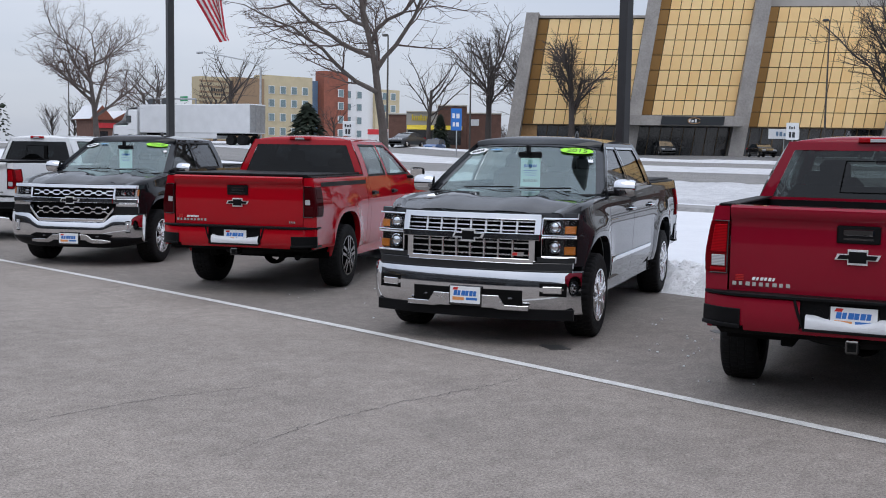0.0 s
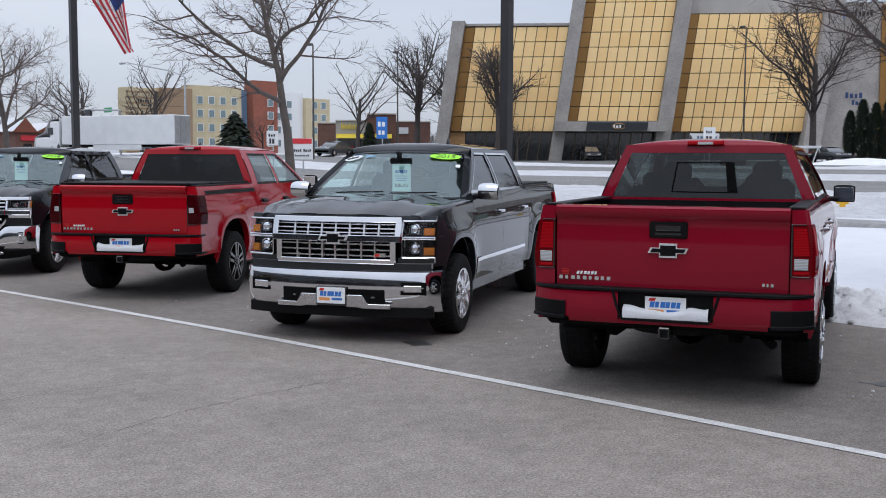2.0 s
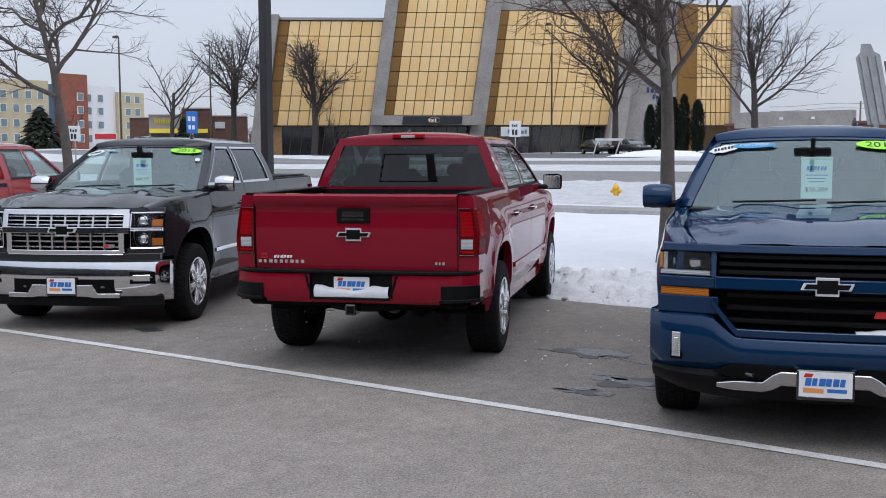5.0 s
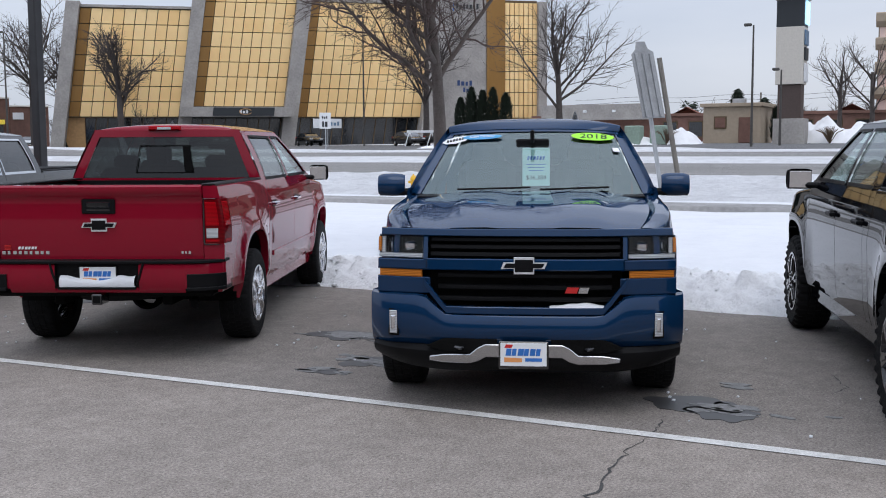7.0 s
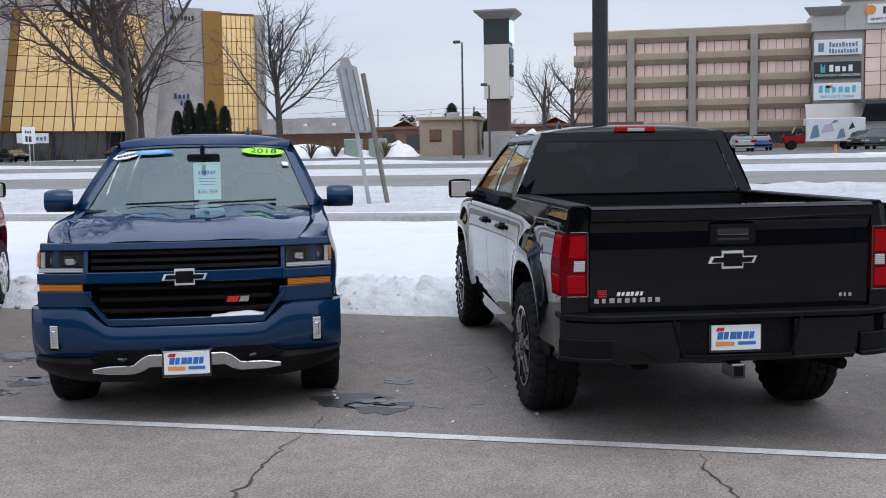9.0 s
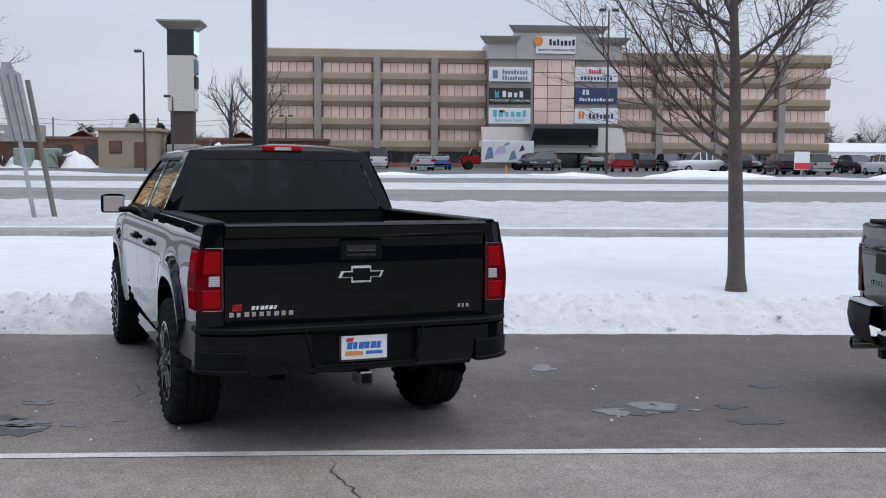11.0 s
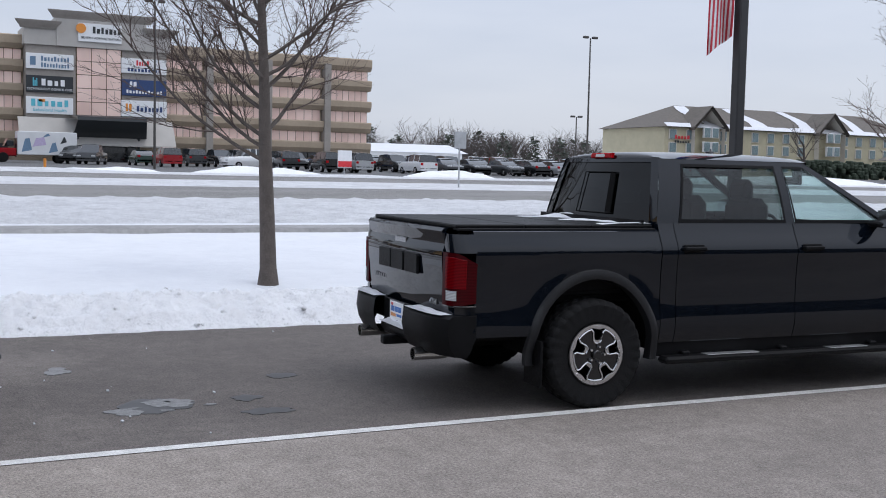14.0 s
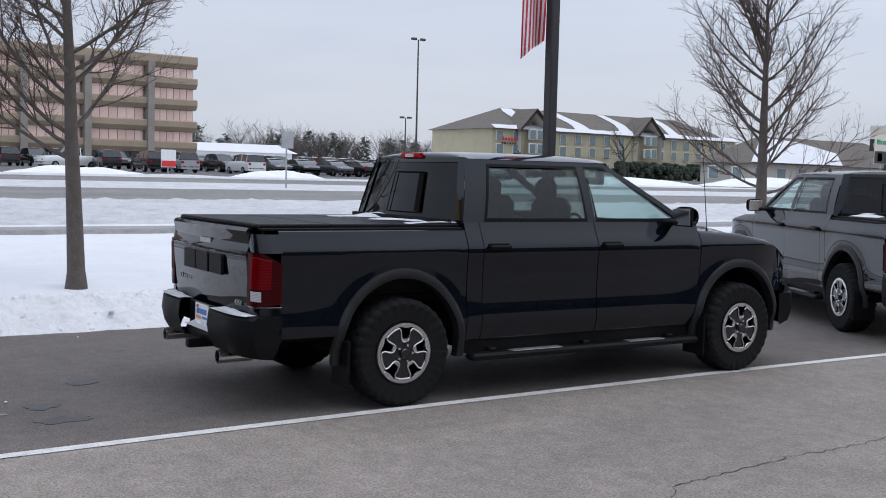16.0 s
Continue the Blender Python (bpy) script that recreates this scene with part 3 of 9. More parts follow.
def wheel(parent, k, x, sg, style, rimmat, face):
    at = pose(x, sg * k["track"], k["hub"])
    w = new("wheel")
    w.parent, w.matrix_basis = parent, at
    R, W = k["tyre"], k["tyre_w"] / 2
    rr = R * 0.60 if style != "ram" else R * 0.545
    key = (style, R, round(W, 3))
    if key not in TYRES:
        n = 30 if style in ("ram", "black_at") else 44
        depth = {"ram": 0.010, "black_at": 0.014}.get(style, 0.007)
        lug = depth > 0.008
        # (radius, half-width share, tread row or -1 for plain, -2 for shoulder)
        half = [(rr, 0.80, -1), (rr + 0.02, 0.95, -1), (R - 0.075, 1.0, -1), (R - 0.040, 0.985, -2), (R - 0.014, 0.90, 0), (R - 0.004, 0.80, 0), (R, 0.46, 0), (R - depth, 0.43, -1), (R - depth, 0.39, -1), (R, 0.36, 1), (R, 0.03, 1), (R - depth, 0.0, -1)]
        prof = [(r, -v, q) for r, v, q in half] + [(r, v, q) for r, v, q in half[-2::-1]]
        m_, rows = n * 4, []
        for a in range(m_ + 1):
            row = []
            for r, v, q in prof:
                sgn = -1 if v < 0 else 1
                f = (a / 4 + (0.5 if (q == 1) != (sgn < 0) else 0.0)) % 1
                if q >= 0 and f > 0.70:
                    r -= depth
                yy = v * W
                if q == -2 and lug:
                    yy += sgn * (0.012 if f < 0.5 else -0.002)
                an = 2 * math.pi * a / m_
                row.append((r * math.cos(an), yy, r * math.sin(an)))
            rows.append(row)
        ob = MB().grid(rows).make("tyre", RUBBER, w, sharp=30)
        TYRES[key] = ob.data
    else:
        ob = new("tyre", TYRES[key])
        ob.parent = w
    o = sg * W
    rim = MB().lathe([(rr + 0.012, o * 0.92), (rr + 0.012, o * 0.99), (rr - 0.004, o * 1.0), (rr - 0.014, o * 0.9), (rr - 0.022, o * 0.45), (rr - 0.03, -o * 0.5), (rr + 0.01, -o * 0.85)], 40)
    rim.make("rim", rimmat, w, sharp=40)
    back = MB().lathe([(0.001, o * 0.1), (rr - 0.03, o * 0.1)], 24)
    back.make("brake_disc", UNDER, w)
    sp = MB()
    ns, hubr = {"six": (6, 0.085), "five_black": (5, 0.08), "black_at": (6, 0.08), "ram": (5, 0.075), "five": (5, 0.085)}[style]
    turn = sg * 1.0
    base = frm((0, o * 0.72, 0), (1, 0, 0), (0, 0, turn * -1)) if sg > 0 else frm((0, o * 0.72, 0), (1, 0, 0), (0, 0, 1))
    for i in range(ns):
        m = base @ Matrix.Rotation(2 * math.pi * i / ns + 0.26, 4, "Z")
        d = 0.045
        re = rr - 0.006
        if style == "ram":
            # a bright line runs round five broad windows and in between them towards the hub
            step = 2 * math.pi / ns
            loop = [(0.84, -0.25), (0.76, -0.185), (0.50, -0.15), (0.41, -0.10), (0.385, 0.0), (0.41, 0.10), (0.50, 0.15), (0.76, 0.185), (0.84, 0.25)]
            loop += [(0.895 * math.cos(a_), 0.895 * math.sin(a_)) for a_ in span(0.31, step - 0.31, 6)]
            loop.append((math.cos(step) * 0.84 + math.sin(step) * 0.25, math.sin(step) * 0.84 - math.cos(step) * 0.25))
            sp.tube([m @ Vector((re * a_, re * b_, 0.040)) for a_, b_ in loop], 0.0065, 6)
            sp.prism([(re * 0.40, -re * 0.09), (re * 0.52, -re * 0.13), (re * 0.50, 0), (re * 0.52, re * 0.13), (re * 0.40, re * 0.09)], 0.040, m, 0.004)
            sp.prism([(re * 0.90, -re * 0.19), (re * 0.985, -re * 0.23), (re * 1.02, 0), (re * 0.985, re * 0.23), (re * 0.90, re * 0.19), (re * 0.86, 0)], 0.042, m, 0.004)
        elif style == "five_black" or style == "five":
            for q in (-1, 1):
                sp.prism([(0.05, 0.008 * q), (re, 0.022 * q), (re, 0.064 * q), (0.05, 0.042 * q)], d, m, 0.006)
        else:
            sp.prism([(0.05, -0.045), (0.12, -0.034), (re, -0.052), (re, 0.052), (0.12, 0.034), (0.05, 0.045)], d, m, 0.008)
            sp.prism([(0.10, -0.010), (re - 0.03, -0.016), (re - 0.03, 0.016), (0.10, 0.010)], d + 0.010, m, 0.004)
    (sp if style != "ram" else MB()).prism([(hubr * math.cos(a), hubr * math.sin(a)) for a in span(0, 2 * math.pi * 23 / 24, 24)], 0.05, base, 0.006)
    if style == "ram":
        sp.lathe([(rr - 0.022, o * 0.93), (rr - 0.020, o * 1.0), (rr + 0.004, o * 1.01), (rr + 0.006, o * 0.95)], 40)
    spo = sp.make("spokes", face, w, sharp=30)
    cap = MB().prism([(0.035 * math.cos(a), 0.035 * math.sin(a)) for a in span(0, 2 * math.pi * 15 / 16, 16)], 0.062, base, 0.006)
    lug = MB()
    for i in range(5 if style == "ram" else 6):
        a = 2 * math.pi * i / (5 if style == "ram" else 6)
        (lug if style == "ram" else cap).prism([(0.062 * math.cos(a) + 0.010 * math.cos(b), 0.062 * math.sin(a) + 0.010 * math.sin(b)) for b in span(0, 2 * math.pi * 7 / 8, 8)], 0.06, base, 0.003)
    cap.make("hub_cap", DARKALLOY if style in ("ram", "five_black", "black_at") else CHROME, w)
    if lug.v:
        lug.make("lug_nut", CHROME, w)
    if style == "ram":
        pocket = MB()
        for i in range(ns):
            m = base @ Matrix.Rotation(2 * math.pi * (i + 0.5) / ns + 0.26, 4, "Z")
            pocket.prism([(0.03, -0.030), (rr * 0.5, -0.052), (rr * 0.94, -0.062), (rr * 0.94, 0.062), (rr * 0.5, 0.052), (0.03, 0.030)], 0.034, m)
        pocket.make("spoke_pocket", DARKALLOY, w)
    return w


def front_x(k, y, z):
    """The curved face of the nose."""
    return k["nose"] - 0.13 * abs(y / 0.92) ** 2.6 - 0.05 * max(0, z - 0.95) / 0.2


def nose_slab(mb, k, y0, y1, z0, z1, off, th, ny=9, nz_=2, ch=0.005):
    f0 = z0 if callable(z0) else (lambda y: z0)
    f1 = z1 if callable(z1) else (lambda y: z1)
    P = []
    for y in span(y0, y1, ny):
        P.append([(front_x(k, y, f0(y) + (f1(y) - f0(y)) * v) + off, y, f0(y) + (f1(y) - f0(y)) * v) for v in span(0, 1, nz_)])
    return mb.slab(P, (th, 0, 0), None, ch)


def bowtie(parent, o, ex, ez, w, edge, fill, name="emblem"):
    """A plain cross-shaped badge."""
    h = w * 0.36
    poly = [(-0.5, -0.19), (-0.22, -0.19), (-0.22, -0.5), (0.22, -0.5), (0.22, -0.19), (0.5 - 0.06, -0.19), (0.5, 0.19), (0.22, 0.19), (0.22, 0.5), (-0.22, 0.5), (-0.22, 0.19), (-0.5 + 0.06, 0.19)]
    m = frm(o, ex, ez)
    ob = MB().prism([(p[0] * w, p[1] * h) for p in poly], 0.014, m, 0.003).make(name, BADGE if edge is CHROME else edge, parent, "cross-shaped metal badge")
    MB().prism([(p[0] * w * 0.88, p[1] * h * 0.72) for p in poly], 0.018, m, 0.002).make("badge_fill", TRIM if fill is SATIN else fill, ob)


def bar_letters(parent, o, ex, ez, n, w, h, material, name="lettering", gap=0.35, lean=0.0):
    """Raised script drawn as plain bars."""
    m = frm(o, ex, ez)
    step = w / n
    for i in range(n):
        x, sw = -w / 2 + i * step, step * (1 - gap) * (1.0, 0.82, 1.08, 0.9)[i % 4]
        MB().prism([(x, -h / 2), (x + sw, -h / 2), (x + sw + lean * h, h / 2), (x + lean * h, h / 2)], 0.006, m, 0.0015).make(name, material, parent)


def plate(parent, o, ex, ez, tilt=0.0):
    m = frm(o, ex, ez)
    fr = MB().box((0, 0, 0.004), (0.312, 0.165, 0.012), 0.006, m).make("licence_plate", SATIN, parent, "white dealer plate in a black frame")
    MB().box((0, 0.006, 0.011), (0.288, 0.138, 0.004), 0.001, m).make("plate_face", PLATE, fr)
    w, h, y = 0.225, 0.042, 0.020
    bar_letters(fr, m @ Vector((0, y, 0.0095)), ex, ez, 6, w, h, PLATEBLUE, "plate_bar", 0.12, 0.15)
    MB().prism([(-0.12, 0.045), (-0.075, 0.045), (-0.065, 0.066), (-0.11, 0.066)], 0.0145, m).make("plate_bar", REDBADGE, fr)
    MB().prism([(0.01, -0.035), (0.115, -0.035), (0.115, -0.015), (0.01, -0.015)], 0.0145, m).make("plate_bar", PLATEBLUE, fr)
    MB().prism([(-0.10, -0.064), (0.10, -0.064), (0.10, -0.054), (-0.10, -0.054)], 0.0125, m).make("frame_bar", STICKWHITE, fr)
    MB().prism([(-0.12, -0.04), (-0.01, -0.04), (-0.01, -0.016), (-0.12, -0.012)], 0.0145, m).make("plate_stripe", PLATEORANGE, fr)
    return fr


def truck(name, label, at, k, col, front=None, rear="chevy", rimstyle="six", rimmat=ALLOY, face=ALLOY, cover=True, chrome=True, rear_glass=TINTED, side_glass=MIDTINT, cap_col=None, handle_mat=None, slider=True, gate_badge=(CHROME, SATIN), lamp_style="lower", lens_mat=REDLENS, sticker="", price=True, snow_lip=False, bumper=None, group="parked pickups", lamp_z=(0.945, 1.295), drop=0.0):
    t = thing(name, label, "pickup truck", at, group)
    up = {"chrome14": 0.060, "body16": 0.030, "chrome16": 0.025}.get(front, 0.0)
    k = dict(k, hood_tab=[(x, z + up * min(1, max(0, (x - 1.36) / 0.9))) for x, z in k["hood_tab"]])
    wb, rail, belt = k["wb"], k["rail"], k["belt"]
    ram = k["arch_n"] < 2.3
    hood = lambda x: lerp_table(k["hood_tab"], x)
    handle_mat = handle_mat or (CHROME if chrome else TRIM)
    dA, dB, dC = (1.29, 0.10, k["cab_r"] + 0.14)
    fr_top = lambda x: hood(x) - 0.03
    dt = lambda x: belt
    # body sides
    for sg in (1, -1):
        side_patch(k, dA + 0.006, k["fend"], lambda x: min(belt, fr_top(x)), sg, ((0.012, 0.016), (0.04, 0.028), (0.10, 0.030), (0.125, 0.008), (0.20, -0.03))).make("front_fender", col, t, sharp=40)
        bed_x1 = k["cab_r"] - 0.012
        side_patch(k, k["tail"] + (0.135 if ram else 0.0), bed_x1, lambda x: rail - 0.03, sg, ((0.006, 0.018), (0.03, 0.03), (0.085, 0.03), (0.09, -0.05))).make("bed_side", col, t, sharp=40)
        side_patch(k, bed_x1 + 0.008, dC - 0.004, dt, sg).make("cab_corner", col, t, sharp=40)
        for nm, a, b in (("front_door", dB + 0.004, dA - 0.002), ("rear_door", dC + 0.002, dB - 0.004)):
            d = side_patch(k, a, b, dt, sg).make(nm, col, t, sharp=40)
            hx = a + 0.14
            hz = 1.16 if not ram else 1.185
            yy = side_y(k, hx, hz)
            MB().box((hx, sg * (yy + 0.028), hz), (0.20, 0.028, 0.034), 0.010).box((hx - 0.085, sg * (yy + 0.012), hz), (0.03, 0.04, 0.03), 0.006).box((hx + 0.085, sg * (yy + 0.012), hz), (0.03, 0.04, 0.03), 0.006).make("door_handle", handle_mat, d, "chrome pull handle" if handle_mat is CHROME else "dark pull handle")
            MB().box((hx, sg * (yy + 0.001), hz), (0.19, 0.012, 0.062), 0.005).make("handle_cup", TRIM, d)
        # rocker and step
        MB().slab([[(x, sg * 0.90, z) for z in (0.35, 0.48)] for x in span(-wb + k["rx"] + 0.02, wb - k["rx"] - 0.02, 6)], (0, sg * 0.03, 0), None, 0.01).make("rocker", TRIM if ram else col, t)
        if ram:
            st = MB().box((0.02, sg * 1.00, 0.335), (2.42, 0.13, 0.055), 0.02)
            for q in (-0.95, 0.0, 0.95):
                st.box((q, sg * 0.88, 0.37), (0.07, 0.22, 0.04), 0.01)
            s = st.make("side_step", TRIM, t, "matte black running board")
            MB().box((-0.55, sg * 1.01, 0.364), (0.5, 0.09, 0.006), 0.002).box((0.62, sg * 1.01, 0.364), (0.4, 0.09, 0.006), 0.002).make("step_tread", STEEL, s)
            for c in (wb, -wb):
                arc = []
                for i in range(31):
                    a = math.pi * (-0.10 + 1.20 * i / 30)
                    row = []
                    for rr_, dy in ((0.97, -0.05), (0.985, 0.020), (1.04, 0.030), (1.10, 0.020), (1.12, -0.01)):
                        x, z = c + k["rx"] * rr_ * math.cos(a), k["hub"] + (k["arch"] - k["hub"]) * rr_ * math.sin(a)
                        row.append((x, sg * (side_y(k, min(x, 2.35), max(0.42, z)) + dy), max(z, 0.34)))
                    arc.append(row)
                MB().grid(arc).make("wheel_flare", FLARE, t, "matte black wheel-arch flare", sharp=50)
            for c, sx in ((-wb - 0.48, -1), (wb - 0.50, 1)):
                MB().box((c, sg * 0.94, 0.36), (0.02, 0.26, 0.34), 0.006).make("mud_flap", TRIM, t)
        elif chrome:
            MB().slab([[(x, sg * (side_y(k, x, z)), z) for z in (0.655, 0.70)] for x in span(-1.0, 1.24, 9)], (0, sg * 0.012, 0)).make("side_moulding", CHROME if col is P_GRAY else col, t)
        # wheel wells
        for c in (wb, -wb):
            P = []
            for i in range(17):
                a = math.pi * i / 16
                u = math.cos(a)
                z = k["hub"] + (k["arch"] - k["hub"] + 0.01) * (max(0, 1 - abs(u) ** k["arch_n"])) ** (1 / k["arch_n"])
                P.append([(c + k["rx"] * u * 1.01, sg * 0.93, z), (c + k["rx"] * u * 1.01, sg * 0.52, z), (c, sg * 0.52, k["hub"])])
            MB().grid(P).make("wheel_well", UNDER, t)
        # mirror
        mx, mz = (1.14, 1.40) if not ram else (0.98, 1.425)
        mcol = cap_col or (CHROME if chrome else col)
        arm = MB().box((mx - 0.02, sg * 0.965, mz - 0.05), (0.13, 0.16, 0.05), 0.018).make("side_mirror", TRIM, t, "wing mirror")
        P = [[(mx + 0.075 * math.cos(a) * (1 - 0.25 * u ** 2), sg * (1.085 + 0.105 * u), mz + 0.092 * math.sin(a) * (1 - 0.18 * u ** 4) * (1 if math.sin(a) > 0 else 0.9)) for a in span(-math.pi / 2, math.pi / 2, 9)] for u in span(-1, 1, 9)]
        MB().grid(P).make("mirror_cap", mcol, arm)
        MB().slab([[(mx, sg * (1.085 + 0.102 * u), mz + 0.085 * v) for v in (-0.95, -0.5, 0, 0.5, 0.95)] for u in (-0.97, -0.5, 0, 0.5, 0.97)], (-0.03, 0, 0), None, 0.015).make("mirror_housing", TRIM, arm)
        MB().slab([[(mx - 0.046 + 0.015 * u - 0.004 * v, sg * (1.085 + 0.088 * u), mz + 0.07 * v) for v in (-1, 0, 1)] for u in (-1, 0, 1)], (-0.003, 0, 0), None, 0.001).make("mirror_glass", REFLECTOR, arm)
    # cab: pillars, roof, panes
    by, ty = side_y(k, 0, belt) - 0.02, k["roof_y"] + 0.035
    r0, r1 = k["roof"], k["win_top"]
    wbz = belt + 0.015
    cb = MB()

    def sp(x, z, sg, dy=0.0):
        v = (z - belt) / (r0 - belt)
        return (x, sg * (by + (ty - by) * v + 0.018 * (1 - (2 * v - 1) ** 2) + dy), z)

    rb, rt = k["cab_r"], k["cab_rt"]
    ab, a_t = k["ws_bot"] - 0.06, k["ws_top"] - 0.06
    xb = [rb, rb + 0.20, dB - 0.05, dB + 0.04, ab - 0.09, ab]
    xt = [rt, rt + 0.21, dB - 0.09, dB - 0.01, a_t - 0.13, a_t - 0.04]
    zr = [belt - 0.02, wbz, r1, r0]

    def cell_x(i, z):
        v = (z - belt) / (r0 - belt)
        return xb[i] + (xt[i] - xb[i]) * v

    for sg in (1, -1):
        for i in range(5):
            for j in range(3):
                if j == 1 and i in (1, 3):
                    continue
                n = 5 if j == 1 else 2
                cb.grid([[sp(cell_x(i, z) + (cell_x(i + 1, z) - cell_x(i, z)) * u, z, sg) for z in span(zr[j], zr[j + 1], n)] for u in (0, 1)])
        for i, nm, gm in ((1, "rear_side_window", side_glass), (3, "front_side_window", SIDEGLASS if side_glass is not TINTED else side_glass)):
            MB().grid([[sp(cell_x(i, z) + (cell_x(i + 1, z) - cell_x(i, z)) * u, z, sg, -0.012) for z in span(wbz, r1, 5)] for u in span(0, 1, 4)]).make(nm, gm, t)
            sealm = MB()
            for a, b, z0, z1 in ((0, 1, wbz - 0.012, wbz + 0.016), (0, 1, r1 - 0.014, r1 + 0.008)):
                sealm.grid([[sp(cell_x(i, z) + (cell_x(i + 1, z) - cell_x(i, z)) * u, z, sg, 0.004) for z in (z0, z1)] for u in span(0, 1, 4)])
            for u0, u1 in ((0.0, 0.022), (0.978, 1.0)):
                sealm.grid([[sp(cell_x(i, z) + (cell_x(i + 1, z) - cell_x(i, z)) * u, z, sg, 0.004) for z in span(wbz, r1, 5)] for u in (u0, u1)])
            sealm.make("window_seal", TRIM if not (chrome and col is P_GRAY and True) else CHROME, t)
    # rear wall round the back window, and its lower panel
    def rw(y, z):
        v = (z - 1.0) / (r0 - 1.0)
        yy = by + (ty - by) * max(0, (z - belt) / (r0 - belt))
        return (rb + (rt - rb) * max(0, (z - belt) / (r0 - belt)) - 0.05 * (1 - (y / 0.85) ** 2), y * yy / 0.9, z)
    wy0, wy1, wz0, wz1 = 0.80, 0.84, rail + 0.01 if not ram else belt + 0.0, r1 + (0.015 if ram else -0.008)
    ys = [-0.90, -wy0, -0.4, 0, 0.4, wy0, 0.90]
    for a, b in zip(ys, ys[1:]):
        for z0, z1 in ((0.75, wz0), (wz0, wz1), (wz1, r0 + 0.0)):
            if z0 == wz0 and abs(a) <= wy0 and abs(b) <= wy0:
                continue
            cb.grid([[rw(y, z) for z in (z0, z1)] for y in span(a, b, 3)])
    # windscreen frame
    wst, wsb = k["ws_top"], k["ws_bot"]

    def ws(u, v, d=0.0):
        """u across from -1 to 1, v from the bottom up."""
        half = (by - 0.02) + (ty - 0.01 - (by - 0.02)) * v
        z0_, z1_ = hood(1.45) + 0.015, r0 + k["crown"] * 0.45 * (1 - abs(u) ** 2.6) - 0.045
        x = wsb + (wst - wsb) * v + 0.13 * (1 - u * u) - 0.06
        return (x + d, half * u, z0_ + (z1_ - z0_) * v + d * 0.7)

    cb.grid([[ws(u, v) for v in span(0, 1, 8)] for u in (-1.02, -0.93)])
    cb.grid([[ws(u, v) for v in span(0, 1, 8)] for u in (0.93, 1.02)])
    cb.grid([[ws(u, v) for v in (0.945, 1.0)] for u in span(-0.98, 0.98, 15)])
    us = span(-1, 1, 25)
    P = [[rw(0.9 * u, r0 - 0.004) for u in us], [(lambda p: (p[0] + 0.002, p[1], p[2] + 0.010 + k["crown"] * 0.25 * (1 - abs(u) ** 2.6)))(rw(0.9 * u, r0)) for u in us]]
    for i, x in enumerate(span(rt + 0.03, a_t, 14)):
        f = 1 - abs(2 * i / 13 - 1) ** 4 * 0.30
        P.append([(x, (ty + 0.004) * u, r0 + 0.012 * (1 - abs(u) ** 8) + k["crown"] * f * (1 - abs(u) ** 2.6)) for u in us])
    P.append([((ws(u, 1.0)[0] + a_t) / 2 + 0.014, (ty + 0.002) * u, r0 - 0.008 + k["crown"] * 0.58 * (1 - abs(u) ** 2.6)) for u in us])
    P.append([ws(u, 0.985, 0.004) for u in us])
    MB().grid(P).make("roof", col, t, sharp=70)
    for sg in (1, -1):
        cb.grid([[ws(sg * 1.02, v) for v in span(0, 1, 6)], [sp(cell_x(5, belt + (r0 - belt) * v), belt + (r0 - belt) * v, sg) for v in span(0, 1, 6)]])
    cb.make("cab", col, t, sharp=50, weld=0.004)
    MB().grid([[ws(u, v, -0.006) for v in span(0.0, 0.95, 9)] for u in span(-0.95, 0.95, 17)]).make("windscreen", CLEAR, t)
    bw = MB().grid([[(lambda p: (p[0] + 0.012, p[1], p[2]))(rw(y, z)) for z in span(wz0, wz1, 4)] for y in span(-wy0, wy0, 9)]).make("rear_window", rear_glass, t, "dark tinted rear window")
    if slider:
        fm = MB()
        for y0, y1, z0, z1 in ((-0.285, -0.279, wz0 + 0.05, wz1 - 0.08), (0.279, 0.285, wz0 + 0.05, wz1 - 0.08), (-0.285, 0.285, wz1 - 0.086, wz1 - 0.079), (-0.285, 0.285, wz0 + 0.048, wz0 + 0.055), (-0.285, -0.20, wz0 + 0.06, wz1 - 0.09)):
            fm.slab([[rw(y, z) for z in (z0, z1)] for y in span(y0, y1, 5 if y1 - y0 > 0.1 else 2)], (-0.008, 0, 0), None, 0.002)
        fm.make("slider_frame", UNDER, bw)
    wp = MB()
    for y0, y1 in ((-0.62, 0.0), (0.08, 0.66)):
        pts = [ws(u, 0.05 + 0.05 * abs(u - y0), 0.012) for u in span(y0, y1, 7)]
        wp.tube(pts, 0.008, 6)
    wp.make("wiper", TRIM, t)
    # high brake lamp on the cab
    bl = MB().slab([[(lambda p: (p[0] - 0.0, p[1], p[2]))(rw(y, z)) for z in (r0 + 0.004, r0 + 0.046)] for y in span(-0.20, 0.20, 7)], (-0.035, 0, 0), None, 0.01).make("brake_lamp", REDLENS, t, "red high brake lamp")
    MB().slab([[(rw(y, z)[0] - 0.030, rw(y, z)[1], z) for z in (r0 + 0.010, r0 + 0.036)] for y in span(-0.085, 0.085, 5)], (-0.01, 0, 0), None, 0.003).make("cargo_lamp", WHITELENS, bl)
    MB().lathe([(0.028, -0.06), (0.024, 0.0), (0.006, 0.05), (0.001, 0.052)], 12, pose(0.20, 0.34, r0 + k["crown"] + 0.015, 90, 0, 0)).box((0.19, 0.34, r0 + k["crown"] + 0.02), (0.09, 0.02, 0.05), 0.008).make("roof_antenna", SATIN, t)
    # interior
    ins = MB()
    ins.box((0.1, 0, 0.70), (2.5, 1.72, 0.10), 0.02)
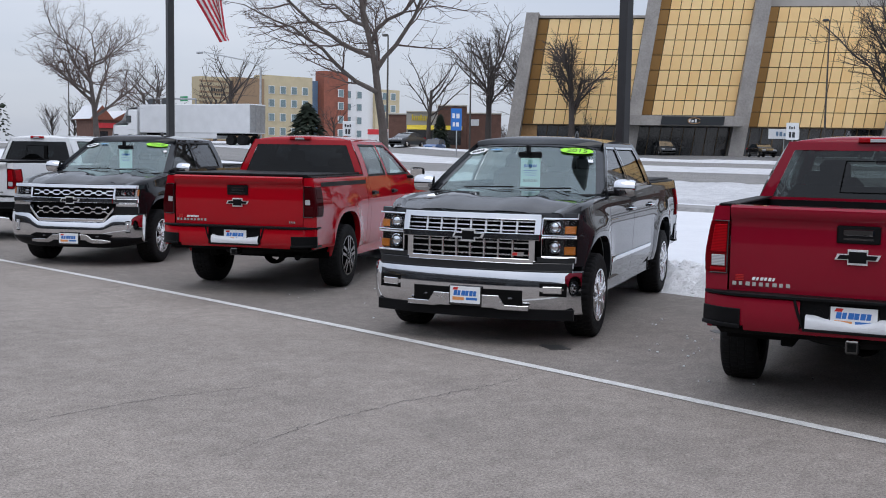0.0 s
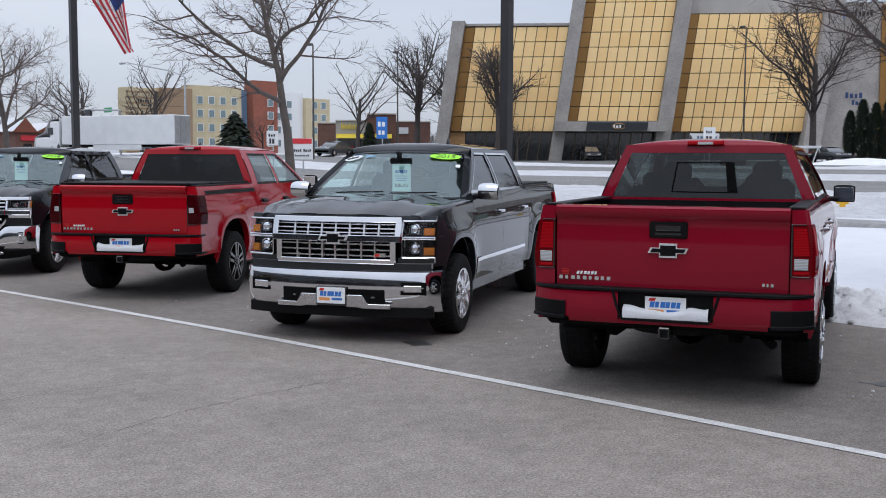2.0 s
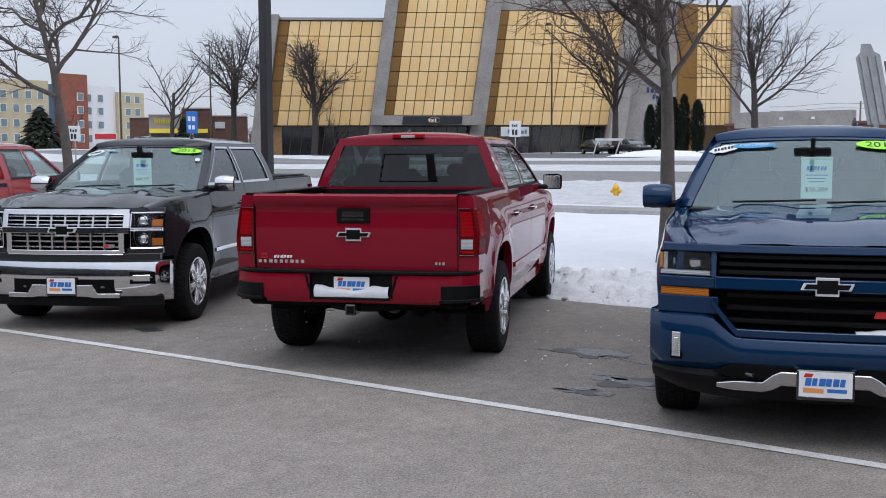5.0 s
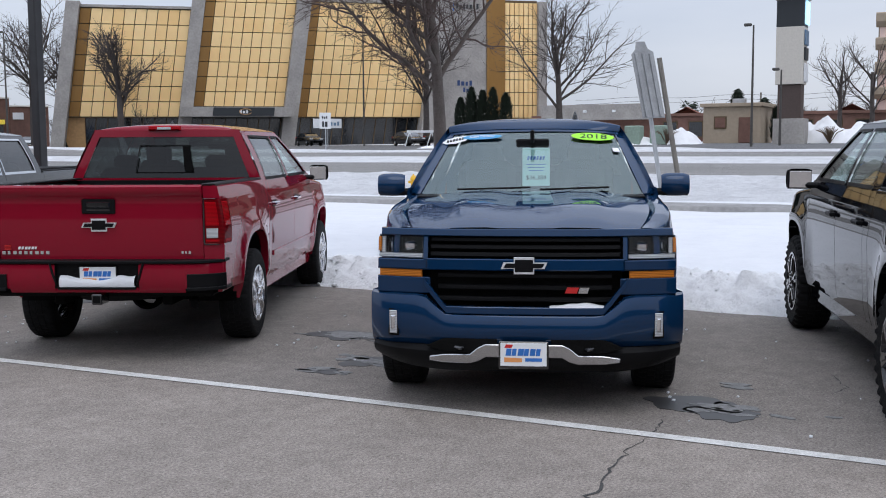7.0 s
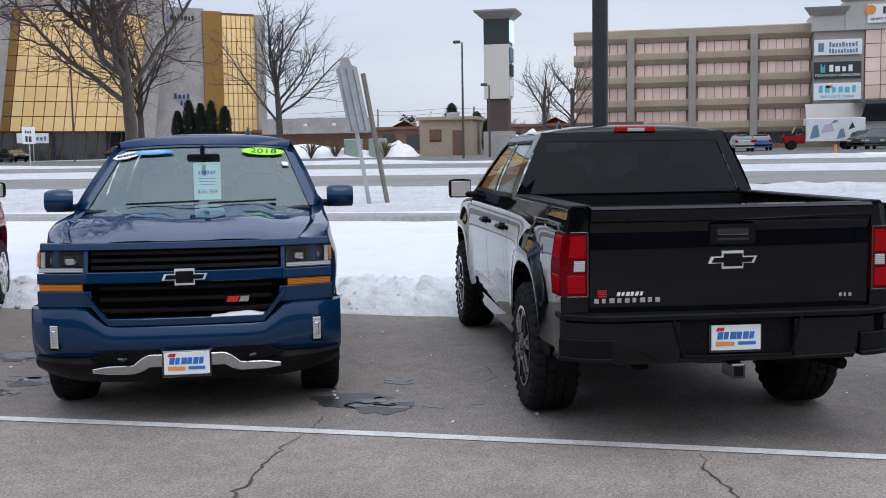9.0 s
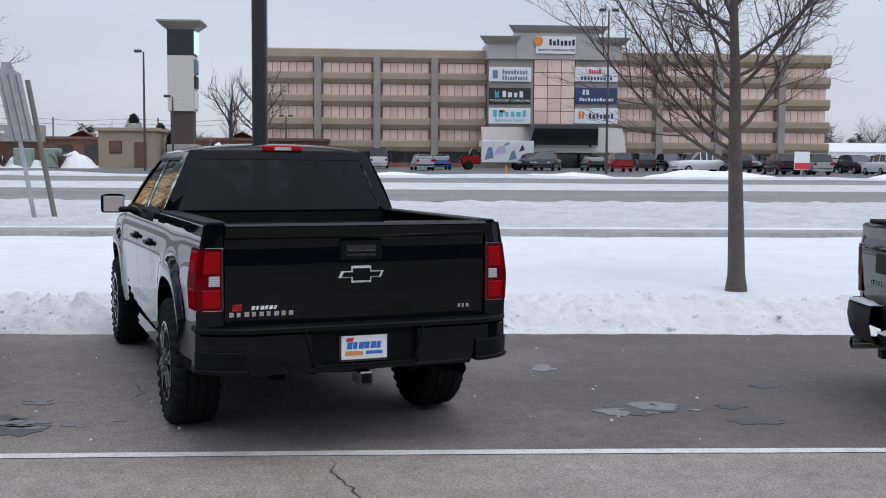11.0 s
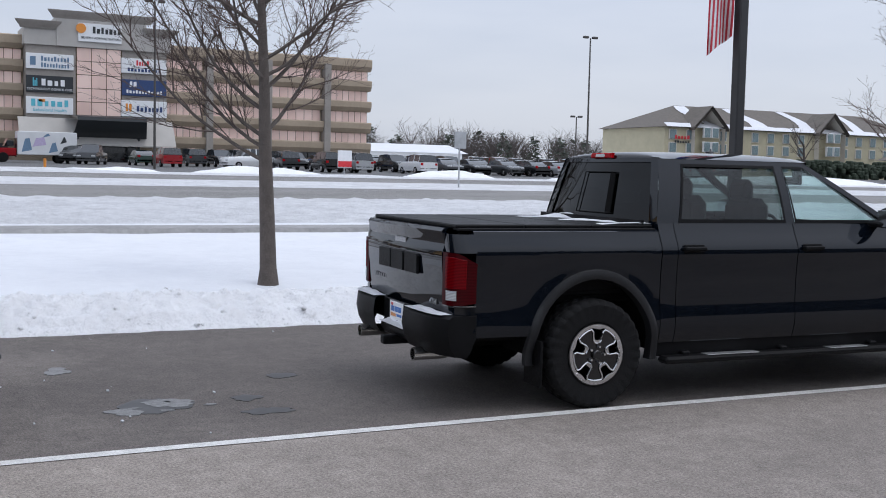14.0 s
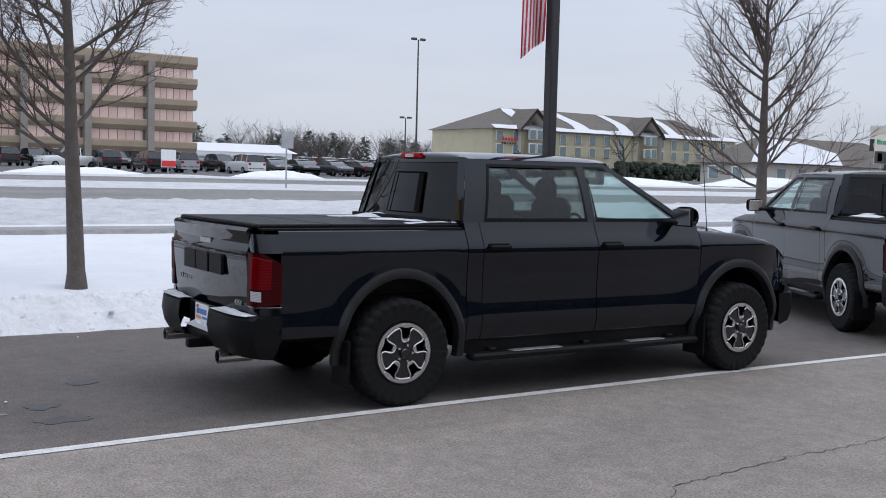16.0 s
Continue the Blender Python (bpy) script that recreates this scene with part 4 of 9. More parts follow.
    ins.box((1.20, 0, 1.14), (0.44, 1.62, 0.26), 0.08)
    ins.make("dashboard", LIGHTSEAT, t)
    for y in (-0.42, 0.42):
        s = MB().box((0.30, y, 0.98), (0.52, 0.52, 0.20), 0.07)
        s.box((0.02, y, 1.28), (0.16, 0.50, 0.58), 0.07, pose(0.0, 0, 0.0)).box((-0.04, y, 1.63), (0.10, 0.27, 0.19), 0.045)
        s.make("front_seat", SEAT, t)
    rbx = k["cab_r"] + 0.21
    bs = MB().box((rbx + 0.26, 0, 0.98), (0.48, 1.42, 0.20), 0.07).box((rbx, 0, 1.26), (0.14, 1.42, 0.5), 0.06)
    for y in (-0.45, 0.45):
        bs.box((rbx + 0.02, y, 1.56), (0.09, 0.26, 0.14), 0.04)
    bs.make("rear_bench", SEAT, t)
    sw = [(0.90 + 0.06 * math.sin(a), 0.42 + 0.19 * math.cos(a), 1.22 + 0.17 * math.sin(a)) for a in span(0, 2 * math.pi, 25)]
    MB().tube(sw, 0.016, 6).make("steering_wheel", TRIM, t)
    MB().box((0.86, 0, 1.72), (0.03, 0.26, 0.07), 0.012).box((0.92, 0, 1.775), (0.10, 0.03, 0.10), 0.008).make("rear_view_mirror", TRIM, t)
    # hood with its raised panel and cowl
    P = []
    for x in span(1.40, k["nose"] - 0.06, 16):
        row = []
        hy = 0.825 - 0.13 * max(0, (x - 2.0) / 0.7) ** 2
        for u in span(-1, 1, 25):
            y = u * hy
            q = abs(y)
            bulge = 0.030 * smooth_table([(0.0, 0.55), (0.16, 0.55), (0.24, 1.0), (0.46, 1.0), (0.58, 0.2), (0.8, 0)], q) * smooth_table([(1.4, 0.7), (1.7, 1), (2.5, 0.8), (2.7, 0.4)], x)
            fall = 0.028 * abs(u) ** 4 + (0.10 * max(0, (x - 2.25) / 0.45) ** 2 if ram else 0.0)
            xx = x - (0.13 * abs(y / 0.92) ** 2.6) * max(0, (x - 1.9) / 0.8)
            row.append((xx, y, hood(x) + 0.018 + bulge - fall - (0.02 * max(0, (x - 2.58) / 0.1) ** 2)))
        P.append(row)
    MB().grid(P).make("hood", col, t, sharp=45)
    MB().slab([[(wsb + 0.13 * (1 - u * u) - 0.09, u * 0.84, hood(1.4) - 0.005), (wsb + 0.13 * (1 - u * u) + 0.10, u * 0.84, hood(1.45) - 0.008)] for u in span(-1, 1, 11)], (0, 0, 0.012)).make("cowl", TRIM, t)
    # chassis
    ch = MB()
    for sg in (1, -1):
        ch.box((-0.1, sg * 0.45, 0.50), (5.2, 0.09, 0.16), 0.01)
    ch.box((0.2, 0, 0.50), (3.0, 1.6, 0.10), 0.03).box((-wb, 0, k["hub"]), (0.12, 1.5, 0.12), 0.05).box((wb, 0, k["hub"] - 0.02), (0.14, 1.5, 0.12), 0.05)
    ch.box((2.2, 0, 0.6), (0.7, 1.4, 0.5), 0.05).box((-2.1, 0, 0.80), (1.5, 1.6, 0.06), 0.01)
    # added filler block behind the rear bumper; keeps light from showing through gaps
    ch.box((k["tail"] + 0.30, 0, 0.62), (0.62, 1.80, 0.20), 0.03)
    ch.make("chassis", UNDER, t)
    MB().tube([(-1.4, 0.30, 0.50), (-1.1, 0.30, 0.50), (-0.2, 0.30, 0.50)], [0.10, 0.13, 0.13], 12).make("muffler", EXHAUST, t, "dull steel muffler")
    for sg in (1, -1):
        MB().slab([[(x, sg * 0.52, 0.47 + 0.10 * ((x + wb) / 0.7) ** 2) for x in span(-wb - 0.68, -wb + 0.68, 9)], [(x, sg * 0.58, 0.47 + 0.10 * ((x + wb) / 0.7) ** 2) for x in span(-wb - 0.68, -wb + 0.68, 9)]], (0, 0, 0.03)).make("leaf_spring", RUST, t, "rust-brown leaf spring")
    MB().lathe([(0.16, -0.10), (0.36, -0.10), (0.38, -0.06), (0.38, 0.06), (0.36, 0.10), (0.16, 0.10)], 28, pose(-2.42, 0, 0.56, 90, 0, 0), True).make("spare_wheel", RUBBER, t)
    MB().lathe([(0.11, -0.09), (0.15, -0.04), (0.15, 0.04), (0.11, 0.09)], 16, pose(-wb, 0.0, k["hub"], 0, 0, 90)).make("differential", UNDER, t)
    for x in (wb, -wb):
        for sg in (1, -1):
            wheel(t, k, x, sg, rimstyle, rimmat, face)
    # bed
    xe, xf = k["tail"] + 0.06, k["cab_r"] - 0.08
    for sg in (1, -1):
        MB().slab([[(x, sg * 0.80, z) for z in (0.86, rail - 0.01)] for x in span(xe, xf, 4)], (0, sg * 0.03, 0)).make("bed_wall", TRIM, t)
        MB().slab([[(x, sg * y, rail - 0.004) for y in (0.80, side_y(k, -2.4, rail) - 0.015)] for x in span(xe - 0.03, xf + 0.06, 4)], (0, 0, 0.016), None, 0.006).make("rail_cap", TRIM, t)
    MB().box(((xe + xf) / 2, 0, 0.85), (xf - xe, 1.62, 0.03)).make("bed_floor", TRIM, t)
    MB().box((xf, 0, 1.12), (0.03, 1.62, 0.55)).make("bulkhead", TRIM, t)
    if cover:
        n = 3
        for i in range(n):
            a, b = xe - 0.035 + (xf - xe + 0.10) * i / n, xe - 0.035 + (xf - xe + 0.10) * (i + 1) / n
            MB().box(((a + b) / 2, 0, rail + 0.022), (b - a - 0.008, 1.72, 0.03), 0.008).make("bed_cover_panel", TRIM, t, "black folding bed cover panel")
    bc = bumper or col
    E3 = ((0, 1, 0), (0, 0, 1))
    if rear == "chevy":
        gx = k["tail"]

        def gate(y, z, off=0.0):
            d = curve_table([(0.78, 0.0), (1.00, 0.012), (1.22, 0.016), (1.30, 0.012), (1.34, 0.045), (1.40, 0.055), (1.412, 0.03)], z) + 0.02 * (1 - (y / 0.83) ** 2)
            return (gx - d - off, y, z)

        g = MB()
        zs = [0.79, 0.80, 0.90, 1.0, 1.1, 1.2, 1.26, 1.30, 1.32, 1.34, 1.37, 1.395, 1.410]
        ysg = [-0.826, -0.822, -0.6, -0.4, -0.2, 0, 0.2, 0.4, 0.6, 0.822, 0.826]
        g.grid([[(lambda p: (p[0] + (0.02 if abs(y) > 0.824 else 0), p[1], p[2]))(gate(y, z)) for z in zs] for y in ysg])
        g.grid([[gate(y, 1.410), (gx + 0.05, y, 1.412), (gx + 0.05, y, 0.85)] for y in ysg])
        gt_ = g.make("tailgate", col, t, sharp=40)
        hp = gate(0, 1.24, 0.002)
        MB().box((hp[0] - 0.004, 0.0, 1.242), (0.02, 0.27, 0.118), 0.012).make("gate_handle_bezel", TRIM, gt_)
        MB().box((hp[0] - 0.014, 0.0, 1.258), (0.02, 0.19, 0.045), 0.008).box((hp[0] - 0.010, 0, 1.215), (0.012, 0.19, 0.02), 0.004).make("gate_handle", SATIN, gt_)
        b0 = gate(0, 1.095, 0.001)
        bowtie(gt_, (b0[0], 0, 1.095), (0, -1, 0), (0, 0, 1), 0.285, *gate_badge)
        for y, n, w, h in ((0.60, 9, 0.40, 0.028), (-0.69, 3, 0.085, 0.024)):
            p = gate(y, 0.875, 0.001)
            bar_letters(gt_, p, (0, -1, 0), (0, 0, 1), n, w, h, CHROME, "lettering_bar")
        p = gate(0.62, 0.915, 0.001)
        m = frm(p, (0, -1, 0), (0, 0, 1))
        for i in range(4):
            MB().prism([(-0.16, -0.018 + i * 0.011), (-0.105, -0.018 + i * 0.011), (-0.105, -0.012 + i * 0.011), (-0.16, -0.012 + i * 0.011)], 0.003, m).make("decal_stripe", REDBADGE, gt_)
        bar_letters(gt_, gate(0.59, 0.912, 0.001), (0, -1, 0), (0, 0, 1), 6, 0.16, 0.022, STICKWHITE, "decal_bar", 0.3, 0.3)
        # tail lamps wrap round the corner
        l0, l1 = lamp_z
        for sg in (1, -1):
            def lamp(u, z, off=0.0):
                """u from the gate round the corner to the side."""
                if u < 0.5:
                    return (gx - 0.018 - off + 0.012 * u * 2, sg * (0.832 + (side_y(k, gx, z) - 0.015 - 0.832) * u * 2), z)
                v = (u - 0.5) * 2
                x = gx + 0.012 + 0.17 * v
                return (x - off * (1 - v), sg * (side_y(k, x, z) + 0.004 + off * v), z)

            tl = MB().grid([[lamp(0, z, -0.03) for z in span(l0, l1, 9)]] + [[lamp(u, z, 0.014) for z in span(l0, l1, 9)] for u in (0, 0.12, 0.25, 0.37, 0.46, 0.5, 0.56, 0.7, 0.85, 1.0)] + [[lamp(1, z, -0.03) for z in span(l0, l1, 9)]]).make("tail_lamp", DEEPLENS if lens_mat is REDLENS else lens_mat, t, "red wraparound tail lamp")
            stops = ((l0 + 0.14, l1 - 0.02, 0.06, 0.44), (l0 + 0.01, l0 + 0.033, 0.06, 0.44)) if lamp_style == "lower" else ((l0 + 0.215, l1 - 0.015, 0.07, 0.43), (l0 + 0.015, l0 + 0.12, 0.07, 0.43))
            for q0, q1, a_, b_ in stops:
                MB().slab([[lamp(u, z, 0.012) for z in span(q0, q1, 3)] for u in span(a_, b_, 4)], (-0.006, 0, 0), None, 0.004).make("stop_lens", lens_mat, tl)
                MB().slab([[lamp(u, z, 0.012) for z in span(q0, q1, 3)] for u in span(0.56, 0.92, 4)], (0, sg * 0.005, 0), None, 0.004).make("stop_lens", lens_mat, tl)
            z0, z1 = (l0 + 0.045, l0 + 0.12) if lamp_style == "lower" else (l0 + 0.14, l0 + 0.20)
            MB().slab([[lamp(u, z, 0.010) for z in (z0, z1)] for u in span(0.08, 0.40 if lamp_style == "lower" else 0.30, 4)], (-0.009, 0, 0), None, 0.003).make("reversing_lamp", WHITELENS, tl)
            MB().slab([[lamp(u, z, 0.006) for z in (l0 - 0.008, l0)] for u in span(0, 0.45, 3)], (-0.012, 0, 0), None, 0.002).slab([[lamp(u, z, 0.006) for z in (l1, l1 + 0.008)] for u in span(0, 0.45, 3)], (-0.012, 0, 0), None, 0.002).slab([[lamp(u, z, 0.012) for z in span(l0 - 0.005, l1 + 0.005, 5)] for u in (0.0, 0.04)], (-0.008, 0, 0), None, 0.002).make("lamp_rim", SATIN, tl)
            # corner skin above and below the lamp
            MB().grid([[lamp(u, z, 0.004) for z in (0.79, 0.84, l0 - 0.008)] for u in span(0, 0.5, 5)]).make("bed_corner", col, t)
            MB().grid([[lamp(u, z, 0.006) for z in (l1 + 0.008, 1.35, rail - 0.004)] for u in span(0, 0.5, 5)]).make("bed_corner", col, t)
        # rear bumper with corner steps
        before = set(bpy.data.objects)
        bx = gx - 0.13

        def bump(y, v):
            wrap = 0.14 * max(0, (abs(y) - 0.62) / 0.36) ** 3
            return bx + wrap

        rb_ = MB()
        prof = [(0.10, 0.80), (0.03, 0.805), (0.0, 0.79), (-0.006, 0.70), (0.002, 0.60), (0.03, 0.565), (0.10, 0.56)]
        for sg in (1, -1):
            rb_.grid([[(bump(y, 0) + dx, sg * y, z) for dx, z in prof] for y in (0.335, 0.36, 0.5, 0.62, 0.70)])
            rb_.grid([[(bump(y, 0) + dx, sg * y, z) for dx, z in prof[:5]] for y in (0.70, 0.78, 0.86, 0.93, 0.99)])
            rb_.grid([[(bump(0.99, 0) + dx, sg * 0.99, z) for dx, z in prof[:5]], [(gx + 0.16, sg * (side_y(k, gx + 0.16, 0.75) + 0.012), z) for dx, z in prof[:5]]])
        rb_.grid([[(bx + 0.02 + dx * 0.9, y, 0.56 + (z - 0.56) * 0.2) for dx, z in prof] for y in span(-0.335, 0.335, 3)])
        rbo = rb_.make("rear_bumper", bc, t, sharp=40)
        pad = MB()
        for sg in (1, -1):
            pad.slab([[(bump(y, 0) - 0.012, sg * y, 0.80), (bump(y, 0) + 0.13, sg * y, 0.80)] for y in (0.0, 0.3, 0.62, 0.70, 0.78, 0.86, 0.93, 0.99)], (0, 0, 0.022), None, 0.006)
        pad.make("bumper_step_pad", TRIM, rbo)
        for sg in (1, -1):
            cst = MB()
            cst.slab([[(bump(y, 0) - 0.004, sg * y, 0.60), (bump(y, 0) - 0.010, sg * y, 0.715)] for y in (0.72, 0.76, 0.80, 0.84, 0.88, 0.92, 0.965, 0.995)], (-0.012, 0, 0), None, 0.004)
            cst.slab([[(bump(y, 0) - 0.035, sg * y, 0.585), (bump(y, 0) + 0.12, sg * y, 0.585)] for y in (0.72, 0.80, 0.88, 0.95, 1.0)], (0, 0, 0.025), None, 0.005)
            cst.make("corner_step", TRIM, rbo)
        rec = MB().slab([[(bx + 0.045, y, 0.60), (bx + 0.045, y, 0.80)] for y in span(-0.335, 0.335, 5)], (-0.006, 0, 0), None, 0.002)
        for sg in (1, -1):
            rec.slab([[(bx + 0.05, sg * 0.335, z), (bx + 0.0, sg * 0.338, z)] for z in (0.60, 0.79)], (0, -sg * 0.004, 0), None, 0.001)
            rec.lathe([(0.001, -0.012), (0.025, -0.012), (0.03, 0.0)], 14, pose(bx + 0.035, sg * 0.22, 0.715, 0, 0, 90))
        rec.make("plate_recess", TRIM, rbo)
        plate(t, (bx + 0.034, 0, 0.695), (0, -1, 0), (0, 0, 1))
        if snow_lip:
            sn = MB()
            P = []
            for y in span(-0.30, 0.30, 22):
                h = 0.045 + 0.035 * abs(y / 0.3) + 0.02 * noise.noise(Vector((y * 9, snow_lip, 0)))
                P.append([(bx + 0.04, y, 0.615), (bx - 0.004, y, 0.612), (bx - 0.012, y, 0.612 + h * 0.6), (bx + 0.004, y, 0.612 + h), (bx + 0.032, y, 0.62 + h * 1.1)])
            sn.grid(P)
            tagged(sn.make("snow_patch", SNOW, None, "", 60, t.matrix_basis.copy()), "small drift of fresh snow caught in the plate recess", "snow patch", "snow on pickups")
        hk = MB().box((bx + 0.06, 0, 0.515), (0.16, 0.085, 0.085), 0.008)
        hk.make("hitch_receiver", SATIN, t)
        # a near-black plate on the receiver's end paints the shade of its hole
        MB().box((bx - 0.021, 0, 0.515), (0.004, 0.055, 0.055)).make("hitch_hole_shade", UNDER, t)
        rib = [(bx - 0.004, -0.375, 0.812), (bx - 0.008, -0.345, 0.70), (bx - 0.006, -0.31, 0.603), (bx - 0.004, 0.31, 0.603), (bx - 0.008, 0.345, 0.70), (bx - 0.004, 0.375, 0.812)]
        MB().tube(rib, 0.010, 6).make("recess_rib", TRIM, rbo)
        for y in (-0.80, -0.46, 0.46, 0.80):
            MB().lathe([(0.001, -0.012), (0.011, -0.012), (0.014, 0.004)], 12, pose(bump(abs(y), 0) - 0.004, y, 0.70, 0, 0, 90)).make("parking_sensor", SATIN, rbo)
        for ob in set(bpy.data.objects) - before:
            if drop and ob.type == "MESH":
                for v in ob.data.vertices:
                    v.co.z -= drop * min(1, max(0, (0.86 - v.co.z) / 0.10))
        MB().tube([(-1.6, -0.60, 0.44), (-2.5, -0.62, 0.46), (-2.86, -0.72, 0.45)], 0.035, 10).make("exhaust_pipe", UNDER, t, "dull steel exhaust pipe")
    elif rear == "ram":
        gx = k["tail"]

        def gate(y, z, off=0.0):
            d = smooth_table([(0.66, 0.0), (0.80, 0.025), (0.86, 0.03), (1.15, 0.045), (1.22, 0.020), (1.25, 0.03), (1.31, 0.05), (1.335, 0.03)], z) + 0.03 * (1 - (y / 0.83) ** 2)
            return (gx - d - off, y, z)

        zs = [0.66, 0.70, 0.76, 0.80, 0.86, 0.95, 1.05, 1.15, 1.18, 1.22, 1.24, 1.27, 1.31, 1.335]
        ysg = [-0.80, -0.795, -0.6, -0.4, -0.2, 0, 0.2, 0.4, 0.6, 0.795, 0.80]
        gt_ = MB().grid([[(lambda p: (p[0] + (0.03 if abs(y) > 0.797 else 0), p[1], p[2]))(gate(y, z)) for z in zs] for y in ysg]).grid([[gate(y, 1.335), (gx + 0.04, y, 1.335)] for y in ysg]).make("tailgate", col, t, sharp=40)
        # broad raised lettering, drawn as plain bars
        for yy in (0.285, 0.0, -0.285):
            m = frm((gate(yy, 1.045)[0], yy, 1.045), (0, -1, 0), (0, 0, 1))
            q = MB().prism([(-0.13, -0.075), (0.13, -0.075), (0.13, 0.06), (0.11, 0.075), (-0.13, 0.075)], 0.022, m, 0.007)
            q.make("gate_lettering", TRIM, gt_, "raised matte black badge bars")
        bar_letters(gt_, gate(0.45, 0.885, 0.001), (0, -1, 0), (0, 0, 1), 6, 0.30, 0.030, DARKALLOY, "lettering_bar")
        text_part("drive_badge", "4X4", 0.062, STEEL, gt_, frm(gate(-0.63, 0.79, 0.004), (0, -1, 0), (0, 0, 1)), 0.004, width=1.25, shear=0.2)
        MB().box((gx - 0.055, 0, 1.20), (0.015, 0.24, 0.05), 0.01).make("gate_handle", SATIN, gt_)
        for sg in (1, -1):
            def lamp(u, z, off=0.0):
                """A well-rounded corner from the gate, u = 0, to the side, u = 1."""
                f = u * math.pi / 2
                c_, s_ = max(0.0, math.cos(f)), max(0.0, math.sin(f))
                e = side_y(k, gx + 0.14, z) + 0.003 - 0.80
                return (gx + 0.14 - 0.165 * c_ ** 0.72 - off * c_, sg * (0.80 + e * s_ ** 0.72 + off * s_), z)

            us = (0, 0.08, 0.18, 0.28, 0.38, 0.48, 0.58, 0.68, 0.78, 0.88, 1.0)
            zt = lambda u: 1.165 - 0.075 * max(0, (u - 0.4) / 0.6) ** 2
            zb = lambda u: 0.79 + 0.02 * max(0, (u - 0.4) / 0.6) ** 2
            tl = MB().grid([[lamp(0, z, -0.03) for z in span(0.79, 1.165, 11)]] + [[lamp(u, z, 0.016) for z in span(zb(u), zt(u), 11)] for u in us] + [[lamp(1, z, -0.02) for z in span(zb(1), zt(1), 11)]]).make("tail_lamp", DARKLENS, t, "tall red wraparound tail lamp")
            for a_, b_, q0, q1 in ((0.08, 0.80, 0.91, 1.135),):
                MB().slab([[lamp(u, z, 0.014) for z in span(q0, q1 - 0.05 * max(0, u - 0.4), 4)] for u in span(a_, b_, 9)], (-0.005, sg * 0.004, 0), None, 0.003).make("stop_lens", DEEPLENS, tl)
            MB().slab([[lamp(u, z, 0.012) for z in (0.825, 0.895)] for u in span(0.12, 0.52, 6)], (-0.006, sg * 0.005, 0), None, 0.003).make("reversing_lamp", WHITELENS, tl)
            MB().slab([[lamp(u, z, 0.010) for z in (0.78, 0.79)] for u in us], (0, sg * 0.010, 0), None, 0.002).make("lamp_rim", SATIN, tl)
            MB().grid([[lamp(u, z, 0.002) for z in (0.60, 0.70, 0.79)] for u in us]).make("bed_corner", col, t)
            MB().grid([[lamp(u, z, 0.002) for z in (1.165, 1.22, rail - 0.03)] for u in us]).make("bed_corner", col, t)
        bx = gx - 0.15
        prof = [(0.16, 0.72), (0.03, 0.725), (0.0, 0.70), (-0.012, 0.60), (0.01, 0.50), (0.05, 0.43), (0.14, 0.42)]
        rb_ = MB()
        for sg in (1, -1):
            yl = (0.32, 0.36, 0.55, 0.70, 0.82, 0.92, 0.985)
            rb_.grid([[(bx + 0.10 * max(0, (y - 0.6) / 0.4) ** 2.5 + dx, sg * y, z) for dx, z in prof] for y in yl])
            rb_.grid([[(bx + 0.10 * (0.385 / 0.4) ** 2.5 + dx, sg * 0.985, z) for dx, z in prof], [(gx + 0.03 + dx * 0.5, sg * 0.998, max(z, 0.46)) for dx, z in prof], [(gx + 0.15, sg * 0.985, max(z, 0.56)) for dx, z in prof]])
        rb_.grid([[(bx + 0.06 + dx * 0.6, y, 0.43 + (z - 0.42) * 0.35) for dx, z in prof] for y in span(-0.32, 0.32, 3)])
        rbo = rb_.make("rear_bumper", TRIM, t, "matte black rear bumper", sharp=40)
        MB().slab([[(bx + 0.085, y, 0.52), (bx + 0.085, y, 0.72)] for y in span(-0.32, 0.32, 3)], (-0.006, 0, 0)).make("plate_recess", TRIM, rbo)
        plate(t, (bx + 0.07, -0.02, 0.635), (0, -1, 0), (0, 0, 1))
        for sg in (1, -1):
            MB().lathe([(0.040, -0.16), (0.045, 0.10), (0.050, 0.10), (0.046, -0.16)], 20, pose(bx + 0.07, sg * 0.60, 0.405, 0, 8, 90)).make("exhaust_tip", EXHAUST, t, "chromed oval exhaust tip")
        MB().box((bx + 0.06, 0, 0.42), (0.22, 0.08, 0.07), 0.008).make("hitch_receiver", TRIM, t)
        MB().tube([(1.52, -0.82, 1.27), (1.515, -0.82, 1.33), (1.42, -0.82, 2.10)], [0.014, 0.004, 0.0025], 6).make("whip_antenna", TRIM, t, "thin whip antenna on the fender")
        for s0, y0, y1, xx, zz in ((1, -0.30, 0.30, bx + 0.05, 0.53), (2, -0.92, -0.34, bx + 0.02, 0.724), (3, 0.34, 0.90, bx + 0.02, 0.724)):
            P = []
            for y in span(y0, y1, 18):
                h = (0.05 if s0 == 1 else 0.028) * (0.7 + 0.6 * noise.noise(Vector((y * 7, s0, 0)))) * min(1, 6 * min(y - y0, y1 - y) + 0.15)
                xw = 0.10 * max(0, (abs(y) - 0.6) / 0.4) ** 2.5
                P.append([(xx + xw - 0.02, y, zz), (xx + xw - 0.016, y, zz + h), (xx + xw + 0.05, y, zz + h * 1.2), (xx + xw + 0.09, y, zz)])
            tagged(MB().grid(P).make("snow_patch", SNOW, None, "", 60, t.matrix_basis.copy()), "thin ridge of snow lying on the rear bumper", "snow patch", "snow on pickups")
        P = []
        for x in span(-1.75, -1.22, 15):
            a0 = max(0.0, (x + 1.75) / 0.53)
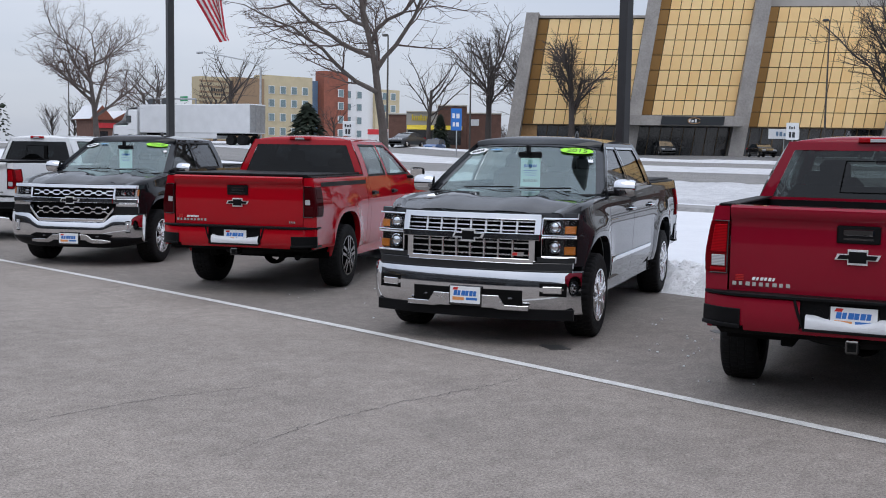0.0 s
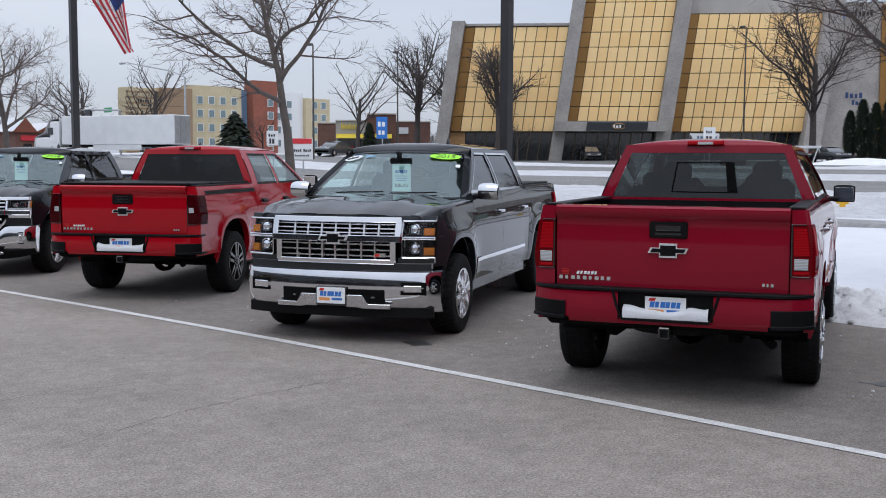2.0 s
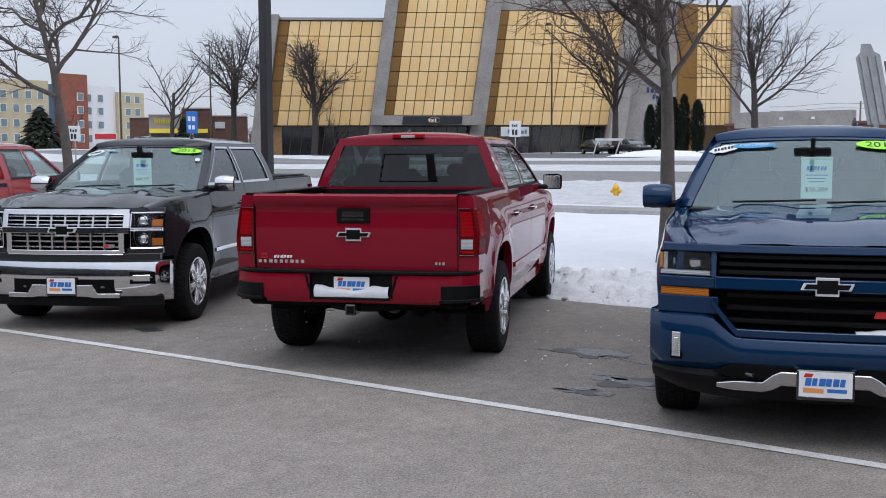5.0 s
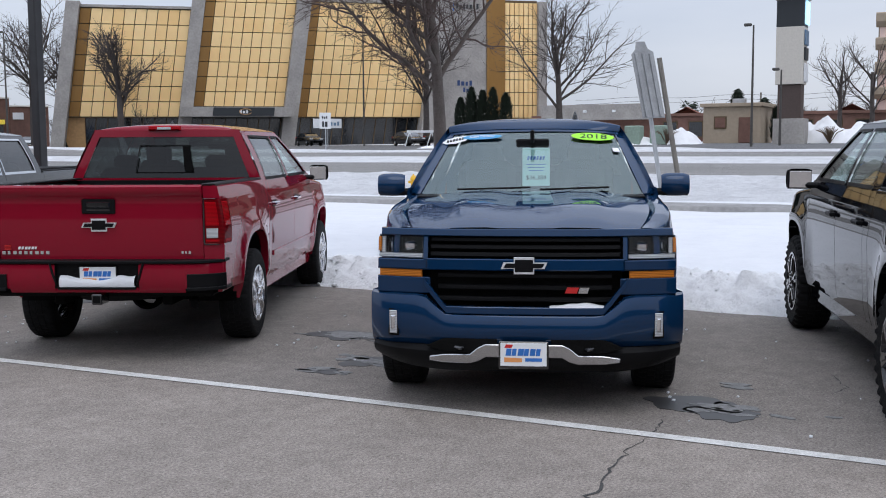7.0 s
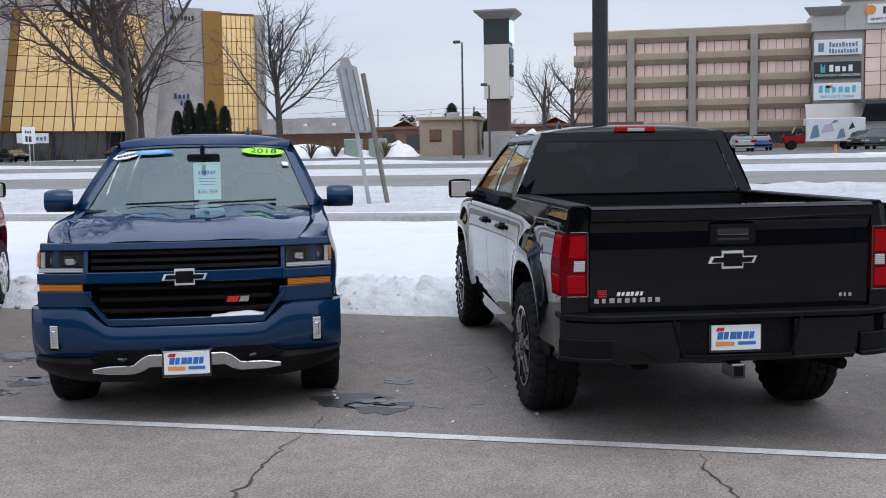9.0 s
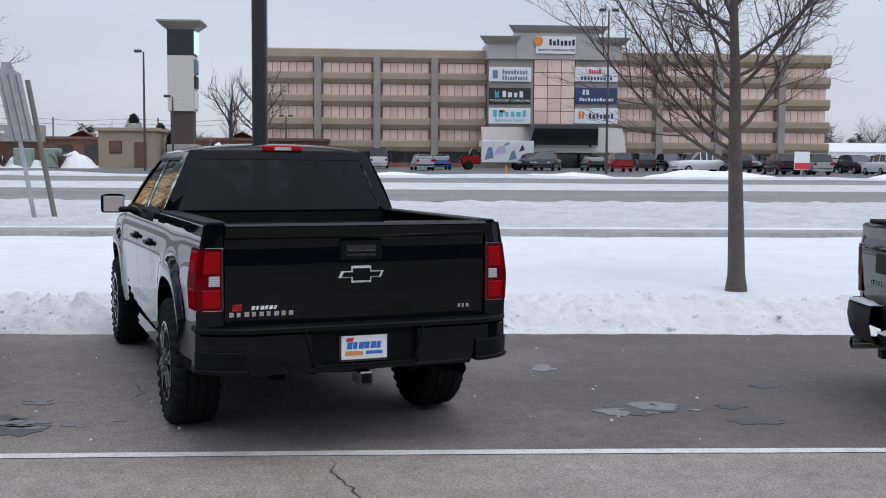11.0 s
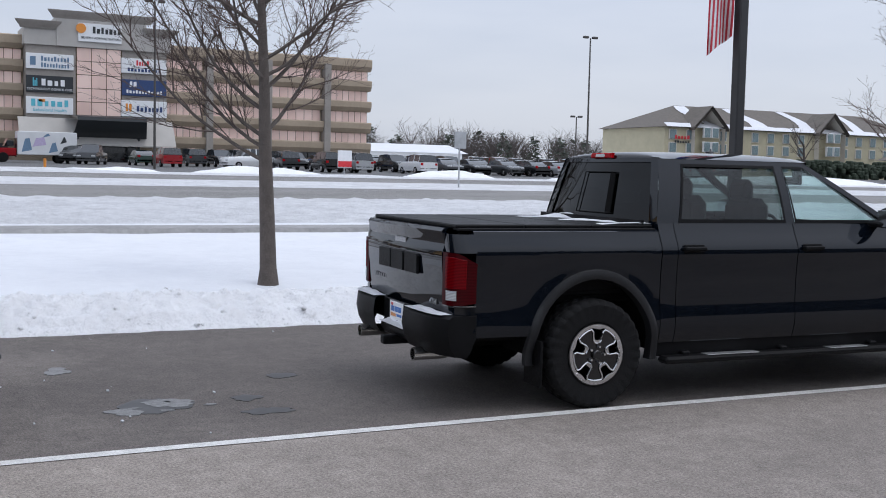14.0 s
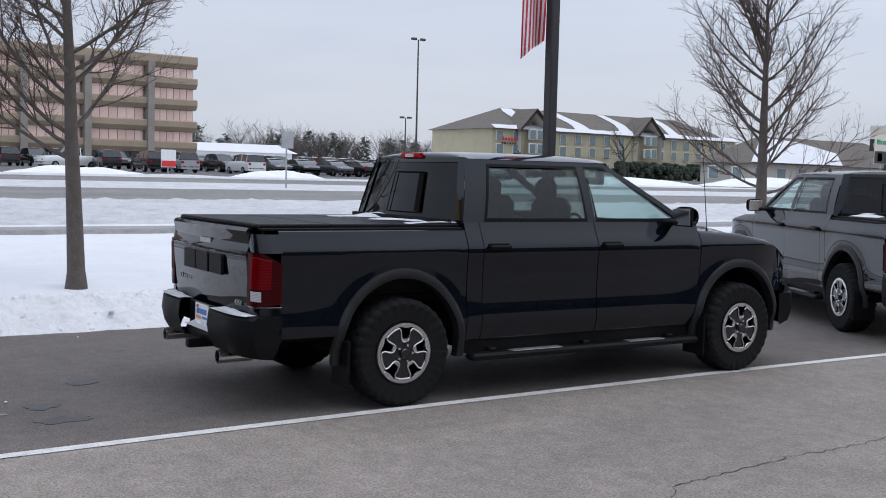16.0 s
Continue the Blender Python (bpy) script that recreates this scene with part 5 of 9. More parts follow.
            P.append([(x, y, rail + 0.036 + max(-0.006, 0.05 * a0 * (0.30 + noise.noise(Vector((x * 3, y * 3, 3)))) - 0.004)) for y in span(-0.83, 0.83, 24)])
        tagged(MB().grid(P).make("snow_patch", SNOW, None, "", 60, t.matrix_basis.copy()), "thin snow lying on the bed cover by the cab", "snow patch", "snow on pickups")
    if front == "ram":
        ram_nose(t, k, col)
    elif front:
        before = set(bpy.data.objects)
        nose(t, k, col, front)
        # the face rises with the hood; its foot stays
        for ob in set(bpy.data.objects) - before:
            if ob.type == "MESH":
                for v in ob.data.vertices:
                    v.co.z += up * min(1, max(0, (v.co.z - 0.30) / 0.62))
    # windscreen notes
    if sticker:
        def wsm(u, v):
            p = Vector(ws(u, v, 0.002))
            ex = (Vector(ws(u + 0.05, v)) - Vector(ws(u - 0.05, v))).normalized()
            ey = (Vector(ws(u, min(1, v + 0.05))) - Vector(ws(u, v - 0.05))).normalized()
            return frm(p + ex.cross(ey) * 0.004, ex, ey)

        m = wsm(0.66, 0.86)
        oval = MB().prism([(0.175 * math.cos(a), 0.058 * math.sin(a)) for a in span(0, 2 * math.pi * 31 / 32, 32)], 0.002, m).make("year_sticker", STICKGREEN, t, "lime green oval year sticker")
        text_part("year_numerals", sticker, 0.098, STICKBLACK, oval, m @ Matrix.Translation((0, 0, 0.003)), 0.001, shear=0.15, width=1.15)
        m = wsm(-0.57, 0.86) if front == "body16" else wsm(-0.57, 0.86) @ Matrix.Scale(0.45, 4)
        cs = MB().prism([(0.165 * math.cos(a), 0.036 * math.sin(a)) for a in span(0, 2 * math.pi * 31 / 32, 32)], 0.002, m).make("certified_sticker", STICKBLUE, t, "blue oval windscreen sticker")
        text_part("certified_word", "CERTIFIED", 0.046, STICKWHITE, cs, m @ Matrix.Translation((0, 0.006, 0.003)), 0.001)
        m = wsm(-0.86, 0.83) @ Matrix.Rotation(0.25, 4, "Z")
        bs_ = MB().prism([(0.11 * math.cos(a) * (1 + 0.06 * math.cos(8 * a)), 0.052 * math.sin(a) * (1 + 0.08 * math.cos(8 * a))) for a in span(0, 2 * math.pi * 47 / 48, 48)], 0.002, m).make("report_sticker", STICKWHITE, t, "white burst-shaped report sticker")
        bar_letters(bs_, m @ Vector((0, 0, 0.002)), m.to_3x3() @ Vector((1, 0, 0)), m.to_3x3() @ Vector((0, 1, 0)), 6, 0.15, 0.030, STICKBLACK, "sticker_bar", 0.3)
        m = frm((0.93, 0.03, 1.535), (0, 1, 0), (0, 0, 1))
        cd = MB().box((0, 0, 0), (0.215, 0.30, 0.003), 0, m).make("price_card", CARD, t, "pale green price card hanging from the mirror")
        bar_letters(cd, m @ Vector((0, 0.07, 0.002)), m.to_3x3() @ Vector((1, 0, 0)), m.to_3x3() @ Vector((0, 1, 0)), 6, 0.145, 0.030, PLATEBLUE, "card_bar", 0.25, 0.2)
        for i in range(3):
            MB().box((0, 0.020 - 0.024 * i, 0.003), (0.15 - 0.02 * i, 0.006, 0.001), 0, m).make("card_bar", PLATEBLUE, cd)
        if price:
            text_part("price_figures", price, 0.047, STICKBLACK, cd, m @ Matrix.Translation((0, -0.085, 0.003)), 0.001, width=1.05)
        m = wsm(0.86, 0.66)
        MB().box((0, 0, 0), (0.05, 0.06, 0.002), 0, m).make("inspection_sticker", STICKWHITE, t)
    return t


def nose(t, k, col, style):
    """Grille, lamps and front bumper."""
    fx = lambda y, z: front_x(k, y, z)
    if style == "chrome14":
        g = MB()
        nose_slab(g, k, -0.655, 0.655, 1.085, 1.135, -0.02, 0.05, 15)
        nose_slab(g, k, -0.655, 0.655, 0.905, 0.965, -0.02, 0.05, 15)
        nose_slab(g, k, -0.60, 0.60, 0.715, 0.755, -0.02, 0.045, 15)
        for sg in (1, -1):
            nose_slab(g, k, sg * 0.60, sg * 0.66, 0.955, 1.10, -0.02, 0.05, 3)
            nose_slab(g, k, sg * 0.555, sg * 0.615, 0.735, 0.92, -0.02, 0.045, 3)
        gr = g.make("grille", CHROME, t, "chrome framed twin-slot grille")
        nose_slab(MB(), k, -0.64, 0.64, 0.73, 1.10, -0.11, 0.02, 15).make("grille_backing", UNDER, gr)
        for z0, z1, w in ((0.965, 1.085, 0.60), (0.755, 0.905, 0.555)):
            for i in range(3):
                z = z0 + (z1 - z0) * (i + 0.5) / 3
                nose_slab(MB(), k, -w, w, z - 0.007, z + 0.007, -0.06, 0.035, 13, 2, 0.003).make("grille_bar", ALLOY, gr)
            for y in span(-w * 0.72, w * 0.72, 7):
                nose_slab(MB(), k, y - 0.011, y + 0.011, z0, z1, -0.055, 0.04, 2, 2, 0.004).make("grille_rib", ALLOY, gr)
        bowtie(gr, (fx(0, 0.93) + 0.028, 0, 0.935), (0, 1, 0), (0, 0, 1), 0.30, CHROME, SATIN)
        pb = MB().prism([(-0.06, -0.017), (0.05, -0.017), (0.06, 0.017), (-0.05, 0.017)], 0.006, frm((fx(0.45, 0.79) - 0.012, 0.45, 0.79), (-0.05, 1, 0), (0, 0, 1)), 0.001).make("package_badge", ALLOY, gr)
        MB().prism([(-0.05, -0.012), (-0.005, -0.012), (0.002, 0.012), (-0.043, 0.012)], 0.008, frm((fx(0.45, 0.79) - 0.012, 0.45, 0.79), (-0.05, 1, 0), (0, 0, 1)), 0.001).make("badge_bar", REDBADGE, pb)
        for sg in (1, -1):
            for i, (z0, z1) in enumerate(((0.955, 1.095), (0.78, 0.925))):
                bez = MB()
                nose_slab(bez, k, sg * 0.665, sg * 0.955, z0 - 0.014, z0, -0.02, 0.035, 5)
                nose_slab(bez, k, sg * 0.665, sg * 0.955, z1, z1 + 0.014, -0.02, 0.035, 5)
                nose_slab(bez, k, sg * 0.66, sg * 0.672, z0, z1, -0.02, 0.03, 2)
                h = bez.make("head_lamp", CHROME, t, "stacked projector head lamp in a chrome bezel")
                nose_slab(MB(), k, sg * 0.67, sg * 0.95, z0, z1, -0.08, 0.012, 5).make("lamp_bowl", UNDER, h)
                m = pose(fx(0.75, z0) - 0.06, sg * 0.765, (z0 + z1) / 2, 0, 0, -90)
                MB().lathe([(0.050, -0.02), (0.056, 0.02), (0.048, 0.03), (0.044, 0.008)], 22, m).make("lamp_ring", CHROME, h)
                MB().lathe([(0.044, 0.005), (0.036, 0.026), (0.02, 0.036), (0.001, 0.040)], 20, m).make("projector", REFLECTOR, h)
                nose_slab(MB(), k, sg * 0.85, sg * 0.94, z0 + 0.012, z0 + 0.078, -0.05, 0.025, 3).make("turn_signal", AMBER, h)
                nose_slab(MB(), k, sg * 0.672, sg * 0.95, z0, z1, 0.0, 0.004, 6).make("lamp_cover", LAMPGLASS, h)
        fil = MB()
        nose_slab(fil, k, -0.93, 0.93, 0.655, 0.725, -0.05, 0.06, 17)
        nose_slab(fil, k, -0.95, 0.95, 1.108, 1.15, -0.07, 0.05, 17)
        for sg in (1, -1):
            nose_slab(fil, k, sg * 0.62, sg * 0.95, 0.725, 0.77, -0.05, 0.045, 5)
        fil.make("nose_panel", col, t)
        bumper_front(t, k, CHROME, 0.30, 0.66, col, True)
        lowf = MB()
        nose_slab(lowf, k, -0.95, 0.95, 0.25, 0.345, -0.02, 0.04, 17)
        lowf.make("air_dam", TRIM, t)
    else:
        chrome = style == "chrome16"
        main = CHROME if chrome else col
        g = MB()
        nose_slab(g, k, -0.93, 0.93, 1.105, 1.150, -0.05, 0.06, 21)
        nose_slab(g, k, -0.62, 0.62, 0.895, 0.965, -0.02, 0.045, 15)
        for sg in (1, -1):
            nose_slab(g, k, sg * 0.62, sg * 0.95, 0.895, 0.955, -0.035, 0.04, 7)
            nose_slab(g, k, sg * 0.615, sg * 0.645, 0.955, 1.10, -0.03, 0.035, 3)
        gr = g.make("grille", main, t, "chrome bar grille" if chrome else "body-coloured bar grille with black slots")
        sur = MB()
        dip = lambda y: 0.655 + 0.17 * max(0, (abs(y) - 0.50) / 0.14) if abs(y) > 0.50 else 0.655
        nose_slab(sur, k, -0.64, 0.64, lambda y: dip(y) - 0.025, lambda y: dip(y) + 0.02, -0.015, 0.045, 27)
        sur.make("grille_surround", main, gr)
        nose_slab(MB(), k, -0.62, 0.62, 0.66, 1.11, -0.12, 0.02, 15).make("grille_backing", UNDER, gr)
        barm = CHROME if chrome else TRIM
        for z0, z1, w in ((0.965, 1.105, 0.60), (0.68, 0.895, 0.55)):
            if not chrome:
                for i in range(3):
                    z = z0 + (z1 - z0) * (i + 0.5) / 3
                    nose_slab(MB(), k, -w, w, z - 0.013, z + 0.013, -0.065, 0.04, 13, 2, 0.004).make("grille_bar", barm, gr)
                continue
            for q in (0.33, 0.67):
                zz = z0 + (z1 - z0) * q
                wave = lambda y, d: zz + d + 0.018 * (1 if q < 0.5 else -1) * (1 if math.cos(y * 2 * math.pi / 0.16) > 0.35 else -0.3)
                nose_slab(MB(), k, -w, w, lambda y: wave(y, -0.011), lambda y: wave(y, 0.011), -0.06, 0.04, 49, 2, 0.004).make("grille_bar", barm, gr)
        bowtie(gr, (fx(0, 0.93) + 0.026, 0, 0.928), (0, 1, 0), (0, 0, 1), 0.29, CHROME, SATIN)
        if not chrome:
            pb = MB().prism([(-0.075, -0.018), (0.0, -0.018), (0.012, 0.018), (-0.063, 0.018)], 0.006, frm((fx(0.33, 0.76) - 0.012, 0.33, 0.775), (0, 1, 0), (0, 0, 1)), 0.001).make("package_badge", REDBADGE, gr)
            MB().prism([(0.006, -0.018), (0.066, -0.018), (0.078, 0.018), (0.018, 0.018)], 0.006, frm((fx(0.33, 0.76) - 0.012, 0.33, 0.775), (0, 1, 0), (0, 0, 1)), 0.001).make("badge_bar", ALLOY, pb)
            P = []
            for y in span(0.16, 0.53, 14):
                hh = 0.026 * min(1, 5 * min(y - 0.16, 0.53 - y) + 0.1) * (0.8 + 0.8 * noise.noise(Vector((y * 11, 2, 0))))
                P.append([(fx(y, 0.68) - 0.06, y, 0.676), (fx(y, 0.68) - 0.05, y, 0.676 + hh), (fx(y, 0.68) + 0.012, y, 0.678 + hh * 0.9), (fx(y, 0.68) + 0.028, y, 0.674)])
            tagged(MB().grid(P).make("snow_patch", SNOW, None, "", 60, t.matrix_basis.copy()), "strip of snow caught on the lower grille edge", "snow patch", "snow on pickups")
        for sg in (1, -1):
            h = nose_slab(MB(), k, sg * 0.65, sg * 0.955, 0.96, 1.10, -0.085, 0.02, 7).make("head_lamp", UNDER, t, "dark head lamp with a bright light strip")
            MB().box((fx(0.72, 1.04) - 0.05, sg * 0.735, 1.035), (0.04, 0.075, 0.055), 0.012).make("projector", REFLECTOR, h)
            MB().box((fx(0.85, 1.04) - 0.06, sg * 0.845, 1.035), (0.04, 0.055, 0.055), 0.012).make("projector", REFLECTOR, h)
            nose_slab(MB(), k, sg * 0.65, sg * 0.945, 0.962, 0.988, -0.05, 0.03, 6).make("light_strip", WHITELENS, h)
            nose_slab(MB(), k, sg * 0.905, sg * 0.93, 0.99, 1.09, -0.05, 0.03, 2).make("light_strip", WHITELENS, h)
            nose_slab(MB(), k, sg * 0.932, sg * 0.952, 1.0, 1.09, -0.03, 0.02, 2).make("side_marker", AMBER, h)
            nose_slab(MB(), k, sg * 0.648, sg * 0.955, 0.958, 1.102, 0.0, 0.004, 7).make("lamp_cover", LAMPGLASS, h)
            nose_slab(MB(), k, sg * 0.655, sg * 0.94, 0.845, 0.888, -0.035, 0.03, 6).make("turn_signal", AMBER if not chrome else CHROME, t, "amber turn signal strip" if not chrome else "")
            fil = MB()
            nose_slab(fil, k, sg * 0.60, sg * 0.955, 0.745, 0.845, -0.04, 0.035, 7)
            nose_slab(fil, k, sg * 0.60, sg * 0.955, 0.888, 0.898, -0.04, 0.03, 6)
            fil.make("nose_panel", col, t)
        bumper_front(t, k, CHROME if chrome else col, 0.42 if not chrome else 0.36, 0.745, col, False)
        lowf = MB()
        rows_ = []
        for y in span(-0.99, 0.99, 35):
            q = abs(y)
            zb, back = 0.265 + 0.085 * max(0, (q - 0.5) / 0.5) ** 2, 0.06 * max(0, (q - 0.8) / 0.19) ** 2
            rows_.append([(fx(y, 0.4) + off - back, y, zb + (0.432 - zb) * v) for v, off in ((0, -0.16), (0.02, -0.05), (0.25, -0.005), (0.55, 0.030), (0.8, 0.036), (1.0, 0.01), (1.02, -0.04))])
        lowf.grid(rows_)
        for sg in (1, -1):
            e_ = [Vector(p) for p in rows_[-1 if sg > 0 else 0]]
            lowf.grid([e_, [(2.36, sg * (side_y(k, 2.36, 0.6) - 0.01), p[2] + 0.03) for p in e_]])
        lowf.make("air_dam", TRIM, t, "black lower valance")
        for sg in (1, -1):
            MB().slab([[(fx(y, 0.4) + 0.040, sg * y, z0), (fx(y, 0.4) + 0.050, sg * y, z1)] for y, z0, z1 in ((0.14, 0.375, 0.455), (0.24, 0.375, 0.455), (0.285, 0.35, 0.435), (0.34, 0.335, 0.392), (0.50, 0.335, 0.388), (0.60, 0.345, 0.372))], (0.016, 0, 0), None, 0.005).make("skid_trim", SKID, t, "bright angled skid trim")


def ram_nose(t, k, col):
    """Round-shouldered nose: cross-bar grille, wraparound lamps, plain black bumper."""
    g = MB()
    nose_slab(g, k, -0.62, 0.62, 0.98, 1.04, -0.05, 0.07, 13)
    nose_slab(g, k, -0.60, 0.60, 0.66, 0.70, -0.05, 0.06, 13)
    nose_slab(g, k, -0.045, 0.045, 0.70, 0.98, -0.04, 0.06, 3)
    nose_slab(g, k, -0.60, 0.60, 0.82, 0.87, -0.04, 0.05, 13)
    gr = g.make("grille", col, t, "body-coloured cross-bar grille")
    nose_slab(MB(), k, -0.62, 0.62, 0.68, 1.0, -0.09, 0.02, 13).make("grille_backing", UNDER, gr)
    for sg in (1, -1):
        P = []
        for u in span(0, 1, 9):
            y = 0.64 + 0.25 * min(1, u * 1.5)
            x = front_x(k, y, 0.9) - 0.01 if u < 0.67 else front_x(k, 0.89, 0.9) - 0.01 - 0.20 * (u - 0.67) / 0.33
            yy = y if u < 0.67 else min(0.93, side_y(k, x, 0.92) + 0.004)
            P.append([(x, sg * yy, z) for z in span(0.76 + 0.04 * u, 0.985 - 0.03 * u, 5)])
        h = MB().grid(P).make("head_lamp", LAMPGLASS, t, "clear wraparound head lamp")
        MB().grid([[(p[0] - 0.03, p[1] - sg * 0.03, p[2]) for p in r] for r in P]).make("lamp_bowl", REFLECTOR, h)
        nose_slab(MB(), k, sg * 0.60, sg * 0.90, 0.70, 0.765, -0.06, 0.06, 5).make("nose_panel", col, t)
    rows_ = []
    for y in span(-0.99, 0.99, 31):
        back = 0.10 * max(0, (abs(y) - 0.80) / 0.19) ** 2
        rows_.append([(front_x(k, y, 0.6) + off - back, y, z) for off, z in ((-0.05, 0.705), (0.06, 0.70), (0.075, 0.62), (0.07, 0.52), (0.03, 0.44), (-0.08, 0.40))])
    b = MB().grid(rows_)
    for sg in (1, -1):
        e_ = [Vector(p) for p in rows_[-1 if sg > 0 else 0]]
        b.grid([e_, [(2.36, sg * (side_y(k, 2.33, 0.6) + 0.02), max(p[2], 0.42)) for p in e_]])
    b.make("front_bumper", TRIM, t, "matte black front bumper", sharp=40)


def bumper_front(t, k, m, z0, z1, col, tall):
    """A wrapped front bumper with fog lamps and a number plate."""
    P = []
    for y in span(-1.005, 1.005, 33):
        q = abs(y)
        top = z1 if tall else z1 - 0.115 * smooth_table([(0.0, 1), (0.48, 1), (0.66, 0), (1, 0)], q)
        row = []
        for v, off in ((0.0, -0.03), (0.06, 0.005), (0.35, 0.055), (0.6, 0.06), (0.86, 0.05), (0.97, 0.035), (1.0, -0.02)):
            z = z0 + (top - z0) * v
            row.append((front_x(k, y, 0.7) + off - 0.05 * max(0, (q - 0.86) / 0.12) ** 2, y, z))
        P.append(row)
    mb = MB().grid(P)
    for sg in (1, -1):
        a = [Vector(p) for p in P[-1 if sg > 0 else 0]]
        mb.grid([a, [(2.34, sg * (side_y(k, 2.34, 0.72) + 0.012), p[2]) for p in a]])
    b = mb.make("front_bumper", m, t, "chrome wraparound front bumper" if m is CHROME else "body-coloured front bumper", sharp=40)
    # openings and lamp recesses are raised near-black slabs, painted shade without real depth
    if tall:
        nose_slab(MB(), k, -0.52, 0.52, 0.375, 0.50, 0.052, 0.012, 11).make("bumper_opening_shade", UNDER, b)
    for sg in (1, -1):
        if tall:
            nose_slab(MB(), k, sg * 0.665, sg * 0.90, 0.455, 0.565, 0.045, 0.014, 4).make("lamp_recess_shade", UNDER, b)
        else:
            nose_slab(MB(), k, sg * 0.17, sg * 0.62, lambda y: 0.40 + 0.03 * max(0, (abs(y) - 0.5) / 0.12), lambda y: 0.485 - 0.05 * max(0, (abs(y) - 0.5) / 0.12), 0.04, 0.016, 9).make("bumper_opening_shade", UNDER, b)
            nose_slab(MB(), k, sg * 0.805, sg * 0.875, 0.485, 0.655, 0.042, 0.014, 2).make("lamp_recess_shade", UNDER, b)
    for sg in (1, -1):
        if tall:
            f = nose_slab(MB(), k, sg * 0.70, sg * 0.86, 0.482, 0.538, 0.060, 0.010, 4).make("fog_lamp", REFLECTOR, b)
        else:
            f = nose_slab(MB(), k, sg * 0.815, sg * 0.865, 0.50, 0.64, 0.056, 0.014, 2).make("fog_lamp", WHITELENS, b)
            nose_slab(MB(), k, sg * 0.828, sg * 0.853, 0.53, 0.61, 0.068, 0.012, 2).make("fog_bulb", REFLECTOR, f)
        hook = MB().tube([(front_x(k, 0.4, 0.45) + 0.03, sg * 0.36, 0.43), (front_x(k, 0.4, 0.45) + 0.075, sg * 0.40, 0.43), (front_x(k, 0.4, 0.45) + 0.03, sg * 0.45, 0.43)], 0.012, 6)
        hook.make("tow_hook", SATIN, b)
        if tall:
            sk = MB()
            nose_slab(sk, k, sg * 0.15, sg * 0.58, lambda y: 0.335 if abs(y) > 0.3 else 0.345, lambda y: 0.375 if abs(y) > 0.34 else 0.45, 0.058, 0.02, 9)
            sk.make("skid_trim", ALLOY, b)
    z = 0.435 if tall else 0.395
    plate(t, (front_x(k, 0, 0.5) + 0.075, 0, z), (0, 1, 0), (0, 0, 1))


truck("pickup_truck", "charcoal crew-cab pickup with chrome grille, parked nose out", pose(8.86, 8.54, 0, 0, 0, -151.3), CHEVY, P_GRAY, "chrome14", rimstyle="six", sticker="2015", price="$38,235")
truck("pickup_truck", "maroon crew-cab pickup with snow on its rear bumper", pose(9.29, 4.80, 0, 0, 0, 24.65), CHEVY, P_MAROON, None, cover=False, rear_glass=REARTINT, snow_lip=3.1, lamp_style="lower", chrome=True, cap_col=SATIN)
truck("pickup_truck", "blue pickup with black grille bars, parked nose out", pose(9.05, 0.86, 0, 0, 0, -159.0), CHEVY, P_BLUE, "body16", chrome=False, sticker="2018", price="$36,384", rimmat=DARKALLOY, face=DARKALLOY, side_glass=TINTED)
truck("pickup_truck", "black pickup on knobbly tyres with dark wheels", pose(9.25, -2.605, 0, 0, 0, 18.4), dict(CHEVY, cab_r=-0.96, cab_rt=-0.90, tyre=0.43, hub=0.43, arch=1.0, tyre_w=0.30), P_BLACK, None, cover=False, rimstyle="black_at", rimmat=DARKALLOY, face=DARKALLOY, chrome=False, slider=False, lamp_style="mid", lamp_z=(0.905, 1.262), drop=0.045)
red_pickup = truck("pickup_truck", "bright red pickup with black wheels and bed cover", pose(8.82, 13.06, 0, 0, 0, 35.7), dict(CHEVY, cab_r=-0.96, cab_rt=-0.90), P_RED, None, rimstyle="five_black", rimmat=DARKALLOY, face=DARKALLOY, cap_col=CHROME, chrome=False, snow_lip=7.7, slider=False, lamp_style="mid", lens_mat=DARKLENS)
for sg in (1, -1):
    MB().grid([[(x, sg * (side_y(CHEVY, x, z) + 0.003), z) for z in span(1.295, 1.345, 3)] for x in span(-2.70, -0.99, 12)]).make("side_stripe", TRIM, red_pickup, "charcoal stripe along the bed")
truck("pickup_truck", "dark gray pickup with chrome grille and bumper", pose(7.95, 17.08, 0, 0, 0, -138), CHEVY, P_DARK, "chrome16", sticker="2018", price="")
truck("pickup_truck", "white pickup with a red off-road decal", pose(8.64, 21.9, 0, 0, 0, 30), CHEVY, P_WHITE, None, cap_col=CHROME)
truck("pickup_truck", "black crew-cab pickup with black flares and bed cover", pose(7.20, -10.38, 0, 0, 0, -94.0), RAM, P_PEARL, "ram", rear="ram", rimstyle="ram", rimmat=DARKALLOY, face=ALLOY, chrome=False)
truck("pickup_truck", "black pickup with black flares behind another", pose(8.22, -17.24, 0, 0, 0, -32), RAM, P_PEARL, "ram", rear="ram", rimstyle="ram", rimmat=DARKALLOY, face=ALLOY, chrome=False)

# ---- surroundings: materials ----
CONCRETE = mat("weathered_concrete", (0.33, 0.31, 0.29), 0.85, vary=0.22, scale=0.5, fine=0.3, bump=0.3, bscale=6)
GOLDMULL = mat("bronze_mullion", (0.10, 0.065, 0.03), 0.5, 0.3)
TANBAND = mat("tan_precast", (0.36, 0.29, 0.215), 0.8, vary=0.12, scale=0.4, fine=0.15, bump=0.2, bscale=4)
PILASTER = mat("grey_pilaster", (0.29, 0.265, 0.24), 0.8, vary=0.12, scale=0.5, fine=0.15)
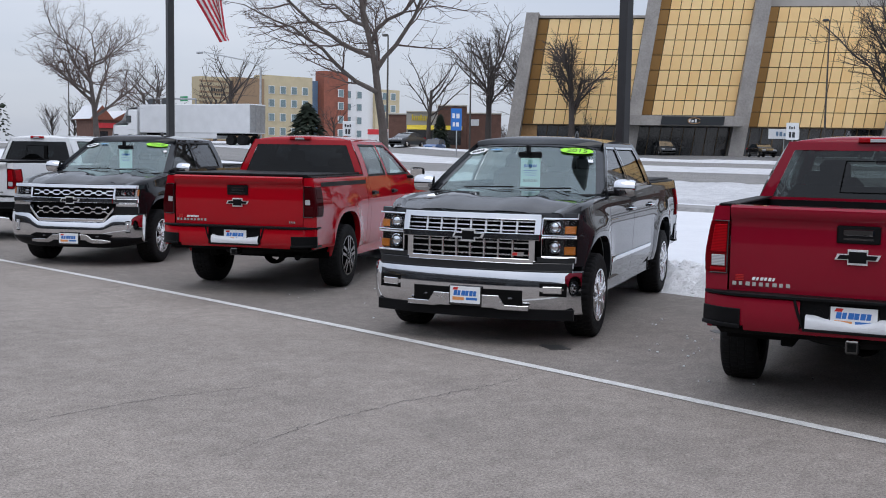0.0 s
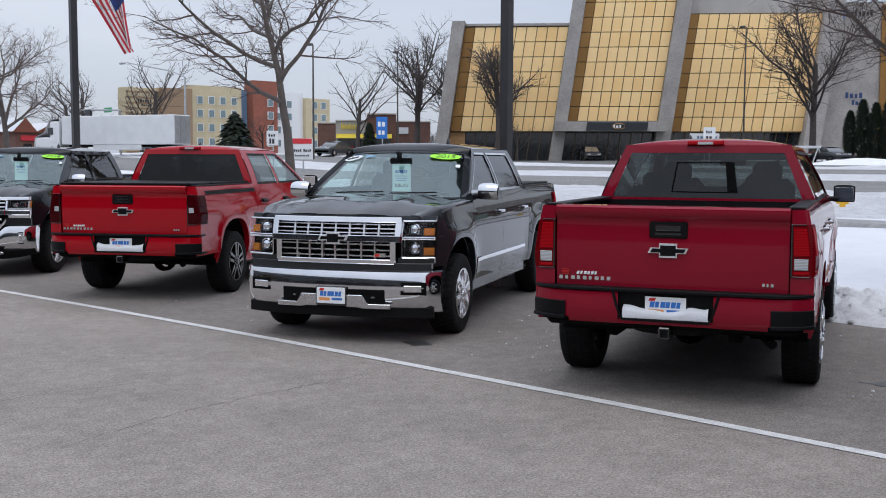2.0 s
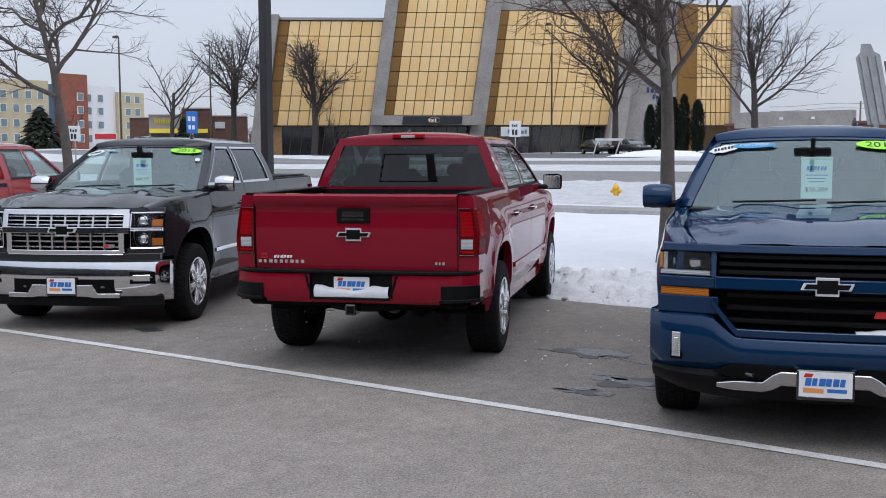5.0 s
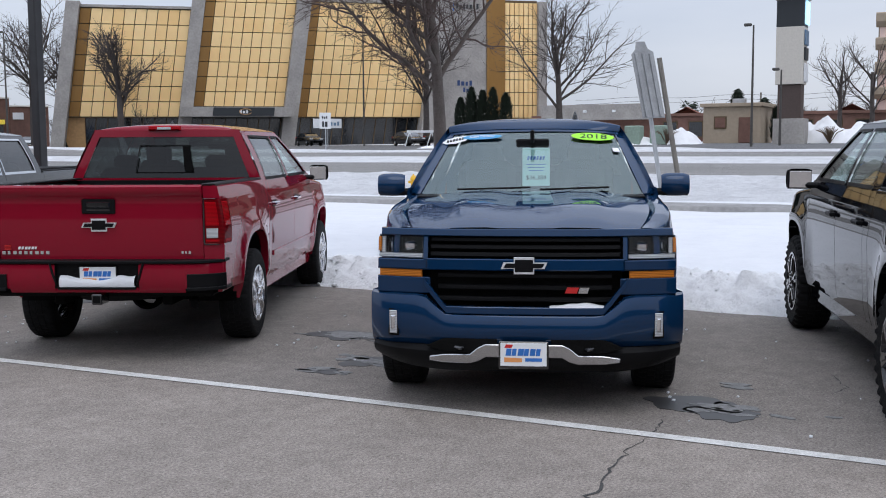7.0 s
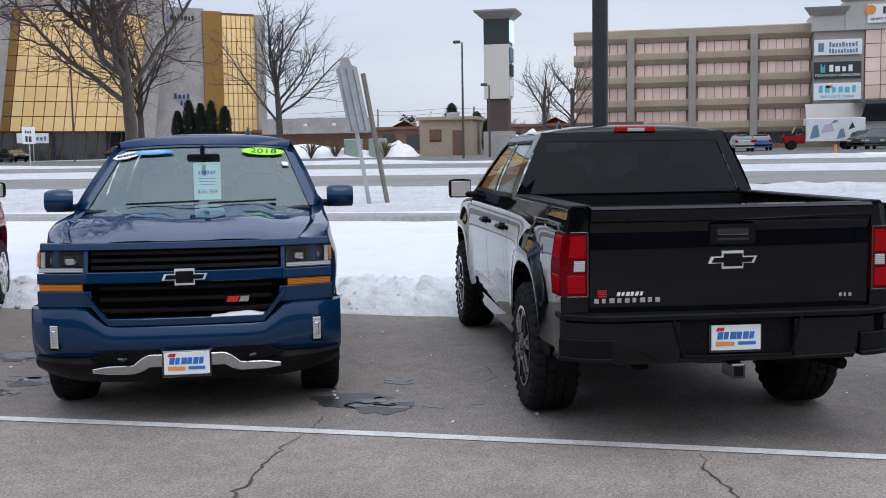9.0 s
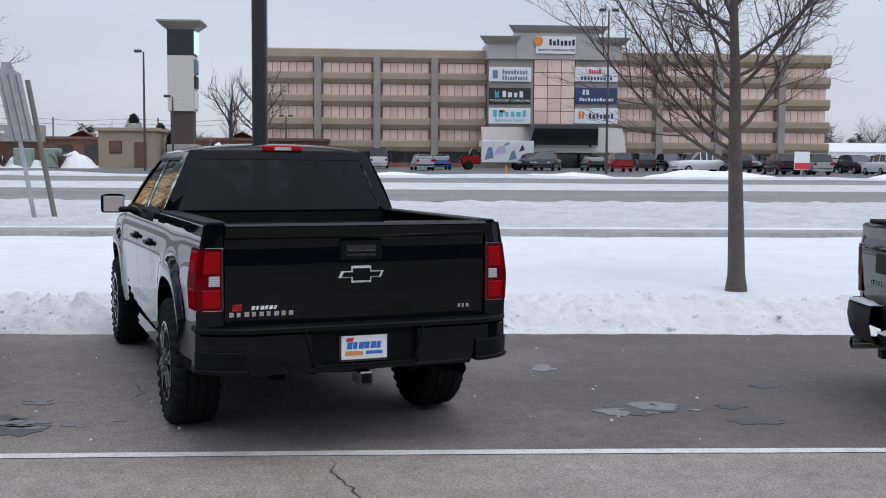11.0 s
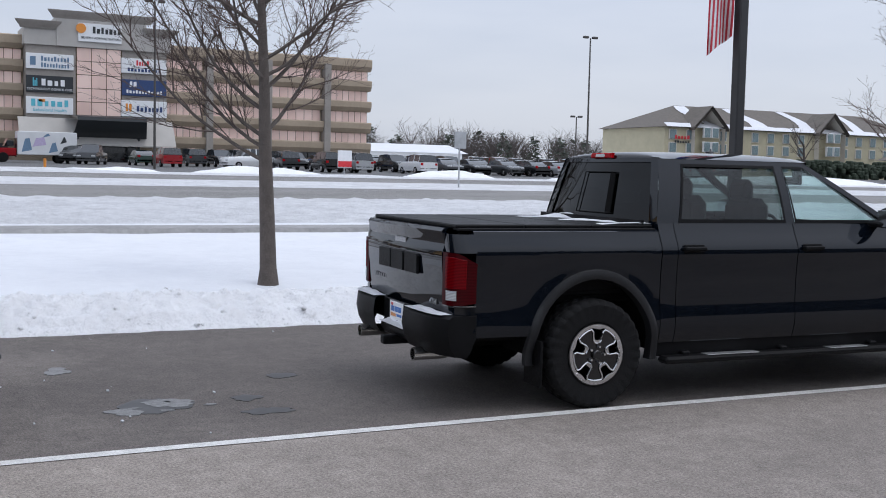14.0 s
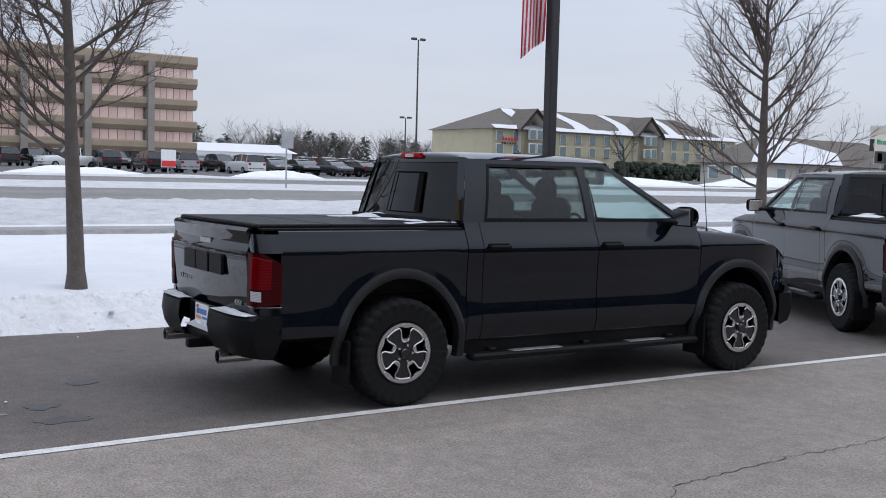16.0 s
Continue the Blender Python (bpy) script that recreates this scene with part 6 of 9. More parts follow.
STUCCO = mat("grey_stucco", (0.42, 0.40, 0.375), 0.85, vary=0.08, scale=0.5)
DARKGLASS = mat("dark_storefront_glass", (0.02, 0.022, 0.025), 0.08, vary=0.3, coat=0.5)
BROWNBRICK = mat("brown_brick", (0.16, 0.085, 0.065), 0.9, vary=0.25, scale=1.5, fine=0.3)
REDBRICK = mat("red_brick", (0.25, 0.085, 0.055), 0.9, vary=0.2, scale=1.2, fine=0.3)
BEIGE = mat("beige_siding", (0.50, 0.42, 0.27), 0.85, vary=0.08, scale=0.7)
OLIVE = mat("olive_siding", (0.43, 0.39, 0.27), 0.85, vary=0.08, scale=0.7)
BROWNPANEL = mat("brown_panel", (0.30, 0.20, 0.12), 0.8, vary=0.08)
CREAM = mat("cream_wall", (0.60, 0.56, 0.50), 0.85, vary=0.06)
WHITEWALL = mat("white_wall", (0.70, 0.70, 0.69), 0.8, vary=0.06)
SHINGLE = mat("grey_shingles", (0.13, 0.115, 0.10), 0.9, vary=0.25, scale=2, fine=0.3)
POLE = mat("dark_pole_paint", (0.022, 0.022, 0.024), 0.4, vary=0.2)
FARPOLE = mat("bronze_pole", (0.06, 0.055, 0.05), 0.5)
WOODPOST = mat("grey_timber", (0.17, 0.155, 0.135), 0.85, vary=0.25, scale=4, fine=0.3)
BARK = mat("bark", (0.098, 0.081, 0.071), 0.9, vary=0.4, scale=7, fine=0.5, bump=0.9, bscale=28)
TWIG = mat("twig_bark", (0.085, 0.058, 0.050), 0.85, vary=0.3, scale=5)
FARBARK = mat("far_bark", (0.072, 0.060, 0.055), 0.9, vary=0.3)
NEEDLE = mat("conifer_needles", (0.022, 0.034, 0.020), 0.85, vary=0.4, scale=3, fine=0.4)
SHRUB = mat("dry_shrub", (0.13, 0.09, 0.06), 0.9, vary=0.3)
HYDRANT = mat("yellow_hydrant", (0.75, 0.42, 0.02), 0.5, vary=0.12)
YELLOW = mat("yellow_awning", (0.72, 0.55, 0.05), 0.6)
SIGNWHITE, SIGNRED, SIGNBLUE = mat("sign_white", (0.74, 0.75, 0.76), 0.5, vary=0.05), mat("sign_red", (0.60, 0.03, 0.04), 0.5), mat("sign_blue", (0.02, 0.16, 0.52), 0.5)
SIGNNAVY, SIGNGREEN, SIGNDARK = mat("sign_navy", (0.02, 0.05, 0.15), 0.5), mat("sign_green", (0.02, 0.30, 0.12), 0.5), mat("sign_charcoal", (0.018, 0.022, 0.026), 0.5)
SIGNSLATE, SIGNORANGE, SIGNTEAL = mat("sign_slate", (0.12, 0.20, 0.30), 0.5), mat("sign_orange", (0.70, 0.26, 0.04), 0.5), mat("sign_teal", (0.10, 0.45, 0.55), 0.5)
WOODSIGN = mat("stained_wood_sign", (0.42, 0.24, 0.10), 0.6, vary=0.15, scale=3)
FLAGRED, FLAGWHITE, FLAGBLUE = mat("flag_red", (0.50, 0.03, 0.05), 0.8), mat("flag_white", (0.72, 0.72, 0.72), 0.8), mat("flag_blue", (0.02, 0.04, 0.16), 0.8)
TRAILER = mat("white_trailer_skin", (0.62, 0.63, 0.64), 0.45, vary=0.06, scale=1.0)
SCREEN = glow("lit_sign_panel", (0.45, 0.75, 1.0), 1.1)


def pane_mat(name, cols, rough=0.12, metal=0.55):
    """Mirror-film window panes whose tint differs from pane to pane."""
    m, nt, b, co = base_mat(name)
    info = nt.nodes.new("ShaderNodeObjectInfo")
    geo = nt.nodes.new("ShaderNodeNewGeometry")
    add = nt.nodes.new("ShaderNodeMath")
    add.operation = "ADD"
    nt.links.new(info.outputs["Random"], add.inputs[0])
    nt.links.new(geo.outputs["Random Per Island"], add.inputs[1])
    fr = nt.nodes.new("ShaderNodeMath")
    fr.operation = "FRACT"
    nt.links.new(add.outputs[0], fr.inputs[0])
    c = ramp2(nt, fr.outputs[0], cols[0], cols[1], 0.0, 1.0)
    c = mixc(nt, 0.25, c, ramp2(nt, noise_tex(nt, co, 0.35, 3), tuple(x * 0.7 for x in cols[0]), cols[1]))
    nt.links.new(c, b.inputs["Base Color"])
    b.inputs["Roughness"].default_value, b.inputs["Metallic"].default_value = rough, metal
    return m


GOLD = pane_mat("gold_mirror_glass", ((0.94, 0.61, 0.26), (1.0, 0.72, 0.36)), 0.30, 0.42)
BRONZEGLASS = pane_mat("bronze_glass", ((0.26, 0.13, 0.03), (0.34, 0.18, 0.05)), 0.3, 0.4)
PINKGLASS = pane_mat("pink_mirror_glass", ((0.74, 0.52, 0.45), (0.88, 0.66, 0.58)), 0.3, 0.4)
ROOMGLASS = mat("room_glass", (0.16, 0.22, 0.23), 0.15, vary=0.3)


def wall_box(name, lo, hi, material, parent=None, label="", category="", m=None):
    ob = MB().box([(a + b) / 2 for a, b in zip(lo, hi)], [b - a for a, b in zip(lo, hi)], 0.03, m).make(name, material, parent)
    if label and parent is None:
        tagged(ob, label, category)
    return ob


def sign_bars(parent, o, ex, ez, lines, name="sign_lettering"):
    """Lettering drawn as plain bars: lines of (across, up, width, height, count, material)."""
    for x, z, w, h, n, material in lines:
        p = Vector(o) + Vector(ex).normalized() * x + Vector(ez).normalized() * z
        m = frm(p, ex, ez)
        mb = MB()
        st = w / n
        for i in range(n):
            if n == 1:
                mb.box((0, 0, 0.02), (w, h, 0.04), 0, m)
                continue
            tall = 1.0 if i == 0 else (0.72, 0.95, 0.72, 0.78)[(i * 7 + n) % 4]
            mb.box((-w / 2 + st * (i + 0.5), h * (tall - 1) / 2, 0.02), (st * (0.62, 0.74, 0.55)[i % 3], h * tall, 0.04), 0, m)
        mb.make(name, material, parent)


# ---- the gold glass office building with leaning concrete piers ----
gold = thing("office_building", "gold mirror-glass office building with leaning concrete piers", "building")
GE, GN = Vector((-0.655, 0.756, 0)), Vector((0.756, 0.655, 0))
LEAN_S = -0.14


def gp(s, z, d=0.0):
    """Along the front, up (leaning), and back from it."""
    p = Vector((125, 64.4, 0)) + GE * (s + LEAN_S * (z - 5.4)) + GN * d
    return (p.x, p.y, z)


def gq(s, z, d=0.0):
    p = Vector((125, 64.4, 0)) + GE * s + GN * d
    return (p.x, p.y, z)


def facade_slab(f, s0, s1, z0, z1, d0, d1, name, material, parent, label=""):
    vs = [f(s, z, d) for d in (d0, d1) for z in (z0, z1) for s in (s0, s1)]
    return MB().add(vs, [(0, 1, 3, 2), (4, 6, 7, 5), (0, 4, 5, 1), (2, 3, 7, 6), (0, 2, 6, 4), (1, 5, 7, 3)]).make(name, material, parent, label)


for s0, s1, zt in ((44.25, 45.8, 19.1), (29.6, 31.2, 27.5), (16.6, 18.4, 27.5), (-1.6, 0.5, 22.5)):
    facade_slab(gp, s0, s1, 1.2, zt, -1.6, 3.0, "pier", CONCRETE, gold, "leaning board-marked concrete pier")
pane_mesh = {}
for s0, s1, z0, z1, cols, rows in ((31.2, 44.25, 5.4, 18.5, 9, 7), (18.4, 29.6, 6.7, 27.0, 8, 11), (0.5, 16.6, 5.4, 19.9, 12, 8)):
    facade_slab(gp, s0, s1, z0 - 0.1, z1 + 0.1, 0.30, 0.8, "mullion_wall", GOLDMULL, gold)
    n_dark = 1
    ws, hs = (s1 - s0) / (cols + n_dark), (z1 - z0) / rows
    for mt, k0 in ((BRONZEGLASS, "d"), (GOLD, "g")):
        key = (k0, round(ws, 3), round(hs, 3))
        a = Vector((0, 0, 0))
        w2, h2, g = ws - 0.10, hs - 0.10, 0.05
        up = GE * LEAN_S + Vector((0, 0, 1))
        c = [a + GE * u + up * v + GN * d for d in (0, 0.25) for u, v in ((0, 0), (w2, 0), (w2, h2), (0, h2))]
        me = bpy.data.meshes.new("glass_pane")
        me.from_pydata([tuple(p) for p in c], [], [(0, 1, 2, 3), (4, 7, 6, 5), (0, 4, 5, 1), (1, 5, 6, 2), (2, 6, 7, 3), (3, 7, 4, 0)])
        me.materials.append(mt)
        pane_mesh[key] = me
    for i in range(cols + n_dark):
        for j in range(rows):
            k0 = "d" if i >= cols else "g"
            ob = new("glass_pane", pane_mesh[(k0, round(ws, 3), round(hs, 3))])
            ob.location = gp(s0 + i * ws + 0.05, z0 + j * hs + 0.05, 0.06)
            ob.parent = gold
    facade_slab(gp, s0, s1, 1.3, z0 - 0.1, 1.2, 1.5, "storefront_glass", DARKGLASS, gold, "dark ground-floor storefront glass")
    st = MB()
    for i in range(int((s1 - s0) / 1.4) + 1):
        s = s0 + i * 1.4
        vs = [gp(s + q, z, d) for d in (1.05, 1.2) for z in (1.3, z0 - 0.1) for q in (0, 0.10)]
        st.add(vs, [(0, 1, 3, 2), (4, 6, 7, 5), (0, 4, 5, 1), (2, 3, 7, 6), (0, 2, 6, 4), (1, 5, 7, 3)])
    st.make("storefront_mullions", GOLDMULL, gold)
facade_slab(gp, 31.2, 44.25, 18.6, 18.9, -0.2, 12, "roof_edge", CONCRETE, gold)
facade_slab(gp, 0.5, 16.6, 20.0, 22.6, 0.6, 12, "parapet", STUCCO, gold)
facade_slab(gq, 18.0, 44.0, 1.5, 18.0, 3.2, 22, "core", CONCRETE, gold)
facade_slab(gq, -16.2, 18.0, 1.5, 19.5, 4.0, 22, "core", CONCRETE, gold)
cano = facade_slab(gp, 17.5, 31.0, 5.35, 6.55, -3.6, 1.0, "canopy", CONCRETE, gold, "concrete entrance canopy")
facade_slab(gp, 19.8, 27.2, 5.45, 6.45, -3.75, -3.6, "canopy_sign", SIGNDARK, cano)
m = frm(gp(23.2, 5.95, -3.8), -GE, (0, 0, 1))
MB().tube([(0.75 * math.cos(a) - 0.1, 0.34 * math.sin(a), 0.02) for a in span(0.4, 5.9, 20)], 0.05, 5, True, m).make("logo_ring", WOODSIGN, cano)
sign_bars(cano, gp(23.5, 5.95, -3.8), -GE, (0, 0, 1), [(0, 0, 1.1, 0.42, 3, SIGNWHITE)], "logo_bar")
facade_slab(gq, -8.8, -1.7, 1.5, 21.2, 0.3, 6, "blank_wall", CONCRETE, gold, "blank concrete wall with a sign")
facade_slab(gq, -11.1, -8.6, 1.5, 20.9, 0.0, 6, "bronze_bay", BRONZEGLASS, gold, "dark bronze glass bay")
for i in range(7):
    for j in range(9):
        w, h = 4.5 / 7, 15.2 / 9
        facade_slab(gq, -11.12 - (i + 1) * w + 0.05, -11.12 - i * w - 0.05, 5.3 + j * h + 0.05, 5.3 + (j + 1) * h - 0.05, 0.1, 0.4, "narrow_pane", GOLD, gold)
facade_slab(gq, -15.65, -11.1, 1.5, 20.8, 0.42, 6, "bay_backing", GOLDMULL, gold)
facade_slab(gq, -16.75, -15.6, 1.5, 20.6, -0.6, 6, "end_pier", CONCRETE, gold)
sign_bars(gold, gq(-5.6, 9.6, 0.25), -GE, (0, 0, 1), [(0, 0.3, 2.2, 0.7, 4, SIGNNAVY), (0.4, -0.6, 1.4, 0.6, 3, SIGNNAVY)], "wall_lettering")
sign_bars(gold, gq(-5.4, 19.9, 0.25), -GE, (0, 0, 1), [(-1.6, 0.1, 0.7, 1.6, 1, SIGNBLUE), (0.6, 0, 3.2, 0.7, 7, SIGNDARK)], "wall_lettering")

# ---- the long office block with the banded front ----
cyp = thing("office_block", "long four-storey tan office block with pink mirror windows", "building")
X0 = 130.0
bands = [(14.55, 16.1), (12.02, 13.35), (9.34, 10.68), (6.59, 7.94), (3.95, 5.31)]
rows_ = [(13.35, 14.55), (10.68, 12.02), (7.94, 9.34), (5.31, 6.59)]
for a, b in ((9.9, -17.0), (-32.7, -59.5)):
    for z0, z1 in bands:
        prof = [(0.55, z0), (-0.15, z0), (-0.55, z0 + 0.55), (-0.55, z1 - 0.12), (-0.40, z1), (0.55, z1)]
        MB().grid([[(X0 + dx, y, z) for dx, z in prof] for y in (a, b)]).add([(X0 + dx, y, z) for y in (a, b) for dx, z in prof], [tuple(range(6)), tuple(range(6, 12))]).make("spandrel", TANBAND, cyp, "tan precast spandrel band")
bays = [(9.6, 3.8), (2.6, -3.2), (-4.5, -10.1), (-11.4, -16.9), (-32.8, -37.5), (-38.8, -44.9), (-46.2, -52.7), (-54.0, -59.2)]
for y0, y1 in bays:
    for z0, z1 in rows_:
        n = 6
        st = (y0 - y1) / n
        wo = wall_box("window", (X0 + 0.33, y1, z0), (X0 + 0.40, y0, z1), GOLDMULL, cyp)
        wo["label"] = "ribbon window of pink mirror glass"
        pm = None
        for i in range(n):
            if pm is None:
                pm = MB().box((0, 0, 0), (0.06, st - 0.07, z1 - z0 - 0.05), 0).make("pane", PINKGLASS, wo)
                pm.location = (X0 + 0.30, y0 - st * 0.5, (z0 + z1) / 2)
            else:
                q = new("pane", pm.data)
                q.parent, q.location = wo, (X0 + 0.30, y0 - st * (i + 0.5), (z0 + z1) / 2)
for y in (3.2, -3.85, -10.75, -38.15, -45.55, -53.35):
    wall_box("pilaster", (X0 - 0.85, y - 0.42, 2.2), (X0 + 0.5, y + 0.42, 15.2), PILASTER, cyp)
wall_box("core_wall", (X0 + 0.45, -59.3, 1.9), (X0 + 22, 9.7, 15.9), TANBAND, cyp)
for y0, y1 in ((9.4, -15.5), (-35.0, -59.0)):
    g0 = MB()
    k = int((y0 - y1) / 1.6)
    for i in range(k):
        g0.box((X0 + 0.2, y0 - (i + 0.5) * (y0 - y1) / k, 3.0), (0.3, (y0 - y1) / k - 0.15, 1.8), 0)
    g0.make("ground_floor_glazing", DARKGLASS, cyp, "dark recessed ground-floor glazing")
wall_box("brick_base", (X0 - 0.3, -59.2, 1.9), (X0 + 0.3, -35.0, 2.6), BROWNBRICK, cyp)
wall_box("brick_base", (X0 - 0.3, -15.5, 1.9), (X0 + 0.3, 9.5, 2.6), BROWNBRICK, cyp)
# entrance tower
wall_box("entrance_tower", (X0 - 2.2, -32.6, 6.9), (X0 + 4, -17.1, 16.0), PILASTER, cyp)
wall_box("tower_head", (X0 - 2.6, -30.2, 14.9), (X0 + 4, -20.3, 18.2), STUCCO, cyp, "grey stucco tower head")
wall_box("tower_shoulder", (X0 - 2.45, -33.0, 14.9), (X0 + 4, -30.1, 16.9), STUCCO, cyp)
wall_box("tower_shoulder", (X0 - 2.45, -20.4, 14.9), (X0 + 4, -16.9, 16.9), STUCCO, cyp)
for lo, hi, z in ((-31.0, -19.6, 18.2), (-33.6, -30.0, 16.9), (-20.5, -16.2, 16.9)):
    MB().grid([[(X0 - 2.6 - d, lo - d + 0.3, z + h), (X0 - 2.6 - d, hi + d - 0.3, z + h)] for d, h in ((0.0, -0.25), (0.12, 0.0), (0.55, 0.45), (0.6, 0.62), (-3.0, 0.66))]).make("cornice", PILASTER, cyp)
for i in range(3):
    for j in range(5):
        MB().box((X0 - 2.25, -22.5 - (i + 0.5) * 1.63, 7.3 + (j + 0.5) * 1.52), (0.06, 1.55, 1.44), 0).make("window_pane", PINKGLASS, cyp)
ewa = MB()
ewa.prism([(-2.4, 0), (2.4, 0), (1.6, 0.35), (0.6, 0.52), (-0.6, 0.52), (-1.6, 0.35)], 0.06, frm((X0 - 2.22, -24.95, 14.92), (0, -1, 0), (0, 0, 1)))
ewo = ewa.make("entrance_window", PINKGLASS, cyp, "tall arched window of pink mirror glass")
wall_box("window_frame", (X0 - 2.215, -27.5, 7.2), (X0 - 2.19, -22.4, 14.95), GOLDMULL, ewo)
MB().grid([[(X0 - 2.3 - d, y, z) for y in (-33.2, -16.2)] for d, z in ((0, 6.9), (0.6, 6.4), (1.7, 5.0), (2.4, 4.0), (2.4, 3.85), (0.0, 3.85))]).make("curved_apron", STUCCO, cyp)
can = MB().grid([[(X0 - 2.5 - d, y * (1 - 0.04 * d) - 25.6 * 0.04 * d, z) for y in span(-30.2, -21.2, 7)] for d, z in ((0, 7.3), (2.2, 7.2), (4.2, 7.0), (4.3, 6.6), (3.2, 5.4), (1.2, 4.6), (0, 4.4))]).make("entrance_canopy", SIGNDARK, cyp, "black curved entrance canopy")
for y in (-29.0, -22.3):
    MB().tube([(X0 - 4.2, y, 1.9), (X0 - 4.2, y, 5.8)], 0.16, 8).make("canopy_post", SIGNDARK, cyp)
wall_box("entrance_glazing", (X0 - 0.6, -29.5, 1.9), (X0 - 0.4, -21.8, 4.4), DARKGLASS, cyp)
for y0, y1, z0, z1, bg, lines in (
        (-17.1, -22.15, 12.25, 13.95, SIGNWHITE, [(0.55, 0.30, 3.1, 0.55, 9, SIGNSLATE), (0.55, -0.40, 3.1, 0.50, 10, SIGNSLATE), (-1.8, 0, 0.6, 0.95, 1, SIGNSLATE)]),
        (-17.1, -22.1, 9.66, 11.51, SIGNDARK, [(0.35, 0.2, 2.7, 0.75, 4, SIGNWHITE), (-1.55, 0.2, 0.55, 0.9, 3, SIGNTEAL)]),
        (-17.1, -22.1, 7.28, 9.14, SIGNWHITE, [(0, 0.30, 4.2, 0.80, 6, SIGNTEAL), (-0.85, 0.55, 0.7, 0.3, 1, SIGNORANGE)]),
        (-27.4, -32.55, 12.36, 14.07, SIGNWHITE, [(0, -0.45, 3.9, 0.42, 10, SIGNNAVY), (-0.2, 0.35, 1.5, 0.6, 5, SIGNRED)]),
        (-27.45, -32.55, 9.77, 11.63, SIGNNAVY, [(0, -0.45, 4.2, 0.40, 12, SIGNWHITE), (-1.3, 0.4, 0.9, 0.6, 2, SIGNWHITE)]),
        (-27.4, -32.6, 7.37, 9.24, SIGNWHITE, [(0.6, 0, 3.1, 0.65, 7, SIGNNAVY), (-1.8, 0.1, 0.8, 0.9, 2, SIGNORANGE)])):
    sg_ = wall_box("wall_sign", (X0 - 2.45, y1, z0), (X0 - 2.2, y0, z1), bg, cyp, "")
    sg_["label"] = "tenant sign panel with bar lettering"
    sign_bars(sg_, (X0 - 2.45, (y0 + y1) / 2, (z0 + z1) / 2), (0, -1, 0), (0, 0, 1), lines)
    if bg is SIGNDARK:
        text_part("sign_lettering", "TECHNOLOGY CONSULTING", 0.36, SIGNWHITE, sg_, frm((X0 - 2.48, (y0 + y1) / 2, z0 + 0.35), (0, -1, 0), (0, 0, 1)), 0.01)
    if bg is SIGNWHITE and z0 < 8 and y0 > -20:
        text_part("sign_lettering", "Behavioral Health", 0.50, SIGNTEAL, sg_, frm((X0 - 2.48, (y0 + y1) / 2, z0 + 0.42), (0, -1, 0), (0, 0, 1)), 0.01)
hs = wall_box("wall_sign", (X0 - 2.8, -27.35, 15.55), (X0 - 2.6, -22.6, 17.6), SIGNWHITE, cyp)
sign_bars(hs, (X0 - 2.8, -25.0, 16.8), (0, -1, 0), (0, 0, 1), [(0.7, 0.1, 3.2, 0.75, 7, SIGNDARK)])
text_part("sign_lettering", "BENEFIT ADMINISTRATORS", 0.36, SIGNDARK, hs, frm((X0 - 2.83, -25.1, 15.98), (0, -1, 0), (0, 0, 1)), 0.01)
MB().prism([(0.55 * math.cos(a), 0.55 * math.sin(a)) for a in span(0, 6.0, 20)], 0.06, frm((X0 - 2.8, -22.9, 17.0), (0, -1, 0), (0, 0, 1))).make("logo_disc", SIGNORANGE, hs)


def block(name, label, lo, hi, wallm, rows, parent_cat="building", face="-x", roofm=None, winm=ROOMGLASS, bright=True):
    """A plain building with real windows on the side that faces the lot. rows: (z0, z1, first, last, count)."""
    t = thing(name, label, parent_cat)
    wall_box("wall", lo, hi, wallm, t)
    wall_box("roof", (lo[0] - 0.3, lo[1] - 0.3, hi[2]), (hi[0] + 0.3, hi[1] + 0.3, hi[2] + 0.35), roofm or wallm, t)
    for z0, z1, a, b, n in rows:
        for i in range(n):
            c = a + (b - a) * (i + 0.5) / n
            w = min(abs(b - a) / n * 0.5, (z1 - z0) * 1.1)
            if face == "-x":
                f = wall_box("window", (lo[0] - 0.10, c - w / 2 - 0.12, z0 - 0.12), (lo[0] + 0.05, c + w / 2 + 0.12, z1 + 0.12), WHITEWALL if bright else GOLDMULL, t)
                wall_box("window_glass", (lo[0] - 0.14, c - w / 2, z0), (lo[0] - 0.08, c + w / 2, z1), winm, f)
            else:
                f = wall_box("window", (c - w / 2 - 0.12, lo[1] - 0.10, z0 - 0.12), (c + w / 2 + 0.12, lo[1] + 0.05, z1 + 0.12), WHITEWALL if bright else GOLDMULL, t)
                wall_box("window_glass", (c - w / 2, lo[1] - 0.14, z0), (c + w / 2, lo[1] - 0.08, z1), winm, f)
    return t


# low brick shops between the two office blocks
shops = block("shop_row", "low brown-brick shop row with grey fascia", (128, 2, 1.8), (140, 50, 5.0), BROWNBRICK, [(2.6, 4.3, 6, 34, 9)], bright=False, winm=DARKGLASS)
wall_box("fascia", (126.5, 34.6, 4.7), (128.2, 48.5, 6.6), CONCRETE, shops)
for y in (46, 42.5, 38.8):
    wall_box("fascia_lamp", (126.3, y, 5.6), (126.6, y + 0.4, 5.9), SIGNWHITE, shops)
for y in (30.5, 20.0, 12):
    MB().prism([(-2.2, 0), (2.2, 0), (0, 1.1)], 1.2, frm((127.8, y, 5.0), (0, 1, 0), (0, 0, 1))).make("gable", REDBRICK, shops)
ut = block("utility_building", "small tan brick utility building with a brown door", (108, 18.0, 1.7), (114, 23.6, 5.35), TANBAND, [(3.3, 4.3, 20.9, 22.9, 1)], bright=False, winm=BROWNBRICK)
